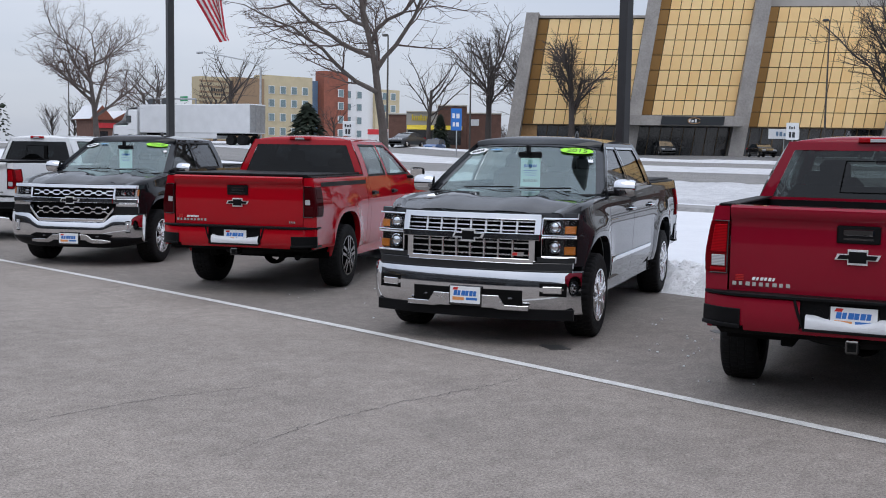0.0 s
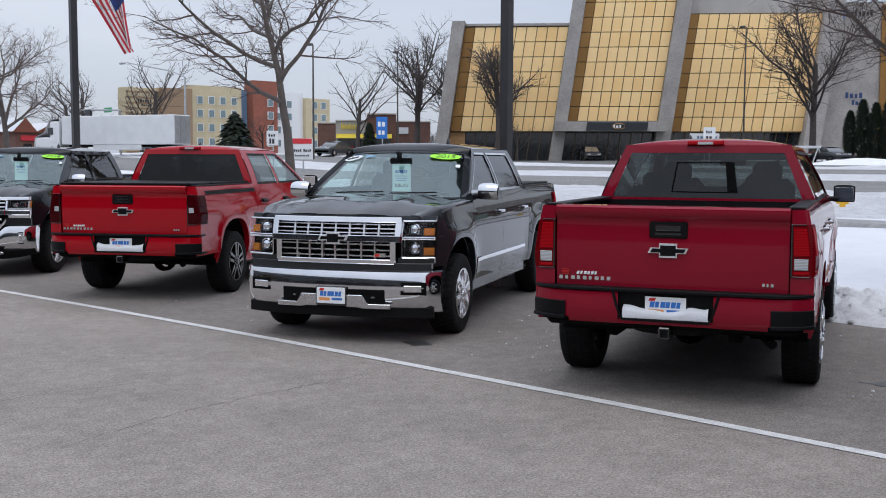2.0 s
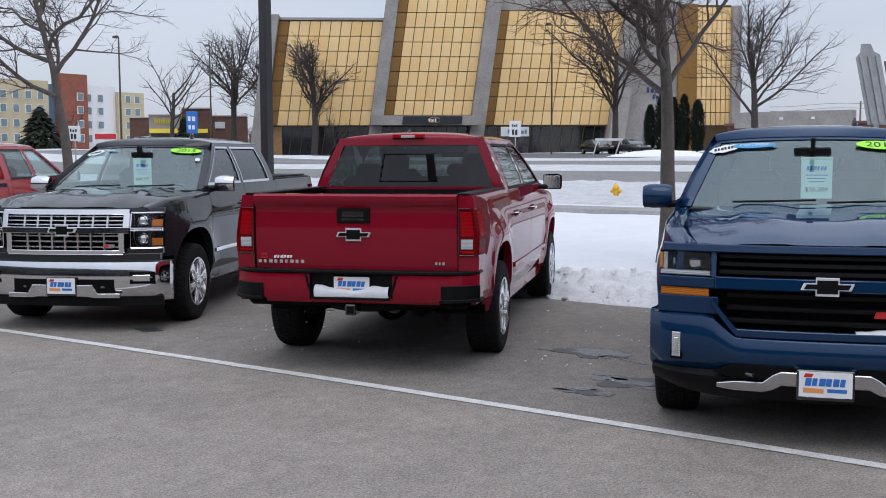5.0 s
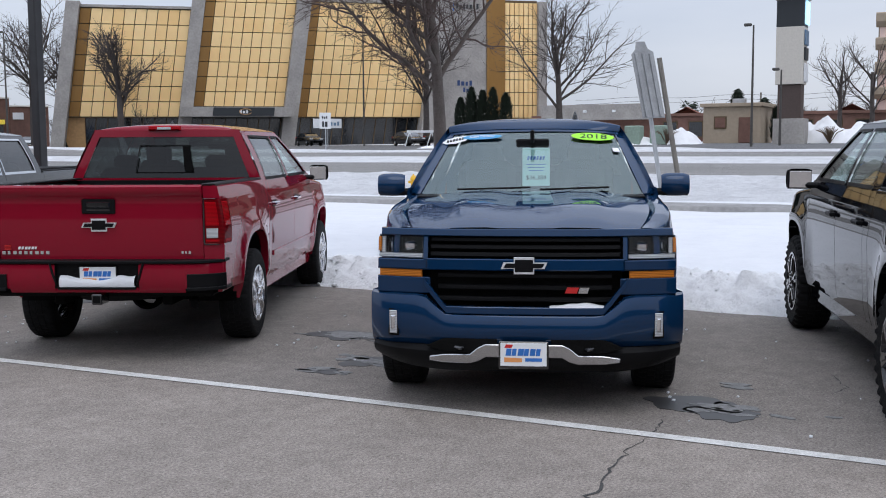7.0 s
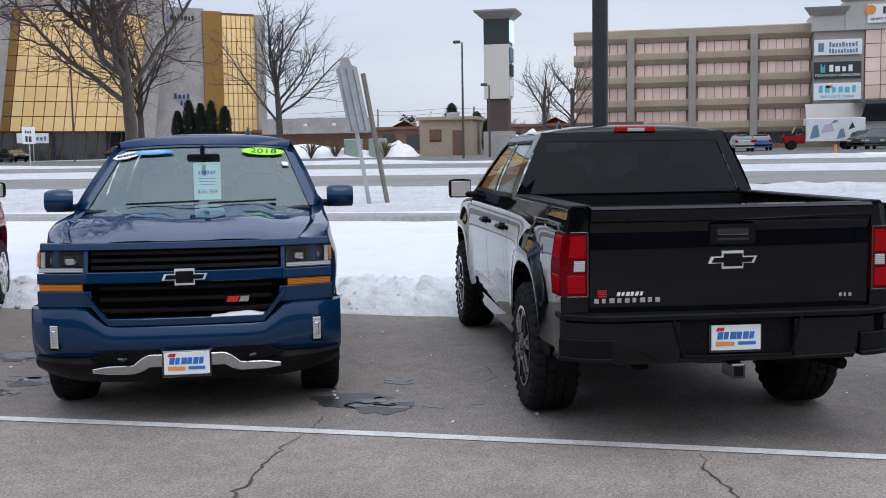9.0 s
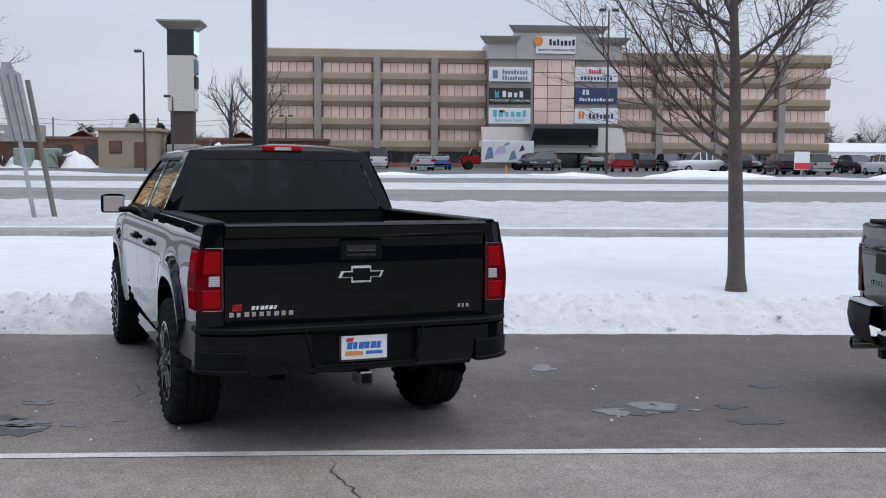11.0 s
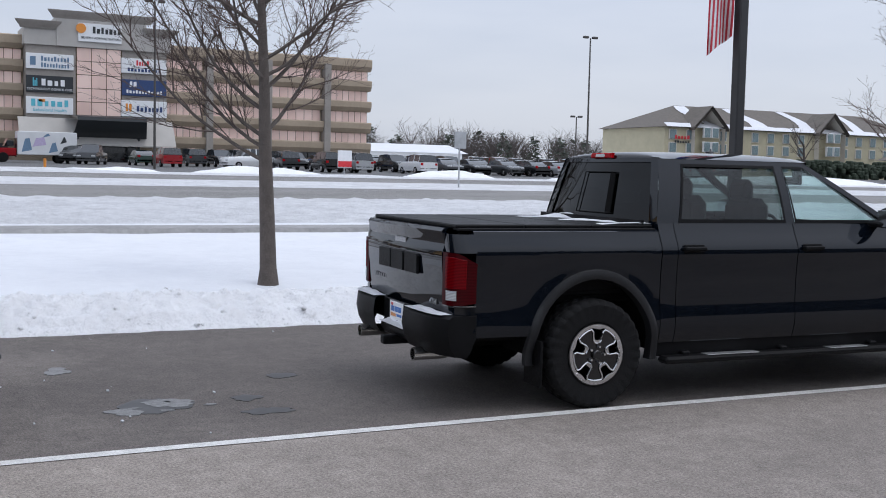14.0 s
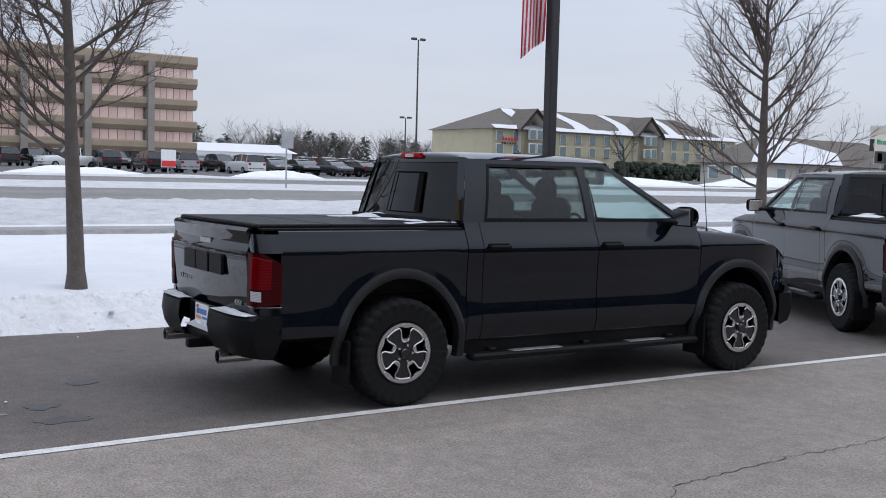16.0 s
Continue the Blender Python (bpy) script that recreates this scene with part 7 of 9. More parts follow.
wall_box("door", (107.9, 18.9, 1.8), (108.05, 20.1, 4.3), BROWNBRICK, ut)
wall_box("roof_vent", (110, 20.0, 5.7), (111, 21.2, 6.2), STEEL, ut)

# hotel with hipped snowy roof
hot = thing("hotel", "olive three-storey hotel with snow on its shingle roof", "building")


def hotel_wing(lo, hi, zt, peak):
    wall_box("wall", lo, (hi[0], hi[1], zt), OLIVE, hot)
    mx = (lo[0] + hi[0]) / 2
    d = (hi[0] - lo[0]) / 2
    e = [(lo[0] - 0.6, lo[1] - 0.6, zt), (lo[0] - 0.6, hi[1] + 0.6, zt), (hi[0] + 0.6, hi[1] + 0.6, zt), (hi[0] + 0.6, lo[1] - 0.6, zt), (mx, lo[1] + d, peak), (mx, hi[1] - d, peak)]
    MB().add(e, [(0, 1, 5, 4), (1, 2, 5), (2, 3, 4, 5), (3, 0, 4), (0, 3, 2, 1)]).make("roof", SHINGLE, hot, "grey shingle roof with patches of snow")
    sn = MB()
    for i in range(5):
        y0 = lo[1] + (hi[1] - lo[1]) * (0.02 + 0.2 * i + 0.05 * math.sin(i * 7))
        wdt = (hi[1] - lo[1]) * (0.025 + 0.03 * abs(math.sin(i * 3.3)))
        P = []
        for v in span(0.0, 0.95, 7):
            x, z = lo[0] - 0.6 + (mx - lo[0] + 0.6) * v, zt + (peak - zt) * v + 0.10
            P.append([(x, min(hi[1] - d * v, max(lo[1] + d * v, y0 + wdt * (u + 0.5 * math.sin(v * 5 + i)) * (1.1 - 0.5 * v))), z) for u in span(-0.5, 1, 5)])
        sn.grid(P)
    P = [[(lo[0] - 0.65, y, zt + 0.05), (lo[0] + 0.5 + 0.5 * nz(y, 1, 0.4), y, zt + 0.10 + (peak - zt) * (0.16 + 0.07 * nz(y, 1, 0.4)))] for y in span(lo[1], hi[1], 60)]
    sn.grid(P)
    sn.make("roof_snow", SNOW, hot)


hotel_wing((130, -166, 1.8), (146, -108, 0), 9.4, 13.3)
for z0, z1 in ((3.0, 4.4), (5.6, 7.0), (7.6, 9.0)):
    for i in range(17):
        y = -109.5 - i * 3.3
        if abs(y + 116) < 3 or abs(y + 142) < 3:
            continue
        f = wall_box("window", (129.85, y - 0.75, z0 - 0.1), (130.05, y + 0.75, z1 + 0.1), CREAM, hot)
        wall_box("window_glass", (129.78, y - 0.6, z0), (129.9, y + 0.6, z1), ROOMGLASS, f)
for y in (-116.0, -142.0):
    MB().prism([(-3.0, 0), (3.0, 0), (3.0, 7.6), (0, 10.4), (-3.0, 7.6)], 4, frm((129.0, y, 1.8), (0, 1, 0), (0, 0, 1))).make("gable_bay", CREAM, hot, "cream gabled bay")
    MB().prism([(-3.4, 7.2), (0, 10.5), (3.4, 7.2), (3.4, 7.7), (0, 11.0), (-3.4, 7.7)], 5, frm((128.6, y, 1.8), (0, 1, 0), (0, 0, 1))).make("gable_roof", SHINGLE, hot)
    for z in (3.2, 5.8, 8.0):
        for q in (-0.8, 0.8):
            f = wall_box("window", (128.7, y + q - 0.7, z - 0.1), (129.05, y + q + 0.7, z + 1.5), WHITEWALL, hot)
            wall_box("window_glass", (128.62, y + q - 0.55, z), (128.75, y + q + 0.55, z + 1.4), ROOMGLASS, f)
sign_bars(hot, (129.8, -111.2, 7.9), (0, -1, 0), (0, 0, 1), [(0, 0.0, 3.0, 0.6, 5, SIGNRED), (0, -0.7, 3.0, 0.35, 6, SIGNDARK)])
hedge = MB()
for i in range(400):
    a, b = random.uniform(-1, 1), random.uniform(0, 1)
    hedge.box((125 + a, -140 - 34 * b + 10, 2.2 + random.uniform(0, 2.4)), (0.9, 0.9, 0.9), 0.2, None)
tagged(hedge.make("hedge", NEEDLE), "tall clipped dark hedge before the hotel", "hedge", "", "stuff")

cot = thing("bungalow", "cream one-storey building with a snow-covered hipped roof", "building")
wall_box("wall", (90, -160, 1.3), (98, -119, 4.5), CREAM, cot)
MB().add([(88.8, -161, 4.5), (88.8, -118, 4.5), (99.2, -118, 4.5), (99.2, -161, 4.5), (94, -151, 8.3), (94, -126, 8.3)], [(0, 1, 5, 4), (1, 2, 5), (2, 3, 4, 5), (3, 0, 4), (0, 3, 2, 1)]).make("roof", SHINGLE, cot)
MB().add([(88.7, -138, 4.62), (88.7, -117.9, 4.62), (93.6, -126, 8.15), (93.0, -133, 7.8), (91.2, -140, 6.4)], [(0, 1, 2, 3, 4)]).make("roof_snow", SNOW, cot)
for i in range(8):
    y = -112 - i * 4.6
    f = wall_box("window", (89.85, y - 1.0, 2.3), (90.05, y + 1.0, 4.0), WHITEWALL, cot)
    wall_box("window_glass", (89.78, y - 0.85, 2.4), (89.9, y + 0.85, 3.9), ROOMGLASS, f)
barn = thing("storage_building", "long white metal storage building with snowy roof", "building")
wall_box("wall", (180, -100, 2.0), (195, -80, 5.3), WHITEWALL, barn)
MB().add([(179.5, -101, 5.3), (179.5, -79, 5.3), (187.5, -79, 7.0), (187.5, -101, 7.0), (195.5, -79, 5.3), (195.5, -101, 5.3)], [(0, 1, 2, 3), (3, 2, 4, 5), (0, 3, 5), (1, 4, 2)]).make("roof", SNOW, barn)
for i in range(5):
    wall_box("roller_door", (179.9, -99 + i * 4 + 0.5, 2.2), (180.02, -99 + i * 4 + 3.3, 4.6), STEEL, barn)

# hotel and brick shops up the highway; they face south-west
left = thing("hotel", "beige and brown four-storey hotel with a brick tower", "building")
for x0, x1, y0, z1, wm in ((104.5, 112, 200, 16.2, BEIGE), (111.8, 119, 199, 16.4, BROWNPANEL), (118.8, 131.4, 199.5, 17.3, BEIGE), (131.2, 134, 201, 16.8, SIGNSLATE), (133.8, 140.2, 198.5, 19.0, REDBRICK), (140.0, 149, 201, 17.0, WHITEWALL), (149, 156, 200, 15.8, BEIGE)):
    wall_box("wall", (x0, y0, 1.8), (x1, y0 + 3.5, z1), wm, left)
for z in (4.6, 7.6, 10.6, 13.4):
    for x in (121, 123.8, 126.6, 129.4, 138.2, 142, 145, 151.5, 154):
        yy = 198.4 if 133 < x < 140 else 199.4 if x < 132 else 200.9 if x < 149 else 199.9
        f = wall_box("window", (x - 0.75, yy - 0.12, z), (x + 0.75, yy + 0.2, z + 1.7), WHITEWALL, left)
        wall_box("window_glass", (x - 0.6, yy - 0.2, z + 0.1), (x + 0.6, yy - 0.08, z + 1.6), ROOMGLASS, f)
sign_bars(left, (108.5, 199.9, 13.6), (1, 0, 0), (0, 0, 1), [(0, 0, 3.2, 0.7, 6, SIGNDARK), (0.4, -0.9, 2.4, 0.5, 5, SIGNDARK)])
for i in range(12):
    wall_box("cladding_course", (104.4, 199.92, 3.0 + i * 1.1), (111.8, 200.02, 3.4 + i * 1.1), BROWNPANEL, left)
rest = thing("restaurant_row", "brown-brick restaurant row with yellow awnings", "building")
RM = Matrix.Translation((103, 134.5, 0)) @ Matrix.Rotation(math.atan2(-10.3, 12.3), 4, "Z")
for x0, x1, zt, wm in ((-0.2, 2.6, 7.4, BROWNBRICK), (2.6, 7.5, 7.8, STUCCO), (7.5, 12.1, 8.85, BROWNBRICK), (12.1, 17.5, 7.7, BROWNBRICK)):
    MB().box(((x0 + x1) / 2, 4, (zt + 1.6) / 2), (x1 - x0 - 0.02, 8, zt - 1.6), 0.05, RM).make("wall", wm, rest)
    MB().box(((x0 + x1) / 2, 3.9, zt + 0.1), (x1 - x0 + 0.1, 8.2, 0.22), 0.03, RM).make("coping", CREAM, rest)
for x0, x1 in ((2.7, 7.0), (7.8, 11.4)):
    MB().slab([[RM @ Vector((x, -1.1 * v, 5.75 - 0.65 * v)) for v in (0, 1)] for x in span(x0, x1, 5)], (0, 0, 0.06)).make("awning", YELLOW, rest, "yellow awning")
    MB().box(((x0 + x1) / 2, -0.05, 3.9), (x1 - x0 - 0.4, 0.12, 2.2), 0.02, RM).make("shop_window", DARKGLASS, rest)
sign_bars(rest, RM @ Vector((4.9, -0.1, 7.0)), RM.to_3x3() @ Vector((1, 0, 0)), (0, 0, 1), [(0, 0, 3.0, 0.95, 9, YELLOW)], "shop_sign")
MB().box((13.25, -0.1, 6.35), (1.5, 0.2, 1.0), 0.02, RM).make("shop_sign", SIGNWHITE, rest)

diner = thing("diner", "low brown restaurant with red gables and a red sign band", "building")
wall_box("wall", (84, 205, 1.5), (94, 213, 6.9), BROWNBRICK, diner)
for x0, x1, zt in ((83.4, 88.2, 9.6), (88.0, 94.6, 8.7)):
    xm = (x0 + x1) / 2
    MB().add([(x0, 204.4, 6.8), (x1, 204.4, 6.8), (x1, 213.6, 6.8), (x0, 213.6, 6.8), (xm, 204.2, zt), (xm, 213.6, zt)], [(0, 1, 4), (1, 2, 5, 4), (2, 3, 5), (3, 0, 4, 5), (0, 3, 2, 1)]).make("roof", REDBRICK, diner, "red gabled roof")
    MB().add([(x0 - 0.1, 204.3, 6.95), (xm, 204.1, zt + 0.15), (xm, 213.7, zt + 0.15), (x0 - 0.1, 213.7, 6.95)], [(0, 1, 2, 3)]).make("roof_snow", SNOW, diner)
wall_box("sign_band", (85, 204.7, 5.2), (93, 205, 6.2), SIGNRED, diner)
for x in (85.5, 88.3, 91.0):
    wall_box("window", (x, 204.85, 2.6), (x + 1.6, 205.02, 4.6), DARKGLASS, diner)

# unseen showroom behind the camera closes the place; dark, to block sky from reflections
SHOWWALL = mat("charcoal_cladding", (0.07, 0.07, 0.072), 0.6, vary=0.15, scale=0.6)
deal = thing("showroom_building", "unseen long charcoal showroom with dark glass front, darkening paint reflections", "building")
wall_box("wall", (-34, -48, 0), (-19, 52, 6.3), SHOWWALL, deal)
wall_box("fascia", (-19.6, -48.2, 4.8), (-18.4, 52.2, 6.5), SHOWWALL, deal)
for i in range(24):
    wall_box("window", (-19.1, -46 + i * 4.0, 0.4), (-18.9, -46 + i * 4.0 + 3.9, 4.6), DARKGLASS, deal)

# ---- poles, signs, flags ----
def light_pole(x, y, top=9.5):
    t = thing("lamp_post", "dark square steel lot light pole", "lamp post", pose(x, y, 0), "lot light poles")
    MB().box((0, 0, 0.35), (0.55, 0.55, 0.7), 0.06).make("concrete_base", CONCRETE, t)
    MB().box((0, 0, 0.7 + (top - 0.7) / 2), (0.155, 0.155, top - 0.7), 0.018).make("shaft", POLE, t)
    MB().box((-0.5, 0, top), (0.9, 0.34, 0.18), 0.04).box((0.5, 0, top), (0.9, 0.34, 0.18), 0.04).make("lamp_head", POLE, t)
    return t


for x, y in ((11.37, 23.2), (12.1, 10.25), (11.55, -2.40), (11.67, -14.67)):
    light_pole(x, y)


def flag(x, y, z, ex, drop, wide, seed, reach=0.80, slant=0.0):
    """A striped flag hanging in folds from a short staff on its pole."""
    t = thing("flag", "red and white striped flag hanging from a light pole", "flag", None, "pole flags")
    e = Vector(ex).normalized()
    n = Vector((-e.y, e.x, 0))
    MB().tube([Vector((x, y, z)), Vector((x, y, z)) + e * 0.95 + Vector((0, 0, 0.62))], 0.018, 6).make("staff", STEEL, t)

    def pt(u, v):
        """u along the stripes, v across them."""
        a = Vector((x, y, z)) + e * (0.10 + reach * v) + Vector((0, 0, 0.05 + 0.52 * v))
        s = u * drop * (1 + slant * v)
        return a + Vector((0, 0, -s)) + e * (wide * u * 0.55 * (0.6 + 0.4 * math.sin(3 * v + seed))) + n * (0.10 * math.sin(9 * v + 2.5 * u + seed) * (0.3 + u))

    for i in range(13):
        v0, v1 = i / 13, (i + 1) / 13
        u0 = 0.40 if i >= 6 else 0.0
        MB().slab([[pt(u, v) for v in (v0, v1)] for u in span(u0, 1, 12)], n * 0.004, None, 0.001).make("stripe", FLAGRED if i % 2 == 0 else FLAGWHITE, t)
    MB().slab([[pt(u, v) for v in span(6 / 13, 1, 8)] for u in span(0, 0.40, 7)], n * 0.004, None, 0.001).make("canton", FLAGBLUE, t)


flag(11.67, -14.67, 4.75, (0.588, 0.809, 0), 1.05, 0.05, 0.4, 0.34, 0.75)
flag(11.6, 23.1, 5.45, (0.75, -0.66, 0), 1.35, 1.5, 1.3, 0.75, 0.25)

OLDALU = mat("weathered_aluminium", (0.30, 0.305, 0.31), 0.55, 0.45, vary=0.25, scale=2.5, fine=0.2)
rs = thing("road_sign", "back of a large leaning road sign on two posts", "sign")
MB().tube([(28.5, 5.22, 0.3), (28.5, 5.80, 3.9)], 0.06, 8).make("post", STEEL, rs)
MB().tube([(28.9, 4.82, 0.35), (28.75, 5.42, 4.0)], 0.07, 8).make("post", WOODPOST, rs)
SM = frm((28.4, 5.64, 3.38), (0.62, -0.78, 0.02), (0.0, 0.20, 1))
bd = MB().prism([(-0.31, -1.0), (0.31, -1.0), (0.31, 0.78), (0.17, 0.86), (0.12, 1.06), (-0.12, 1.06), (-0.17, 0.86), (-0.31, 0.72)], 0.03, SM, 0.004).make("sign_back", OLDALU, rs, "bare aluminium sign back")
rib = MB()
for x in (-0.20, 0.0, 0.20):
    rib.box((x, -0.12, 0.05), (0.07, 1.72, 0.05), 0.01, SM)
rib.make("stiffener", OLDALU, rs)

hy = thing("fire_hydrant", "yellow fire hydrant in the snow", "hydrant", pose(29.27, 13.23, 0.30) @ Matrix.Scale(0.76, 4))
MB().lathe([(0.001, 0.0), (0.15, 0.0), (0.15, 0.05), (0.11, 0.07), (0.11, 0.45), (0.14, 0.47), (0.14, 0.52), (0.11, 0.58), (0.07, 0.64), (0.03, 0.66), (0.03, 0.70), (0.001, 0.71)], 18, pose(0, 0, 0, 90, 0, 0)).make("barrel", HYDRANT, hy)
MB().lathe([(0.001, -0.22), (0.06, -0.22), (0.06, 0.22), (0.001, 0.22)], 12, pose(0, 0, 0.38)).make("nozzle", HYDRANT, hy)
MB().lathe([(0.001, -0.20), (0.08, -0.20), (0.08, 0.0), (0.001, 0.0)], 12, pose(0, 0, 0.36, 0, 0, 90)).make("nozzle", HYDRANT, hy)

DARKBROWN = mat("dark_brown_panel", (0.075, 0.052, 0.045), 0.7, vary=0.12)
py = thing("pylon_sign", "tall stone and metal pylon sign with lit panel", "sign", None)
wall_box("stone_base", (98.9, 12.5, 1.5), (101.2, 15.2, 3.9), CONCRETE, py)
wall_box("brown_shaft", (99.2, 12.9, 3.9), (100.9, 14.9, 6.9), DARKBROWN, py)
wall_box("cream_shaft", (99.0, 12.75, 6.9), (101.1, 15.1, 11.9), CREAM, py)
wall_box("charcoal_head", (99.0, 12.75, 11.9), (101.1, 15.1, 14.3), SIGNDARK, py)
MB().grid([[(98.95 - d, 12.7 - d, z), (98.95 - d, 15.15 + d, z), (101.2 + d, 15.15 + d, z), (101.2 + d, 12.7 - d, z), (98.95 - d, 12.7 - d, z)] for d, z in ((0, 14.2), (0.25, 14.4), (0.75, 14.85), (0.75, 15.0), (-1.0, 15.02))]).make("cap", PILASTER, py)
wall_box("lit_panel", (99.3, 12.55, 12.1), (100.9, 12.74, 14.1), SCREEN, py)
for z0, z1, mm in ((10.3, 11.6, SIGNSLATE), (9.0, 10.1, SIGNDARK), (7.1, 8.7, SIGNWHITE)):
    wall_box("tenant_panel", (99.2, 12.6, z0), (100.9, 12.74, z1), mm, py)

ws_ = thing("wood_sign", "angular stained wood tenant sign with dark panels", "sign")
MB().prism([(-0.5, 0), (1.5, 0), (1.5, 6.8), (-1.8, 7.0), (-1.6, 3.6)], 0.6, frm((97.2, 98.4, 1.6), -GE, (0, 0, 1))).make("board", WOODSIGN, ws_)
MB().box((0.2, 4.2, -0.05), (2.4, 2.9, 0.1), 0.02, frm((97.2, 98.4, 1.6), -GE, (0, 0, 1))).make("panel", SIGNDARK, ws_)
sign_bars(ws_, (97.1, 98.3, 5.9), -GE, (0, 0, 1), [(0.2, 0.9, 1.2, 0.5, 3, SIGNWHITE), (-0.3, -0.2, 0.8, 0.25, 4, SIGNWHITE), (0.7, -0.2, 0.8, 0.25, 4, SIGNWHITE), (-0.3, -0.8, 0.8, 0.25, 4, SIGNWHITE), (0.7, -0.8, 0.8, 0.25, 4, SIGNWHITE)])


def far_pole(x, y, top, heads=2, lab="tall bronze parking-lot floodlight pole"):
    t = thing("lamp_post", lab, "lamp post", pose(x, y, gz(x, y)), "far light poles")
    h = top - gz(x)
    MB().tube([(0, 0, 0), (0, 0, h)], [0.11, 0.065], 8).make("shaft", FARPOLE, t)
    for q in ((-0.6, 0.6) if heads == 2 else (0.5,)):
        MB().box((0, q * 0.85, h + 0.05), (0.35, 0.55, 0.22), 0.05).make("lamp_head", FARPOLE, t)
    return t


for x, y, z, n in ((85, -62.8, 14.7, 2), (85, -22.1, 14.4, 2), (85, 14.25, 10.7, 1), (90, 13.0, 7.6, 1), (105, -75, 8.5, 2), (60.2, 79, 11.5, 1), (79.4, 89.1, 13.5, 1), (100, 95.9, 14.2, 1), (100, 58.3, 15.5, 1), (125, 6.6, 7.8, 2), (58.1, 150, 12, 1)):
    far_pole(x, y, z, n)
st = thing("street_lamp", "grey steel street lamp with a long curved arm", "lamp post", pose(54, 91, gz(54, 91)), "far light poles")
MB().tube([(0, 0, 0), (0, 0, 7.6), (-0.6, 1.4, 8.2), (-2.6, 6.5, 9.2)], [0.14, 0.10, 0.07, 0.05], 8).make("arm", STEEL, st)
MB().box((-2.8, 7.0, 9.15), (0.35, 0.9, 0.2), 0.06).make("lamp_head", STEEL, st)


def small_sign(name, label, x, y, z0, z1, w, board, bars=(), post=STEEL, ex=(0, -1, 0), cat="sign"):
    t = thing(name, label, cat)
    MB().tube([(x, y, gz(x, y)), (x, y, z1)], 0.05, 6).make("post", post, t)
    e = Vector(ex).normalized()
    b = MB().box((0, 0, 0.03), (w, z1 - z0, 0.05), 0.01, frm((x - 0.06, y, (z0 + z1) / 2), e, (0, 0, 1))).make("board", board, t)
    sign_bars(b, (x - 0.12, y, (z0 + z1) / 2), e, (0, 0, 1), bars)
    return t


LE = (0.80, -0.6, 0)
small_sign("real_estate_sign", "white and red office leasing sign board on legs", 70, -32.0, 1.9, 3.1, 1.05, SIGNWHITE, [(0, -0.35, 1.0, 0.4, 1, SIGNRED)])
msn = thing("tenant_sign", "cream and black tenant sign on a post by the road", "sign")
MSD = (-0.85, -0.52, 0)
MB().box((0, 0, -0.1), (0.4, 7.0, 0.3), 0.03, frm((68.97, -116.5, 4.8), MSD, (0, 0, 1))).make("post", SIGNDARK, msn)
MB().box((0, 0, 0.05), (3.6, 1.45, 0.25), 0.03, frm((68.97, -116.5, 8.0), MSD, (0, 0, 1))).make("cream_panel", CREAM, msn)
dkp = MB().box((0, 0, 0.05), (3.6, 1.4, 0.25), 0.03, frm((68.97, -116.5, 6.5), MSD, (0, 0, 1))).make("black_panel", SIGNDARK, msn)
MB().prism([(0.45 * math.cos(a), 0.45 * math.sin(a)) for a in span(0, 2 * math.pi * 11 / 12, 12)], 0.2, frm((68.97, -116.5, 6.5), MSD, (0, 0, 1)) @ Matrix.Translation((-1.0, 0, 0))).make("orange_disc", SIGNORANGE, dkp)
small_sign("speed_sign", "back of a white rectangular sign on a post", 50.2, -30.6, 3.0, 3.9, 0.7, STEEL)
small_sign("highway_sign", "blue highway route shield sign on a post", 58.6, 67.4, 3.5, 5.3, 0.9, SIGNBLUE, [(0, 0.3, 0.7, 0.4, 2, SIGNWHITE), (0, -0.4, 0.6, 0.35, 2, SIGNWHITE)], ex=LE)
small_sign("speed_sign", "white rectangular speed sign on a post", 43.0, 60.7, 2.7, 3.7, 0.8, SIGNWHITE, [(0, 0.2, 0.5, 0.2, 3, SIGNDARK), (0, -0.2, 0.4, 0.35, 2, SIGNDARK)], ex=LE)
small_sign("real_estate_sign", "white and red office leasing sign board on legs", 44.5, 59.3, 1.75, 3.2, 1.4, SIGNWHITE, [(0, 0.53, 1.36, 0.36, 1, SIGNRED), (-0.3, -0.1, 0.55, 0.2, 4, SIGNDARK), (0.36, -0.1, 0.55, 0.2, 4, SIGNDARK), (0, -0.45, 1.0, 0.14, 8, SIGNDARK)], ex=LE)
small_sign("bus_stop_sign", "blue and white directory sign on a post", 97, 61.0, 3.6, 4.6, 3.2, SIGNWHITE, [(0.3, 0, 2.3, 0.45, 6, SIGNSLATE)], ex=LE)
small_sign("speed_sign", "white rectangular speed sign on a post", 68.5, 42.4, 3.0, 4.2, 0.9, SIGNWHITE, [(0, 0.25, 0.5, 0.2, 3, SIGNDARK), (0, -0.25, 0.5, 0.4, 2, SIGNDARK)], ex=LE)
small_sign("roadside_sign", "cream and black roadside church sign board", 60, -101, 4.0, 6.9, 2.6, CREAM, [(0, -0.8, 2.5, 1.2, 1, SIGNDARK), (0, 0.7, 2.0, 0.5, 6, SIGNGREEN), (-0.4, -0.8, 0.8, 0.8, 1, SIGNORANGE)])
tl = thing("traffic_signal", "traffic signals and green street plate on a mast arm", "traffic signal")
MB().tube([(58, 112, 1.0), (58, 112, 7.2), (57, 124, 7.6)], 0.12, 8).make("mast", STEEL, tl)
for q in (0.55, 0.8):
    MB().box((58 - q, 112 + 12 * q, 7.0), (0.35, 1.3, 0.9), 0.05).make("signal_head", SIGNDARK, tl)
MB().box((57.8, 114.5, 7.3), (0.06, 1.8, 0.55), 0.01).make("street_plate", SIGNGREEN, tl)
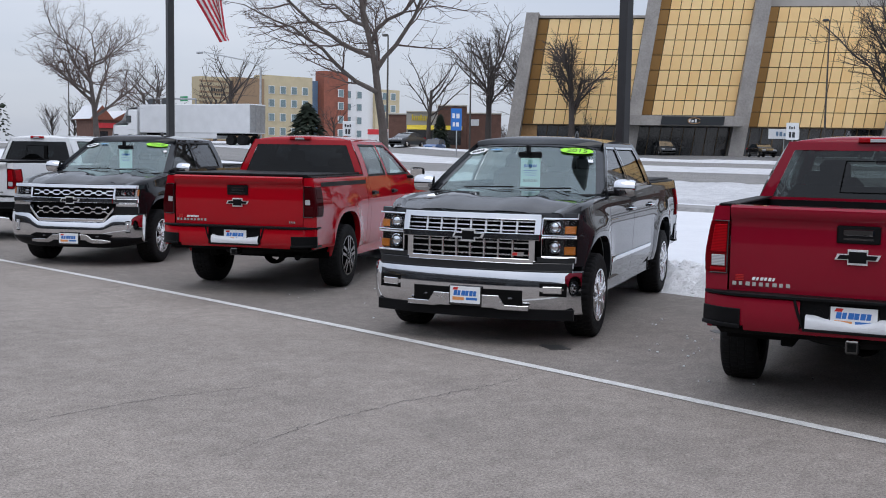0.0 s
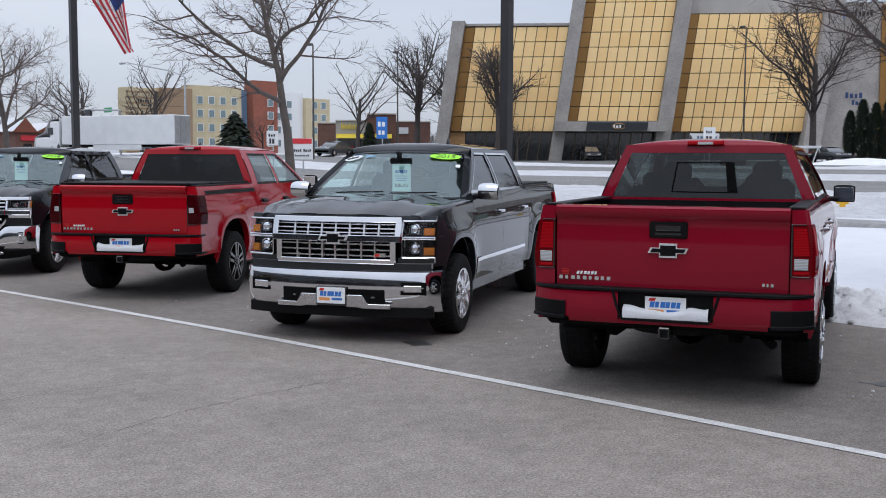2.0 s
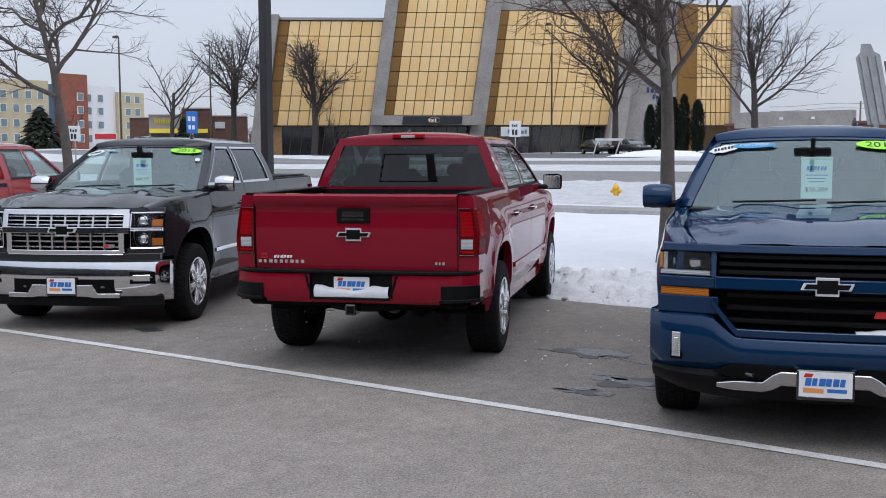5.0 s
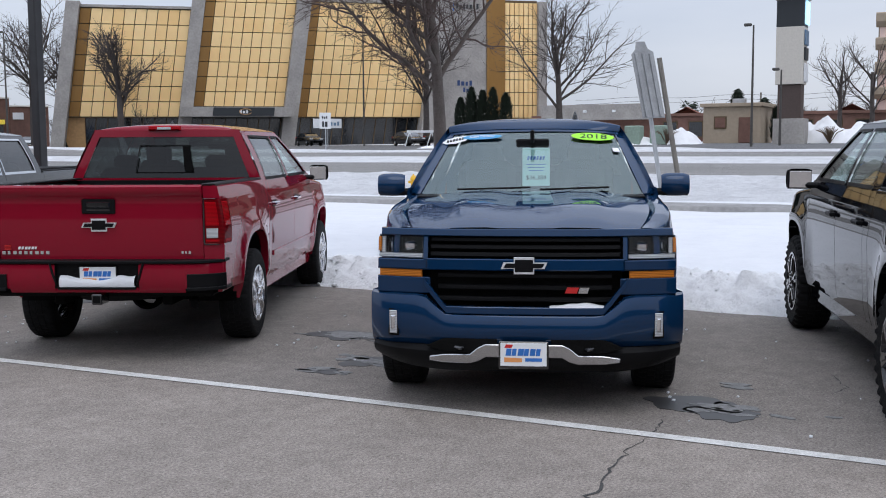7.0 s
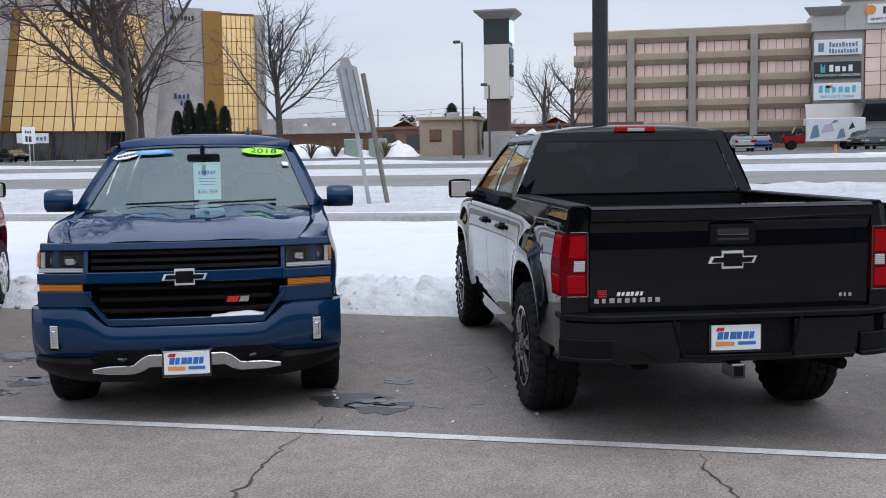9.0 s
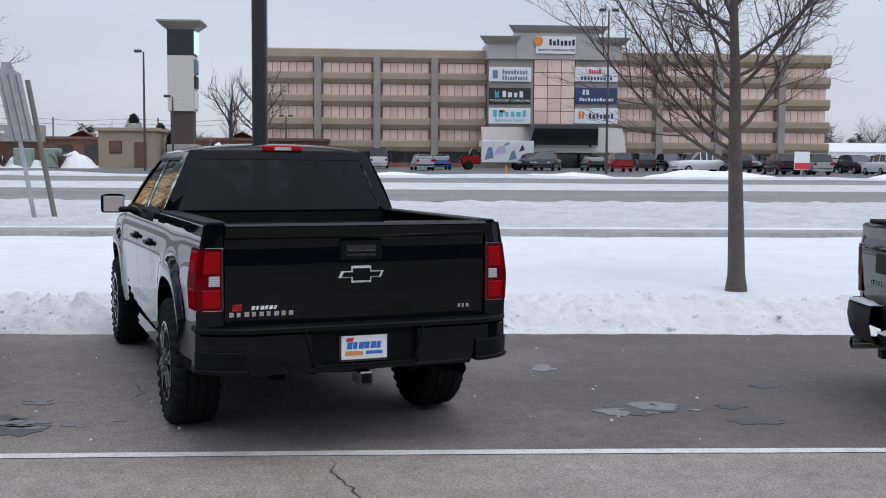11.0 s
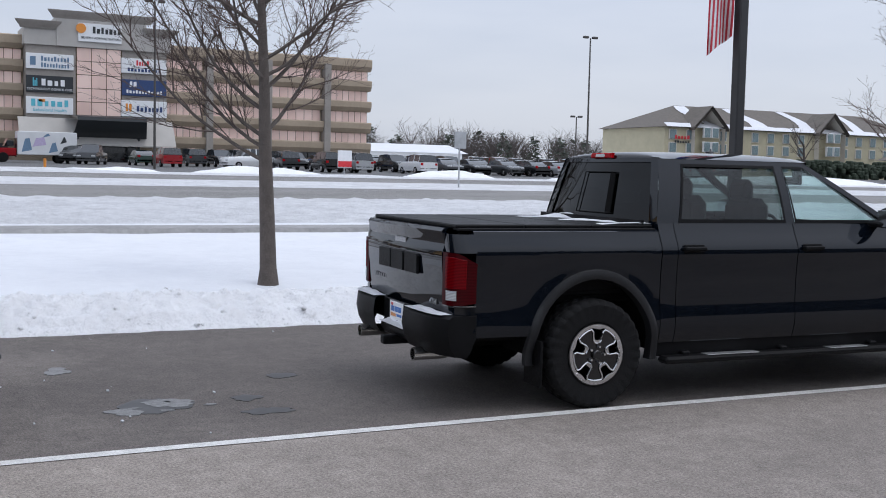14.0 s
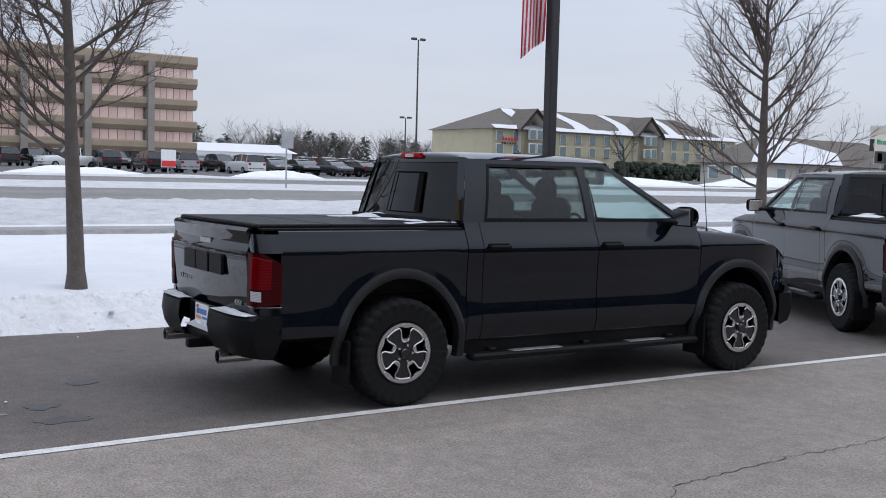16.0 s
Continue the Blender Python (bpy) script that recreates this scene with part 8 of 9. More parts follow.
tl2 = thing("traffic_signal", "yellow-backed traffic signal on a pole", "traffic signal")
MB().tube([(33, 122, 0.6), (33, 122, 7)], 0.12, 8).make("mast", STEEL, tl2)
MB().box((32.8, 121.6, 5.0), (0.4, 0.5, 1.6), 0.05).make("signal_head", YELLOW, tl2)

# ---- bare winter trees ----
def grow(mb, twig, rng, p, d, length, r, level, opt):
    """One limb and all that branches from it."""
    n = opt["segs"][level]
    pts, rads = [p.copy()], [r]
    q, e = p.copy(), d.copy()
    r_end = r * opt["taper"][level]
    for i in range(n):
        e = (e + Vector((rng.gauss(0, 1), rng.gauss(0, 1), rng.gauss(0, 1))) * opt["wander"][level] + Vector((0, 0, opt["lift"][level]))).normalized()
        q = q + e * (length / n)
        pts.append(q.copy())
        rads.append(r + (r_end - r) * (i + 1) / n)
    (mb if level < opt["split"] else twig).tube(pts, rads, opt["sides"][level], level == 0)
    if level + 1 >= len(opt["segs"]):
        return
    for k in range(opt["kids"][level]):
        t = opt["start"][level] + (1 - opt["start"][level]) * (k + rng.random()) / opt["kids"][level]
        i = min(n - 1, int(t * n))
        f = t * n - i
        b = pts[i].lerp(pts[i + 1], f)
        axis = (pts[i + 1] - pts[i]).normalized()
        side = axis.cross(Vector((rng.gauss(0, 1), rng.gauss(0, 1), rng.gauss(0, 1)))).normalized()
        ang = radians(opt["angle"][level] * rng.uniform(0.75, 1.25)) * (1 + (opt.get("open", 0.0) * (0.5 - t) if level == 0 else 0.0))
        nd = (axis * math.cos(ang) + side * math.sin(ang)).normalized()
        if nd.z < opt["floor"]:
            nd.z = opt["floor"] + 0.1 * rng.random()
            nd.normalize()
        rr = (rads[i] + (rads[i + 1] - rads[i]) * f)
        grow(mb, twig, rng, b, nd, length * opt["ratio"][level] * rng.uniform(0.7, 1.2) * (1.15 - 0.45 * t), max(0.0026, min(rr * 0.75, r * opt["thin"][level])), level + 1, opt)


def tree(label, x, y, z, opt, seed, lean=(0, 0), bark=BARK, scale=1.0, group="roadside trees"):
    t = thing("tree", label, "tree", pose(x, y, z), group)
    rng = random.Random(seed)
    mb, tw = MB(), MB()
    r = opt["r"] * scale
    L = opt["trunk"] * scale
    # flared foot
    mb.tube([(0, 0, -0.1), (0, 0, 0.05), (0, 0, 0.25 * scale)], [r * 1.45, r * 1.25, r * 1.02], 10, False)
    grow(mb, tw, rng, Vector((0, 0, 0.2 * scale)), Vector((lean[0], lean[1], 1)).normalized(), L, r, 0, opt)
    mb.make("trunk", bark, t, sharp=60)
    tw.make("crown", TWIG if bark is BARK else bark, t, "bare twigs with no leaves", sharp=80)
    return t


VASE = dict(r=0.125, trunk=5.8, segs=(9, 9, 7, 5, 3), taper=(0.16, 0.20, 0.28, 0.4, 0.5), wander=(0.012, 0.060, 0.10, 0.14, 0.18), lift=(0.06, 0.080, 0.06, 0.045, 0.03), open=0.30, sides=(10, 6, 4, 3, 3), kids=(28, 13, 8, 3), start=(0.26, 0.10, 0.12, 0.15), angle=(62, 40, 42, 44), ratio=(0.50, 0.40, 0.44, 0.50), thin=(0.25, 0.35, 0.45, 0.65), floor=-0.05, split=2)
SPREAD = dict(r=0.135, trunk=5.4, segs=(8, 10, 7, 5, 3), taper=(0.28, 0.16, 0.25, 0.4, 0.5), wander=(0.07, 0.13, 0.15, 0.17, 0.2), lift=(0.03, 0.055, 0.035, 0.02, 0.01), sides=(10, 7, 5, 3, 3), kids=(11, 10, 7, 5), start=(0.50, 0.14, 0.12, 0.12), angle=(58, 46, 46, 46), ratio=(0.78, 0.46, 0.46, 0.46), thin=(0.42, 0.40, 0.42, 0.6), floor=-0.18, split=2)
FAR = dict(r=0.30, trunk=7.0, segs=(4, 5, 4, 3), taper=(0.55, 0.3, 0.35, 0.4), wander=(0.04, 0.09, 0.13, 0.16), lift=(0.05, 0.08, 0.04, 0.02), sides=(6, 4, 3, 3), kids=(12, 10, 7), start=(0.34, 0.12, 0.12), angle=(42, 42, 46), ratio=(1.0, 0.46, 0.46), thin=(0.36, 0.38, 0.5), floor=0.0, split=2)
SMALL = dict(FAR, kids=(8, 6, 4))

tree("spreading bare street tree with fine drooping twigs", 14.6, 19.1, 0.08, SPREAD, 11)
tree("bare street tree with rough grey trunk", 14.85, 4.8, 0.07, dict(SPREAD, trunk=5.0, r=0.125, kids=(17, 12, 8, 5), start=(0.44, 0.10, 0.10, 0.12), ratio=(0.56, 0.46, 0.46, 0.46), thin=(0.34, 0.38, 0.42, 0.6), angle=(52, 48, 50, 50), floor=-0.35), 5)
tree("slim bare street tree with upswept twigs", 14.35, -8.6, 0.06, VASE, 8)
tree("slim bare street tree with upswept twigs", 14.6, -23.5, 0.06, dict(VASE, trunk=5.6, r=0.15, ratio=(0.46, 0.40, 0.45, 0.5), start=(0.22, 0.12, 0.10, 0.15), thin=(0.22, 0.34, 0.5, 0.7), angle=(60, 34, 38, 40), wander=(0.012, 0.04, 0.08, 0.10, 0.15), kids=(34, 12, 6, 2)), 21)
tree("spreading bare street tree with fine drooping twigs", 14.6, 35.0, 0.08, dict(SPREAD, trunk=4.6), 33)
for x, y, s, o, sd in ((108, 117, 1.75, FAR, 1), (101, 102, 1.30, FAR, 2), (100, 50.7, 1.35, FAR, 3), (112, 40.5, 1.45, FAR, 4), (118, 12.0, 0.95, SMALL, 6), (120, 9.0, 1.0, SMALL, 7), (120, -127, 0.75, SMALL, 9), (104, 126, 1.3, SMALL, 10), (60, 108, 1.0, SMALL, 12), (52, 112, 0.8, SMALL, 13), (72, 150, 1.2, SMALL, 14), (98, 88, 0.45, SMALL, 15), (82, 152, 1.1, SMALL, 16), (88, 128, 0.6, SMALL, 17), (94.5, 88.1, 1.45, dict(FAR, kids=(18, 10, 7), ratio=(0.66, 0.46, 0.46)), 18)):
    tree("tall bare tree before distant buildings", x, y, gz(x, y) - 0.1, o, sd + 50, bark=FARBARK, scale=s, group="far trees")

# woods on the skyline, too many to count
def woods(name, label, spots, seed, hmin, hmax, conif=0.15):
    rng = random.Random(seed)
    tw, ev = MB(), MB()
    for x, y in spots:
        h = rng.uniform(hmin, hmax)
        z0 = 2.0
        if rng.random() < conif:
            for i in range(60):
                v = rng.random() ** 0.7
                a = rng.uniform(0, 6.3)
                rr = h * 0.24 * (1 - v) * rng.uniform(0.6, 1.1)
                c = Vector((x + rr * math.cos(a), y + rr * math.sin(a), z0 + h * 0.85 * v))
                o = Vector((math.cos(a), math.sin(a), -0.5)) * h * 0.09
                s = Vector((-math.sin(a), math.cos(a), 0)) * h * 0.045
                ev.add([c, c + o + s, c + o - s], [(0, 1, 2)])
        else:
            tw.tube([(x, y, z0), (x, y, z0 + h * 0.5)], [0.25, 0.15], 3, False)
            for i in range(34):
                v = rng.uniform(0.22, 1.0)
                a = rng.uniform(0, 6.3)
                b = Vector((x, y, z0 + h * 0.5 * v))
                L = h * rng.uniform(0.25, 0.5)
                e = b + Vector((math.cos(a) * 0.55, math.sin(a) * 0.55, 0.85)) * L
                m = b.lerp(e, 0.5) + Vector((rng.gauss(0, 0.3), rng.gauss(0, 0.3), 0))
                tw.tube([b, m, e], [0.10, 0.06, 0.02], 3, False)
                for k in range(3):
                    f = m.lerp(e, k / 3)
                    tw.tube([f, f + Vector((rng.gauss(0, 1), rng.gauss(0, 1), rng.uniform(0.3, 1.4))).normalized() * L * 0.45], [0.045, 0.015], 3, False)
    ob = tw.make(name, FARBARK, None, "", 80)
    tagged(ob, label, "woods", "", "stuff")
    if ev.v:
        tagged(ev.make("conifer_wood", NEEDLE, None, "", 80), "dark conifers among the skyline woods", "woods", "", "stuff")


rng = random.Random(77)
woods("far_wood", "grey leafless woods on the skyline", [(300 + rng.uniform(-20, 30), -95 - 1.25 * i + rng.uniform(-2, 2)) for i in range(150)], 3, 11, 17, 0.28)
woods("far_wood", "grey leafless woods on the skyline", [(170 + rng.uniform(-15, 30), 4 + 3.0 * i + rng.uniform(-2, 2)) for i in range(14)], 4, 6, 9, 0.1)
woods("far_wood", "grey leafless woods on the skyline", [(60 + 6.0 * i + rng.uniform(-4, 4), 250 + rng.uniform(-15, 30)) for i in range(36)], 5, 9, 15, 0.12)


def conifer(label, x, y, h, w, seed, column=False):
    t = thing("evergreen", label, "evergreen tree", pose(x, y, gz(x, y)), "evergreens")
    rng = random.Random(seed)
    MB().tube([(0, 0, 0), (0, 0, h * 0.9)], [0.12, 0.03], 6).make("trunk", BARK, t)
    mb = MB()
    for i in range(1400):
        v = rng.random()
        a = rng.uniform(0, 6.283)
        prof = (math.sin(math.pi * min(1, 0.15 + 0.85 * v)) ** 0.5 if column else (1 - v) ** 0.8)
        r = w / 2 * prof * rng.uniform(0.55, 1.08)
        c = Vector((r * math.cos(a), r * math.sin(a), h * (0.03 + 0.97 * v)))
        L = 0.10 * w + 0.16
        o = Vector((math.cos(a), math.sin(a), 1.2 if column else -0.35)).normalized() * L * rng.uniform(0.7, 1.3)
        s = Vector((-math.sin(a), math.cos(a), rng.uniform(-0.4, 0.4))) * L * 0.33
        mb.add([c - o * 0.4, c + s, c + o, c - s], [(0, 1, 2, 3)])
    mb.make("crown", NEEDLE, t, sharp=80)
    return t


for i, (x, y, h, w) in enumerate(((112, 52.6, 5.2, 1.5), (112, 51.2, 6.4, 1.6), (112, 49.8, 6.0, 1.6), (112, 48.5, 6.3, 1.5), (112, 46.9, 5.6, 1.6), (111, 16.8, 3.6, 1.6))):
    conifer("slim dark columnar evergreen beside a building", x, y, h, w, i, True)
for i, (x, y, h, w) in enumerate(((81.5, 125, 6.6, 6.5), (128, 24.5, 6.0, 4.0), (131, 22, 5.0, 4.0), (102, 121, 5.5, 3.0))):
    conifer("broad dark conifer among distant buildings", x, y, h, w, 20 + i)


def shrub(x, y, h, seed):
    t = thing("shrub", "leafless brown shrub in heaped snow", "shrub", pose(x, y, gz(x)), "shrubs")
    rng = random.Random(seed)
    mb = MB()
    for i in range(70):
        a, b = rng.uniform(0, 6.283), rng.uniform(0.2, 1.0)
        mb.tube([(0, 0, 0), (0.4 * h * b * math.cos(a), 0.4 * h * b * math.sin(a), h * 0.6), (0.8 * h * b * math.cos(a), 0.8 * h * b * math.sin(a), h * (1.05 - 0.3 * b))], [0.03, 0.025, 0.012], 3, False)
    mb.make("crown", SHRUB, t)


for i, (x, y) in enumerate(((96, 37.5), (97, 34.8), (97, 31.5), (98, 29.4), (99, 24.8), (100, 10.5))):
    shrub(x, y, 1.6, i)
for x, y in ((99, 27.9), (99.5, 25.6)):
    ob = MB().box((x, y, gz(x) + 0.9), (1.4, 1.5, 1.8), 0.08).make("utility_cabinet", mat("cabinet_green", (0.25, 0.33, 0.27), 0.6))
    tagged(ob, "pale green steel utility cabinet in the snow", "utility cabinet", "utility cabinets")

# heaps of cleared snow
def heap(x, y, rx_, ry_, h, seed):
    P = []
    for i in range(25):
        row = []
        for j in range(25):
            u, v = i / 12 - 1, j / 12 - 1
            q = max(0, 1 - u * u - v * v)
            row.append((x + u * rx_, y + v * ry_, gz(x) - 0.02 + h * q ** 0.8 * (1 + 0.5 * noise.noise(Vector((u * 2.5, v * 2.5, seed)))) + 0.10 * h * noise.noise(Vector((u * 8, v * 8, seed)))))
        P.append(row)
    tagged(MB().grid(P).make("snow_heap", BANKSNOW, None, "", 70), "heap of cleared snow by a distant lot", "snow heap", "snow heaps")


for i, a in enumerate(((100, 33, 2.5, 8, 1.2), (101, 24, 2.2, 2.0, 1.4), (103, 11.5, 2.5, 2.5, 2.0), (104, 8.0, 3, 3, 1.6), (72, -26.5, 1.6, 5, 0.5), (72, -41.5, 1.6, 4, 0.55), (70.5, -16, 1.6, 4, 0.3), (72, -54, 1.6, 4, 0.4), (75, -78, 3, 14, 0.7), (80, -110, 3, 12, 1.0), (84, 38, 2.0, 5, 0.5), (74, -3, 2, 5, 0.3))):
    heap(*a, i)

# ---- parked vehicles across the highway ----
CARP = {n: paint(n + "_car_paint", c, 0.3) for n, c in dict(black=(0.01, 0.01, 0.011), charcoal=(0.045, 0.047, 0.05), silver=(0.36, 0.37, 0.38), white=(0.70, 0.71, 0.72), red=(0.28, 0.015, 0.02), blue=(0.03, 0.10, 0.26), tan=(0.28, 0.25, 0.20), green=(0.03, 0.06, 0.05)).items()}
CARGLASS = mat("car_glass", (0.02, 0.024, 0.028), 0.06, vary=0.2, coat=0.6)
SHAPES = dict(
    sedan=dict(l=4.7, w=1.82, low=[(-2.35, 0.55), (-2.33, 0.92), (-1.7, 1.00), (-0.9, 1.0), (0.9, 0.98), (1.9, 0.86), (2.3, 0.70), (2.35, 0.5)], cab=[(-1.75, 1.0), (-1.05, 1.40), (-0.3, 1.45), (0.35, 1.40), (1.15, 0.97)]),
    suv=dict(l=4.6, w=1.88, low=[(-2.3, 0.6), (-2.3, 1.05), (-1.5, 1.12), (0.8, 1.10), (1.8, 1.03), (2.25, 0.85), (2.3, 0.5)], cab=[(-2.2, 1.1), (-1.95, 1.66), (-0.6, 1.74), (0.25, 1.66), (1.05, 1.09)]),
    van=dict(l=5.4, w=2.0, low=[(-2.7, 0.6), (-2.7, 1.2), (1.6, 1.2), (2.5, 1.05), (2.7, 0.6)], cab=[(-2.66, 1.2), (-2.55, 2.02), (0.9, 2.06), (1.25, 1.95), (1.75, 1.2)]),
    pickup=dict(l=5.6, w=1.95, low=[(-2.8, 0.65), (-2.8, 1.12), (-0.7, 1.14), (1.2, 1.14), (2.6, 1.05), (2.78, 0.6)], cab=[(-0.85, 1.14), (-0.75, 1.80), (0.5, 1.82), (1.3, 1.14)]))
protos = {}


def car(kind, colour, x, y, yaw, lab=None):
    lab = lab or colour + " " + {"sedan": "four-door sedan", "suv": "sport utility car", "van": "cargo van", "pickup": "pickup truck"}[kind] + " parked on a distant lot"
    at = pose(x, y, gz(x, y) + 0.03, 0, 0, yaw)
    key = (kind, colour, lab)
    if key in protos:
        return copy_thing(protos[key], at)
    s = SHAPES[kind]
    t = thing("car" if kind != "pickup" else "pickup_truck", lab, "van" if kind == "van" else "car", at, "vehicles on distant lots")
    w, low, cab = s["w"] / 2, s["low"], s["cab"]
    P = []
    for x_, z in low:
        k = 1 - 0.10 * (abs(x_) / (s["l"] / 2)) ** 4
        P.append([(x_, -w * k * 0.97, 0.30), (x_, -w * k, 0.55), (x_, -w * k, z - 0.14), (x_, -w * k * 0.92, z), (x_, 0, z + 0.02), (x_, w * k * 0.92, z), (x_, w * k, z - 0.14), (x_, w * k, 0.55), (x_, w * k * 0.97, 0.30)])
    b = MB().grid(P)
    b.add(P[0], [tuple(range(9))]).add(P[-1], [tuple(range(9))])
    b.make("body", CARP[colour], t, sharp=40)
    xs = [p[0] for p in cab]
    g = MB()
    P = []
    for x_, z in cab:
        zb = lerp_table(low, x_)
        f = (z - zb) / 0.7
        P.append([(x_, -w * 0.90, zb - 0.02), (x_, -w * (0.90 - 0.16 * min(1, f)), z), (x_, 0, z + 0.03 * min(1, f)), (x_, w * (0.90 - 0.16 * min(1, f)), z), (x_, w * 0.90, zb - 0.02)])
    g.grid(P)
    g.make("greenhouse", CARGLASS, t, sharp=30)
    mid = cab[1:-1]
    r = MB().grid([[(x_, y_ * w * 0.74, z + 0.035 * (1 - y_ * y_) + 0.012) for y_ in span(-1, 1, 5)] for x_, z in mid])
    for sg in (1, -1):
        for x_ in (xs[1] + 0.05, (xs[1] + xs[-2]) / 2, xs[-2] - 0.02):
            z = lerp_table(cab, x_)
            zb = lerp_table(low, x_)
            r.slab([[(x_ - 0.05, sg * w * 0.905, zb), (x_ + 0.05, sg * w * 0.905, zb)], [(x_ - 0.05, sg * w * 0.745, z + 0.01), (x_ + 0.05, sg * w * 0.745, z + 0.01)]], (0, sg * 0.012, 0), None, 0.003)
        if kind == "van":
            r.slab([[(x_, sg * w * (0.905 - 0.16 * v), 1.2 + 0.8 * v) for v in (0, 1)] for x_ in (-2.5, 0.7)], (0, sg * 0.015, 0), None, 0.005)
    r.make("roof", CARP[colour], t, sharp=40)
    for wx in (s["l"] * 0.30, -s["l"] * 0.30):
        for sg in (1, -1):
            wh = new("wheel")
            wh.parent, wh.location = t, (wx, sg * (w - 0.10), 0.33)
            MB().lathe([(0.20, -0.11), (0.31, -0.11), (0.33, -0.06), (0.33, 0.06), (0.31, 0.11), (0.20, 0.11)], 20).make("tyre", RUBBER, wh)
            MB().lathe([(0.001, sg * 0.09), (0.10, sg * 0.10), (0.20, sg * 0.115), (0.21, sg * 0.09)], 14).make("rim", ALLOY, wh)
    for sg in (1, -1):
        MB().box((low[-1][0] - 0.10, sg * w * 0.66, 0.76), (0.22, 0.36, 0.14), 0.03).make("head_lamp", WHITELENS, t)
        MB().box((low[0][0] + 0.05, sg * w * 0.74, 0.88), (0.14, 0.26, 0.22), 0.03).make("tail_lamp", REDLENS, t)
    protos[key] = t
    return t


rng = random.Random(9)
KINDS, COLS = ("sedan", "suv", "suv", "sedan", "suv"), ("black", "charcoal", "silver", "white", "black", "red", "charcoal", "charcoal", "silver", "black", "blue", "charcoal")
for xr, y0, y1 in ((87, -37, -66), (95, -36, -84), (103, -34, -92), (110, -60, -98)):
    y_ = y0
    while y_ > y1:
        if rng.random() < 0.86:
            car(rng.choice(KINDS), rng.choice(COLS), xr + rng.uniform(-0.4, 0.4), y_, rng.choice((0, 180)) + rng.uniform(-3, 3))
        y_ -= rng.uniform(2.7, 3.1)
for kind, col, x_, y_, yaw in (("van", "white", 112, -4.0, 0), ("sedan", "silver", 100, -8.0, 5), ("sedan", "blue", 106, -10.0, 3), ("pickup", "charcoal", 104, -20.4, 160), ("suv", "black", 105, -18.9, 160), ("sedan", "green", 104, -24.9, 0), ("suv", "red", 98, -26.0, 0), ("suv", "charcoal", 105, -30, 0), ("suv", "black", 105, -32.8, 180), ("pickup", "white", 96, -33.2, 100),
                              ("suv", "charcoal", 104, 81.5, 230), ("sedan", "black", 103, 67.5, 235), ("sedan", "black", 98, 51.7, 235), ("sedan", "charcoal", 99, 48.3, 240), ("van", "white", 108, 109.5, 225), ("sedan", "white", 109, 119.3, 225), ("van", "white", 110, 113.5, 225), ("sedan", "charcoal", 66.5, 84, 200), ("sedan", "silver", 90, 116, 200), ("suv", "blue", 80, 96, 215), ("suv", "white", 112, -149, 20), ("suv", "charcoal", 112, -142, 200), ("sedan", "charcoal", 112, -104, 90)):
    car(kind, col, x_, y_, yaw)

# box truck by the office entrance
bt = thing("box_truck", "red-cab box truck with a printed white body", "truck", pose(106, -15.4, gz(106) + 0.03, 0, 0, 90), "vehicles on distant lots")
body = MB().box((-1.2, 0, 1.80), (5.2, 2.3, 2.15), 0.05).make("cargo_body", TRAILER, bt)
for i, (x_, z, w_, h_, mm) in enumerate(((0.6, 2.0, 0.9, 1.3, SIGNSLATE), (-0.5, 2.3, 1.2, 0.9, mat("print_lilac", (0.45, 0.38, 0.55), 0.6)), (-1.7, 1.8, 0.8, 1.0, SIGNSLATE), (-2.6, 2.5, 0.6, 0.7, SIGNDARK), (-1.1, 2.9, 0.7, 0.4, SIGNSLATE))):
    MB().prism([(-w_ / 2, -h_ / 2), (w_ / 2, -h_ / 2 + 0.2), (w_ / 2 - 0.2, h_ / 2), (-w_ / 2 + 0.3, h_ / 2 - 0.1)], 0.012, frm((x_, 1.15, z - 0.38), (-1, 0, 0), (0, 0, 1))).make("print", mm, body)
MB().grid([[(x_, y_ * 1.0, z) for y_ in (-1, 1)] for x_, z in ((1.45, 0.5), (1.45, 2.2), (2.2, 2.2), (2.5, 1.5), (3.3, 1.35), (3.4, 0.6))]).box((2.4, 0, 0.95), (1.9, 1.98, 0.75), 0.1).make("cab", CARP["red"], bt)
for sg in (1, -1):
    MB().box((2.0, sg * 1.0, 1.75), (0.6, 0.04, 0.5), 0.01).make("side_window", CARGLASS, bt)
for wx in (2.6, -2.3):
    for sg in (1, -1):
        MB().lathe([(0.25, -0.14), (0.44, -0.14), (0.46, 0), (0.44, 0.14), (0.25, 0.14), (0.001, 0.12)], 18, pose(wx, sg * 0.95, 0.46)).make("wheel", RUBBER, bt)

# semi-trailer at the junction
sm = thing("semi_truck", "white semi-trailer truck waiting at the junction", "truck", pose(50.6, 96.6, gz(50.6, 96.6) + 0.05, 0, 0, 111))
MB().box((0, 0, 2.55), (14.0, 2.5, 2.8), 0.06).make("trailer", TRAILER, sm, "long white box trailer")
MB().box((-7.02, 0.0, 2.55), (0.04, 2.3, 2.6), 0.01).box((-7.05, 0.35, 2.55), (0.04, 0.04, 2.5)).box((-7.05, -0.35, 2.55), (0.04, 0.04, 2.5)).make("rear_door", STEEL, sm)
MB().box((0, -1.15, 0.95), (6.0, 0.05, 0.6), 0.02).box((0, 1.15, 0.95), (6.0, 0.05, 0.6), 0.02).make("side_skirt", TRAILER, sm)
MB().box((0, 0, 1.05), (13.5, 1.0, 0.2), 0.02).make("frame", UNDER, sm)
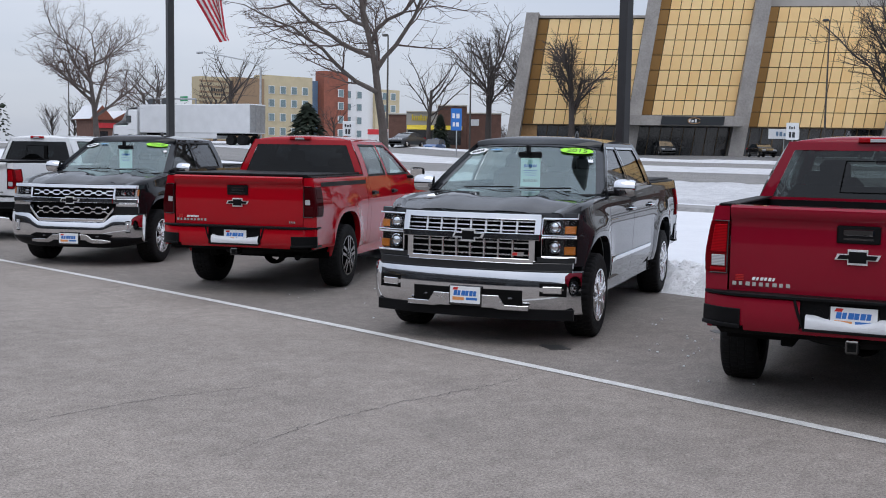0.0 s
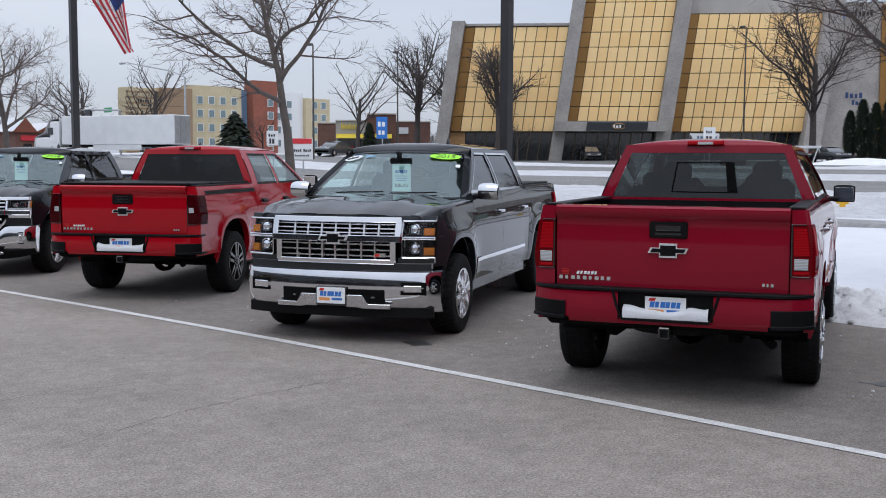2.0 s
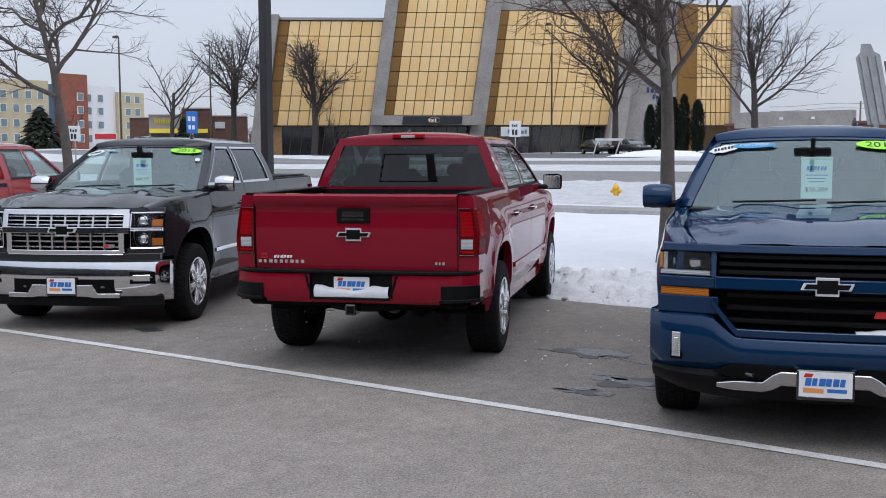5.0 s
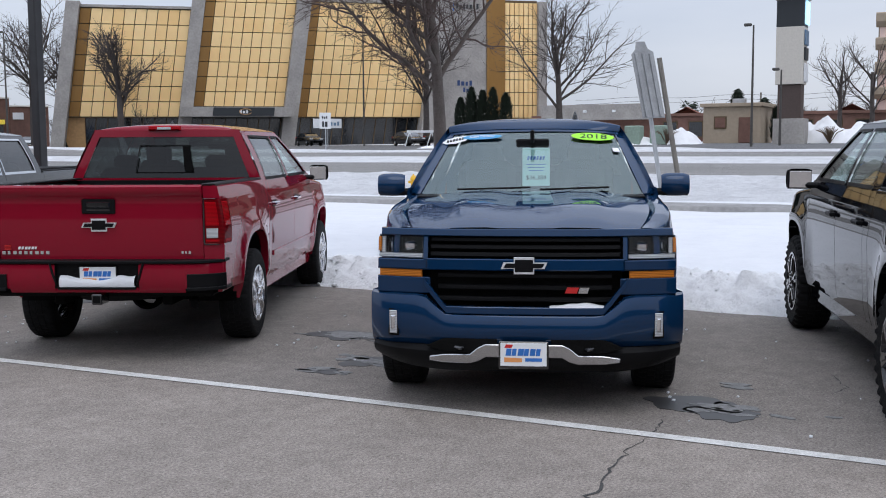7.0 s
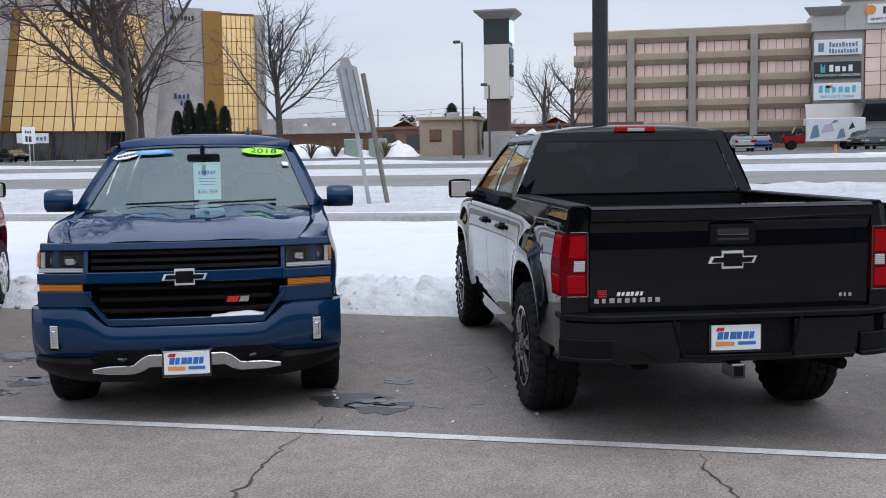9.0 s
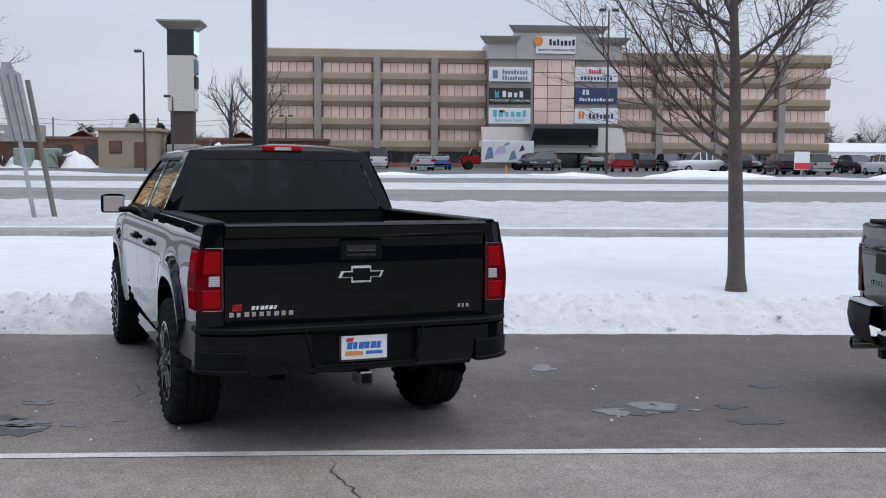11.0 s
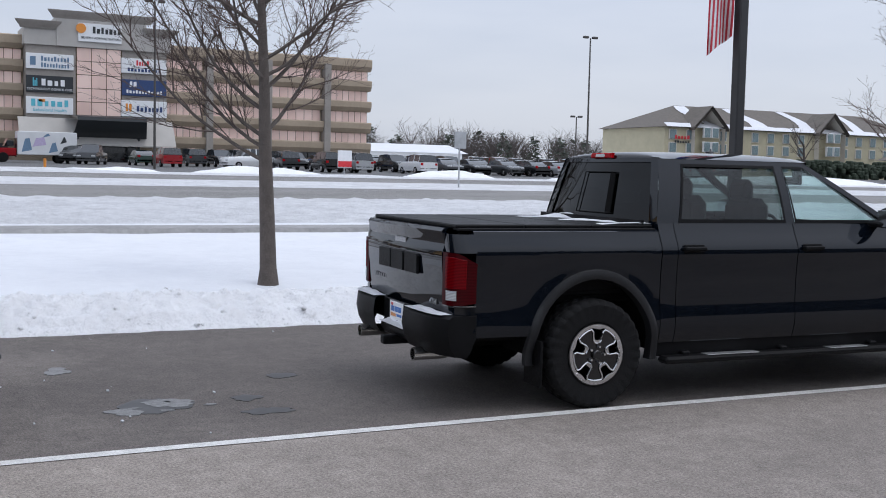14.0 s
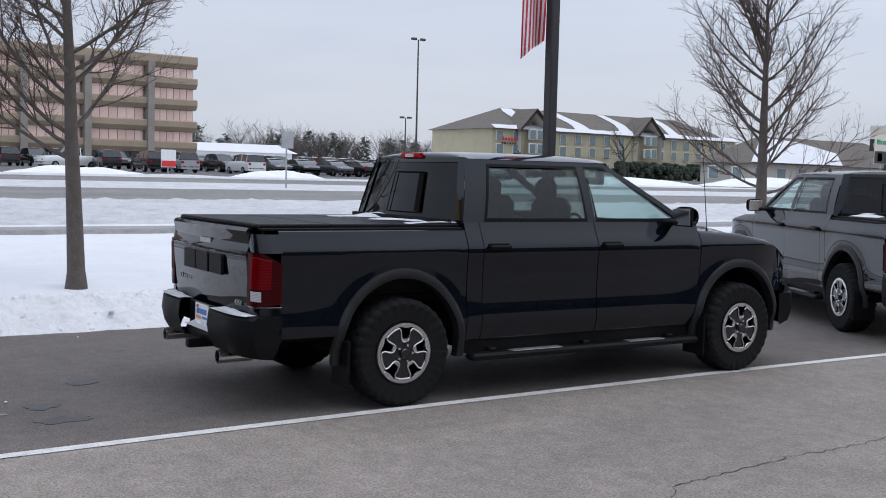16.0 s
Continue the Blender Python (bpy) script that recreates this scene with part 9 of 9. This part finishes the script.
MB().grid([[(x_, y_ * 1.2, z) for y_ in (-1, 1)] for x_, z in ((7.3, 0.6), (7.3, 3.7), (8.6, 3.6), (9.4, 2.4), (10.6, 1.9), (10.8, 0.6))]).box((9.0, 0, 1.3), (3.4, 2.3, 1.2), 0.12).box((8.0, 0, 2.4), (1.4, 2.36, 2.2), 0.15).make("tractor", P_WHITE, sm)
for sg in (1, -1):
    MB().box((8.5, sg * 1.2, 2.5), (0.7, 0.04, 0.7), 0.01).make("side_window", CARGLASS, sm)
for wx in (-6.0, -4.7, 7.2, 8.3, 10.2):
    for sg in (1, -1):
        MB().lathe([(0.25, -0.28), (0.48, -0.28), (0.50, 0), (0.48, 0.28), (0.25, 0.28), (0.001, 0.2)], 18, pose(wx, sg * 1.0, 0.50)).make("wheel", RUBBER, sm)

# timber barrier and cones on the gold building's forecourt
bar = thing("timber_barrier", "white timber A-frame barrier on snow", "barrier", pose(97.5, 50.0, gz(97.5), 0, 0, 140))
MB().box((0, 0, 1.5), (3.0, 0.12, 0.25), 0.01).make("rail", SIGNWHITE, bar)
for x_ in (-1.2, 1.2):
    MB().tube([(x_ - 0.5, 0, 0), (x_, 0, 1.5)], 0.07, 4).tube([(x_ + 0.5, 0, 0), (x_, 0, 1.5)], 0.07, 4).make("leg", SIGNWHITE, bar)
cone = thing("bollard", "orange snow marker post by the lot", "marker post", pose(74, -12.7, gz(74)))
MB().tube([(0, 0, 0), (0, 0, 0.75)], 0.09, 8).make("post", SIGNORANGE, cone)

# power lines along the skyline
pw = thing("power_line", "thin power lines on wooden poles", "power line")
for y_ in (46, 30, 18):
    MB().tube([(170, y_, 1.8), (170, y_, 9.5)], 0.14, 6).make("pole", WOODPOST, pw)
for z in (8.6, 9.3):
    MB().tube([(170, y_, z - 0.3 * math.sin((y_ - 2) / 16 * math.pi) ** 2) for y_ in span(60, 0, 40)], 0.03, 3).make("wire", SIGNDARK, pw)

# ---- marks on the asphalt ----
WET = mat("wet_asphalt", (0.045, 0.044, 0.044), 0.5, vary=0.3, scale=5)
ICE = mat("grey_ice", (0.20, 0.20, 0.20), 0.6, vary=0.6, scale=22, fine=0.6, spec=0.15)
CRACK = mat("crack_tar", (0.05, 0.048, 0.046), 0.9, vary=0.3)
PATCHW = mat("worn_patch", (0.20, 0.196, 0.19), 0.9, vary=0.2, scale=30, fine=0.5)


def blot(name, lab, x, y, rx_, ry_, seed, material, lift, turn=0.0, kind=""):
    pts = []
    for i in range(56):
        a = 2 * math.pi * i / 56
        k = max(0.25, 1 + 0.55 * noise.noise(Vector((math.cos(a) * 1.1, math.sin(a) * 1.1, seed * 3.7))) + 0.22 * noise.noise(Vector((math.cos(a) * 3, math.sin(a) * 3, seed * 1.9))))
        u, v = rx_ * k * math.cos(a), ry_ * k * math.sin(a)
        pts.append((x + u * math.cos(turn) - v * math.sin(turn), y + u * math.sin(turn) + v * math.cos(turn)))
    tagged(MB().prism(pts, lift, None, 0.0).make(name, material), lab, "puddle" if material is WET else "ice patch" if material is ICE else "stain", "marks on asphalt", kind)


for a in ((7.42, -5.33, 0.16, 0.16, 1), (9.15, -5.1, 0.22, 0.17, 2), (7.62, -5.72, 0.20, 0.26, 9), (8.46, 2.42, 0.16, 0.42, 3), (7.85, -1.17, 0.06, 0.14, 4), (7.94, -1.15, 0.07, 0.14, 5), (7.24, -1.22, 0.10, 0.22, 6), (7.52, 1.62, 0.10, 0.24, 7), (11.0, 2.9, 0.10, 0.30, 8)):
    blot("ice_patch", "flat patch of refrozen grey slush on asphalt", a[0], a[1], a[2] * 0.7, a[3] * 0.7, a[4], ICE, 0.006)
for a in ((7.55, -5.62, 0.24, 0.42, 11), (7.58, -6.24, 0.10, 0.22, 12), (7.12, -6.28, 0.10, 0.34, 13), (8.35, -6.78, 0.10, 0.20, 14), (7.12, -1.27, 0.22, 0.40, 15), (7.5, 1.66, 0.22, 0.40, 16), (7.03, 1.78, 0.07, 0.30, 17), (7.2, -1.05, 0.20, 0.52, 18), (8.42, 2.45, 0.22, 0.55, 19), (7.6, -4.0, 0.05, 0.10, 20), (6.96, 6.6, 0.10, 0.25, 21), (9.0, 6.2, 0.12, 0.30, 22)):
    blot("wet_spot", "dark damp spot where snow melted on asphalt", a[0], a[1], a[2] * 1.0, a[3] * 0.55, a[4], WET, 0.004)
rng = random.Random(77)
for cx, cy, sx, sy, n in ((7.12, -1.27, 0.10, 0.26, 9), (7.5, 1.66, 0.09, 0.26, 10), (7.2, -1.05, 0.05, 0.12, 4), (8.42, 2.45, 0.09, 0.30, 8), (7.05, 1.75, 0.04, 0.14, 6), (7.55, -5.62, 0.10, 0.2, 5)):
    for i in range(n):
        s = rng.uniform(0.025, 0.075)
        blot("ice_patch", "small broken plate of thin grey ice on asphalt", rng.gauss(cx, sx), rng.gauss(cy, sy), s * rng.uniform(0.5, 0.8), s * rng.uniform(1.0, 2.0), 50 + i + cx, ICE, 0.0065, rng.uniform(-0.4, 0.4))


def crack(pts, w, seed):
    """A wandering crack that narrows to its ends."""
    rng = random.Random(seed)
    out = []
    for (x0, y0), (x1, y1) in zip(pts, pts[1:]):
        L = math.hypot(x1 - x0, y1 - y0)
        n = max(2, int(L / 0.05))
        for i in range(n):
            t = i / n
            out.append((x0 + (x1 - x0) * t + rng.gauss(0, 0.012), y0 + (y1 - y0) * t + rng.gauss(0, 0.012)))
    out.append(pts[-1])
    P = []
    for i, (x, y) in enumerate(out):
        a, b = out[max(0, i - 1)], out[min(len(out) - 1, i + 1)]
        dx, dy = b[0] - a[0], b[1] - a[1]
        k = math.hypot(dx, dy) or 1
        ww = w * rng.uniform(0.4, 1.1) * min(1, 0.2 + 4 * min(i, len(out) - 1 - i) / len(out))
        P.append([(x - dy / k * ww, y + dx / k * ww, 0.0035), (x + dy / k * ww, y - dx / k * ww, 0.0035)])
    tagged(MB().grid(P).make("asphalt_crack", CRACK), "thin dark wandering crack in the asphalt", "crack", "marks on asphalt")


crack([(6.75, -0.95), (6.33, -0.98)], 0.007, 1)
crack([(6.33, -0.98), (6.04, -0.94), (5.65, -0.99), (5.18, -1.03), (4.3, -1.15), (3.5, -1.0)], 0.010, 2)
crack([(6.28, -3.38), (6.14, -3.40), (5.95, -3.38), (5.65, -3.50), (5.48, -3.53), (4.6, -3.6)], 0.009, 3)
crack([(1.5, 6.6), (2.14, 6.72), (3.31, 6.85), (4.4, 6.7)], 0.003, 4)
crack([(2.8, 5.3), (3.74, 5.62), (4.48, 5.74), (5.49, 5.79), (6.1, 5.9)], 0.003, 5)
crack([(3.4, -8.2), (3.8, -8.73), (3.85, -9.8), (3.82, -10.75), (4.0, -12.0)], 0.005, 6)
crack([(8.6, -1.7), (8.2, -1.85), (7.9, -1.8)], 0.006, 7)

# scattered crumbs of snow and grit
rng = random.Random(41)
mb = MB()
for cx, cy, n, r in ((8.3, 6.3, 16, 0.5), (9.3, 3.0, 8, 0.7), (8.5, 2.4, 18, 0.5), (7.6, -1.1, 12, 0.6), (7.4, 5.2, 14, 0.4), (10.6, 2.2, 30, 1.2), (10.7, -4.5, 30, 2.0), (7.5, -5.5, 10, 0.8), (8.0, 10.5, 20, 0.7), (10.4, 0.5, 24, 1.2)):
    for i in range(n):
        x, y, s = rng.gauss(cx, r), rng.gauss(cy, r), rng.uniform(0.006, 0.022)
        if x < kerb_x(y) - 0.05 and x > 6.6:
            mb.box((x, y, s * 0.35), (s * 1.4, s, s * 0.7), s * 0.2, Matrix.Identity(4))
tagged(mb.make("snow_crumbs", SNOW), "scattered crumbs of snow on the asphalt", "snow crumbs", "", "stuff")
mb = MB()
for i in range(1100):
    y = rng.uniform(-14, 22)
    s = rng.uniform(0.012, 0.045) if rng.random() < 0.94 else rng.uniform(0.045, 0.085)
    d = rng.uniform(0, 1) ** 1.6
    x = kerb_x(y) + 0.05 + d * 1.6
    z = bank_h(x - kerb_x(y), y)
    a = rng.uniform(0, 3)
    mb.box((0, 0, 0), (s * 1.2, s, s * 0.8), s * 0.25, pose(x, y, z - s * 0.05, rng.uniform(-30, 30), rng.uniform(-30, 30), a * 57))
tagged(mb.make("snow_clods", BANKSNOW, None, "", 50), "broken clods of snow lying on the bank", "snow clods", "", "stuff")
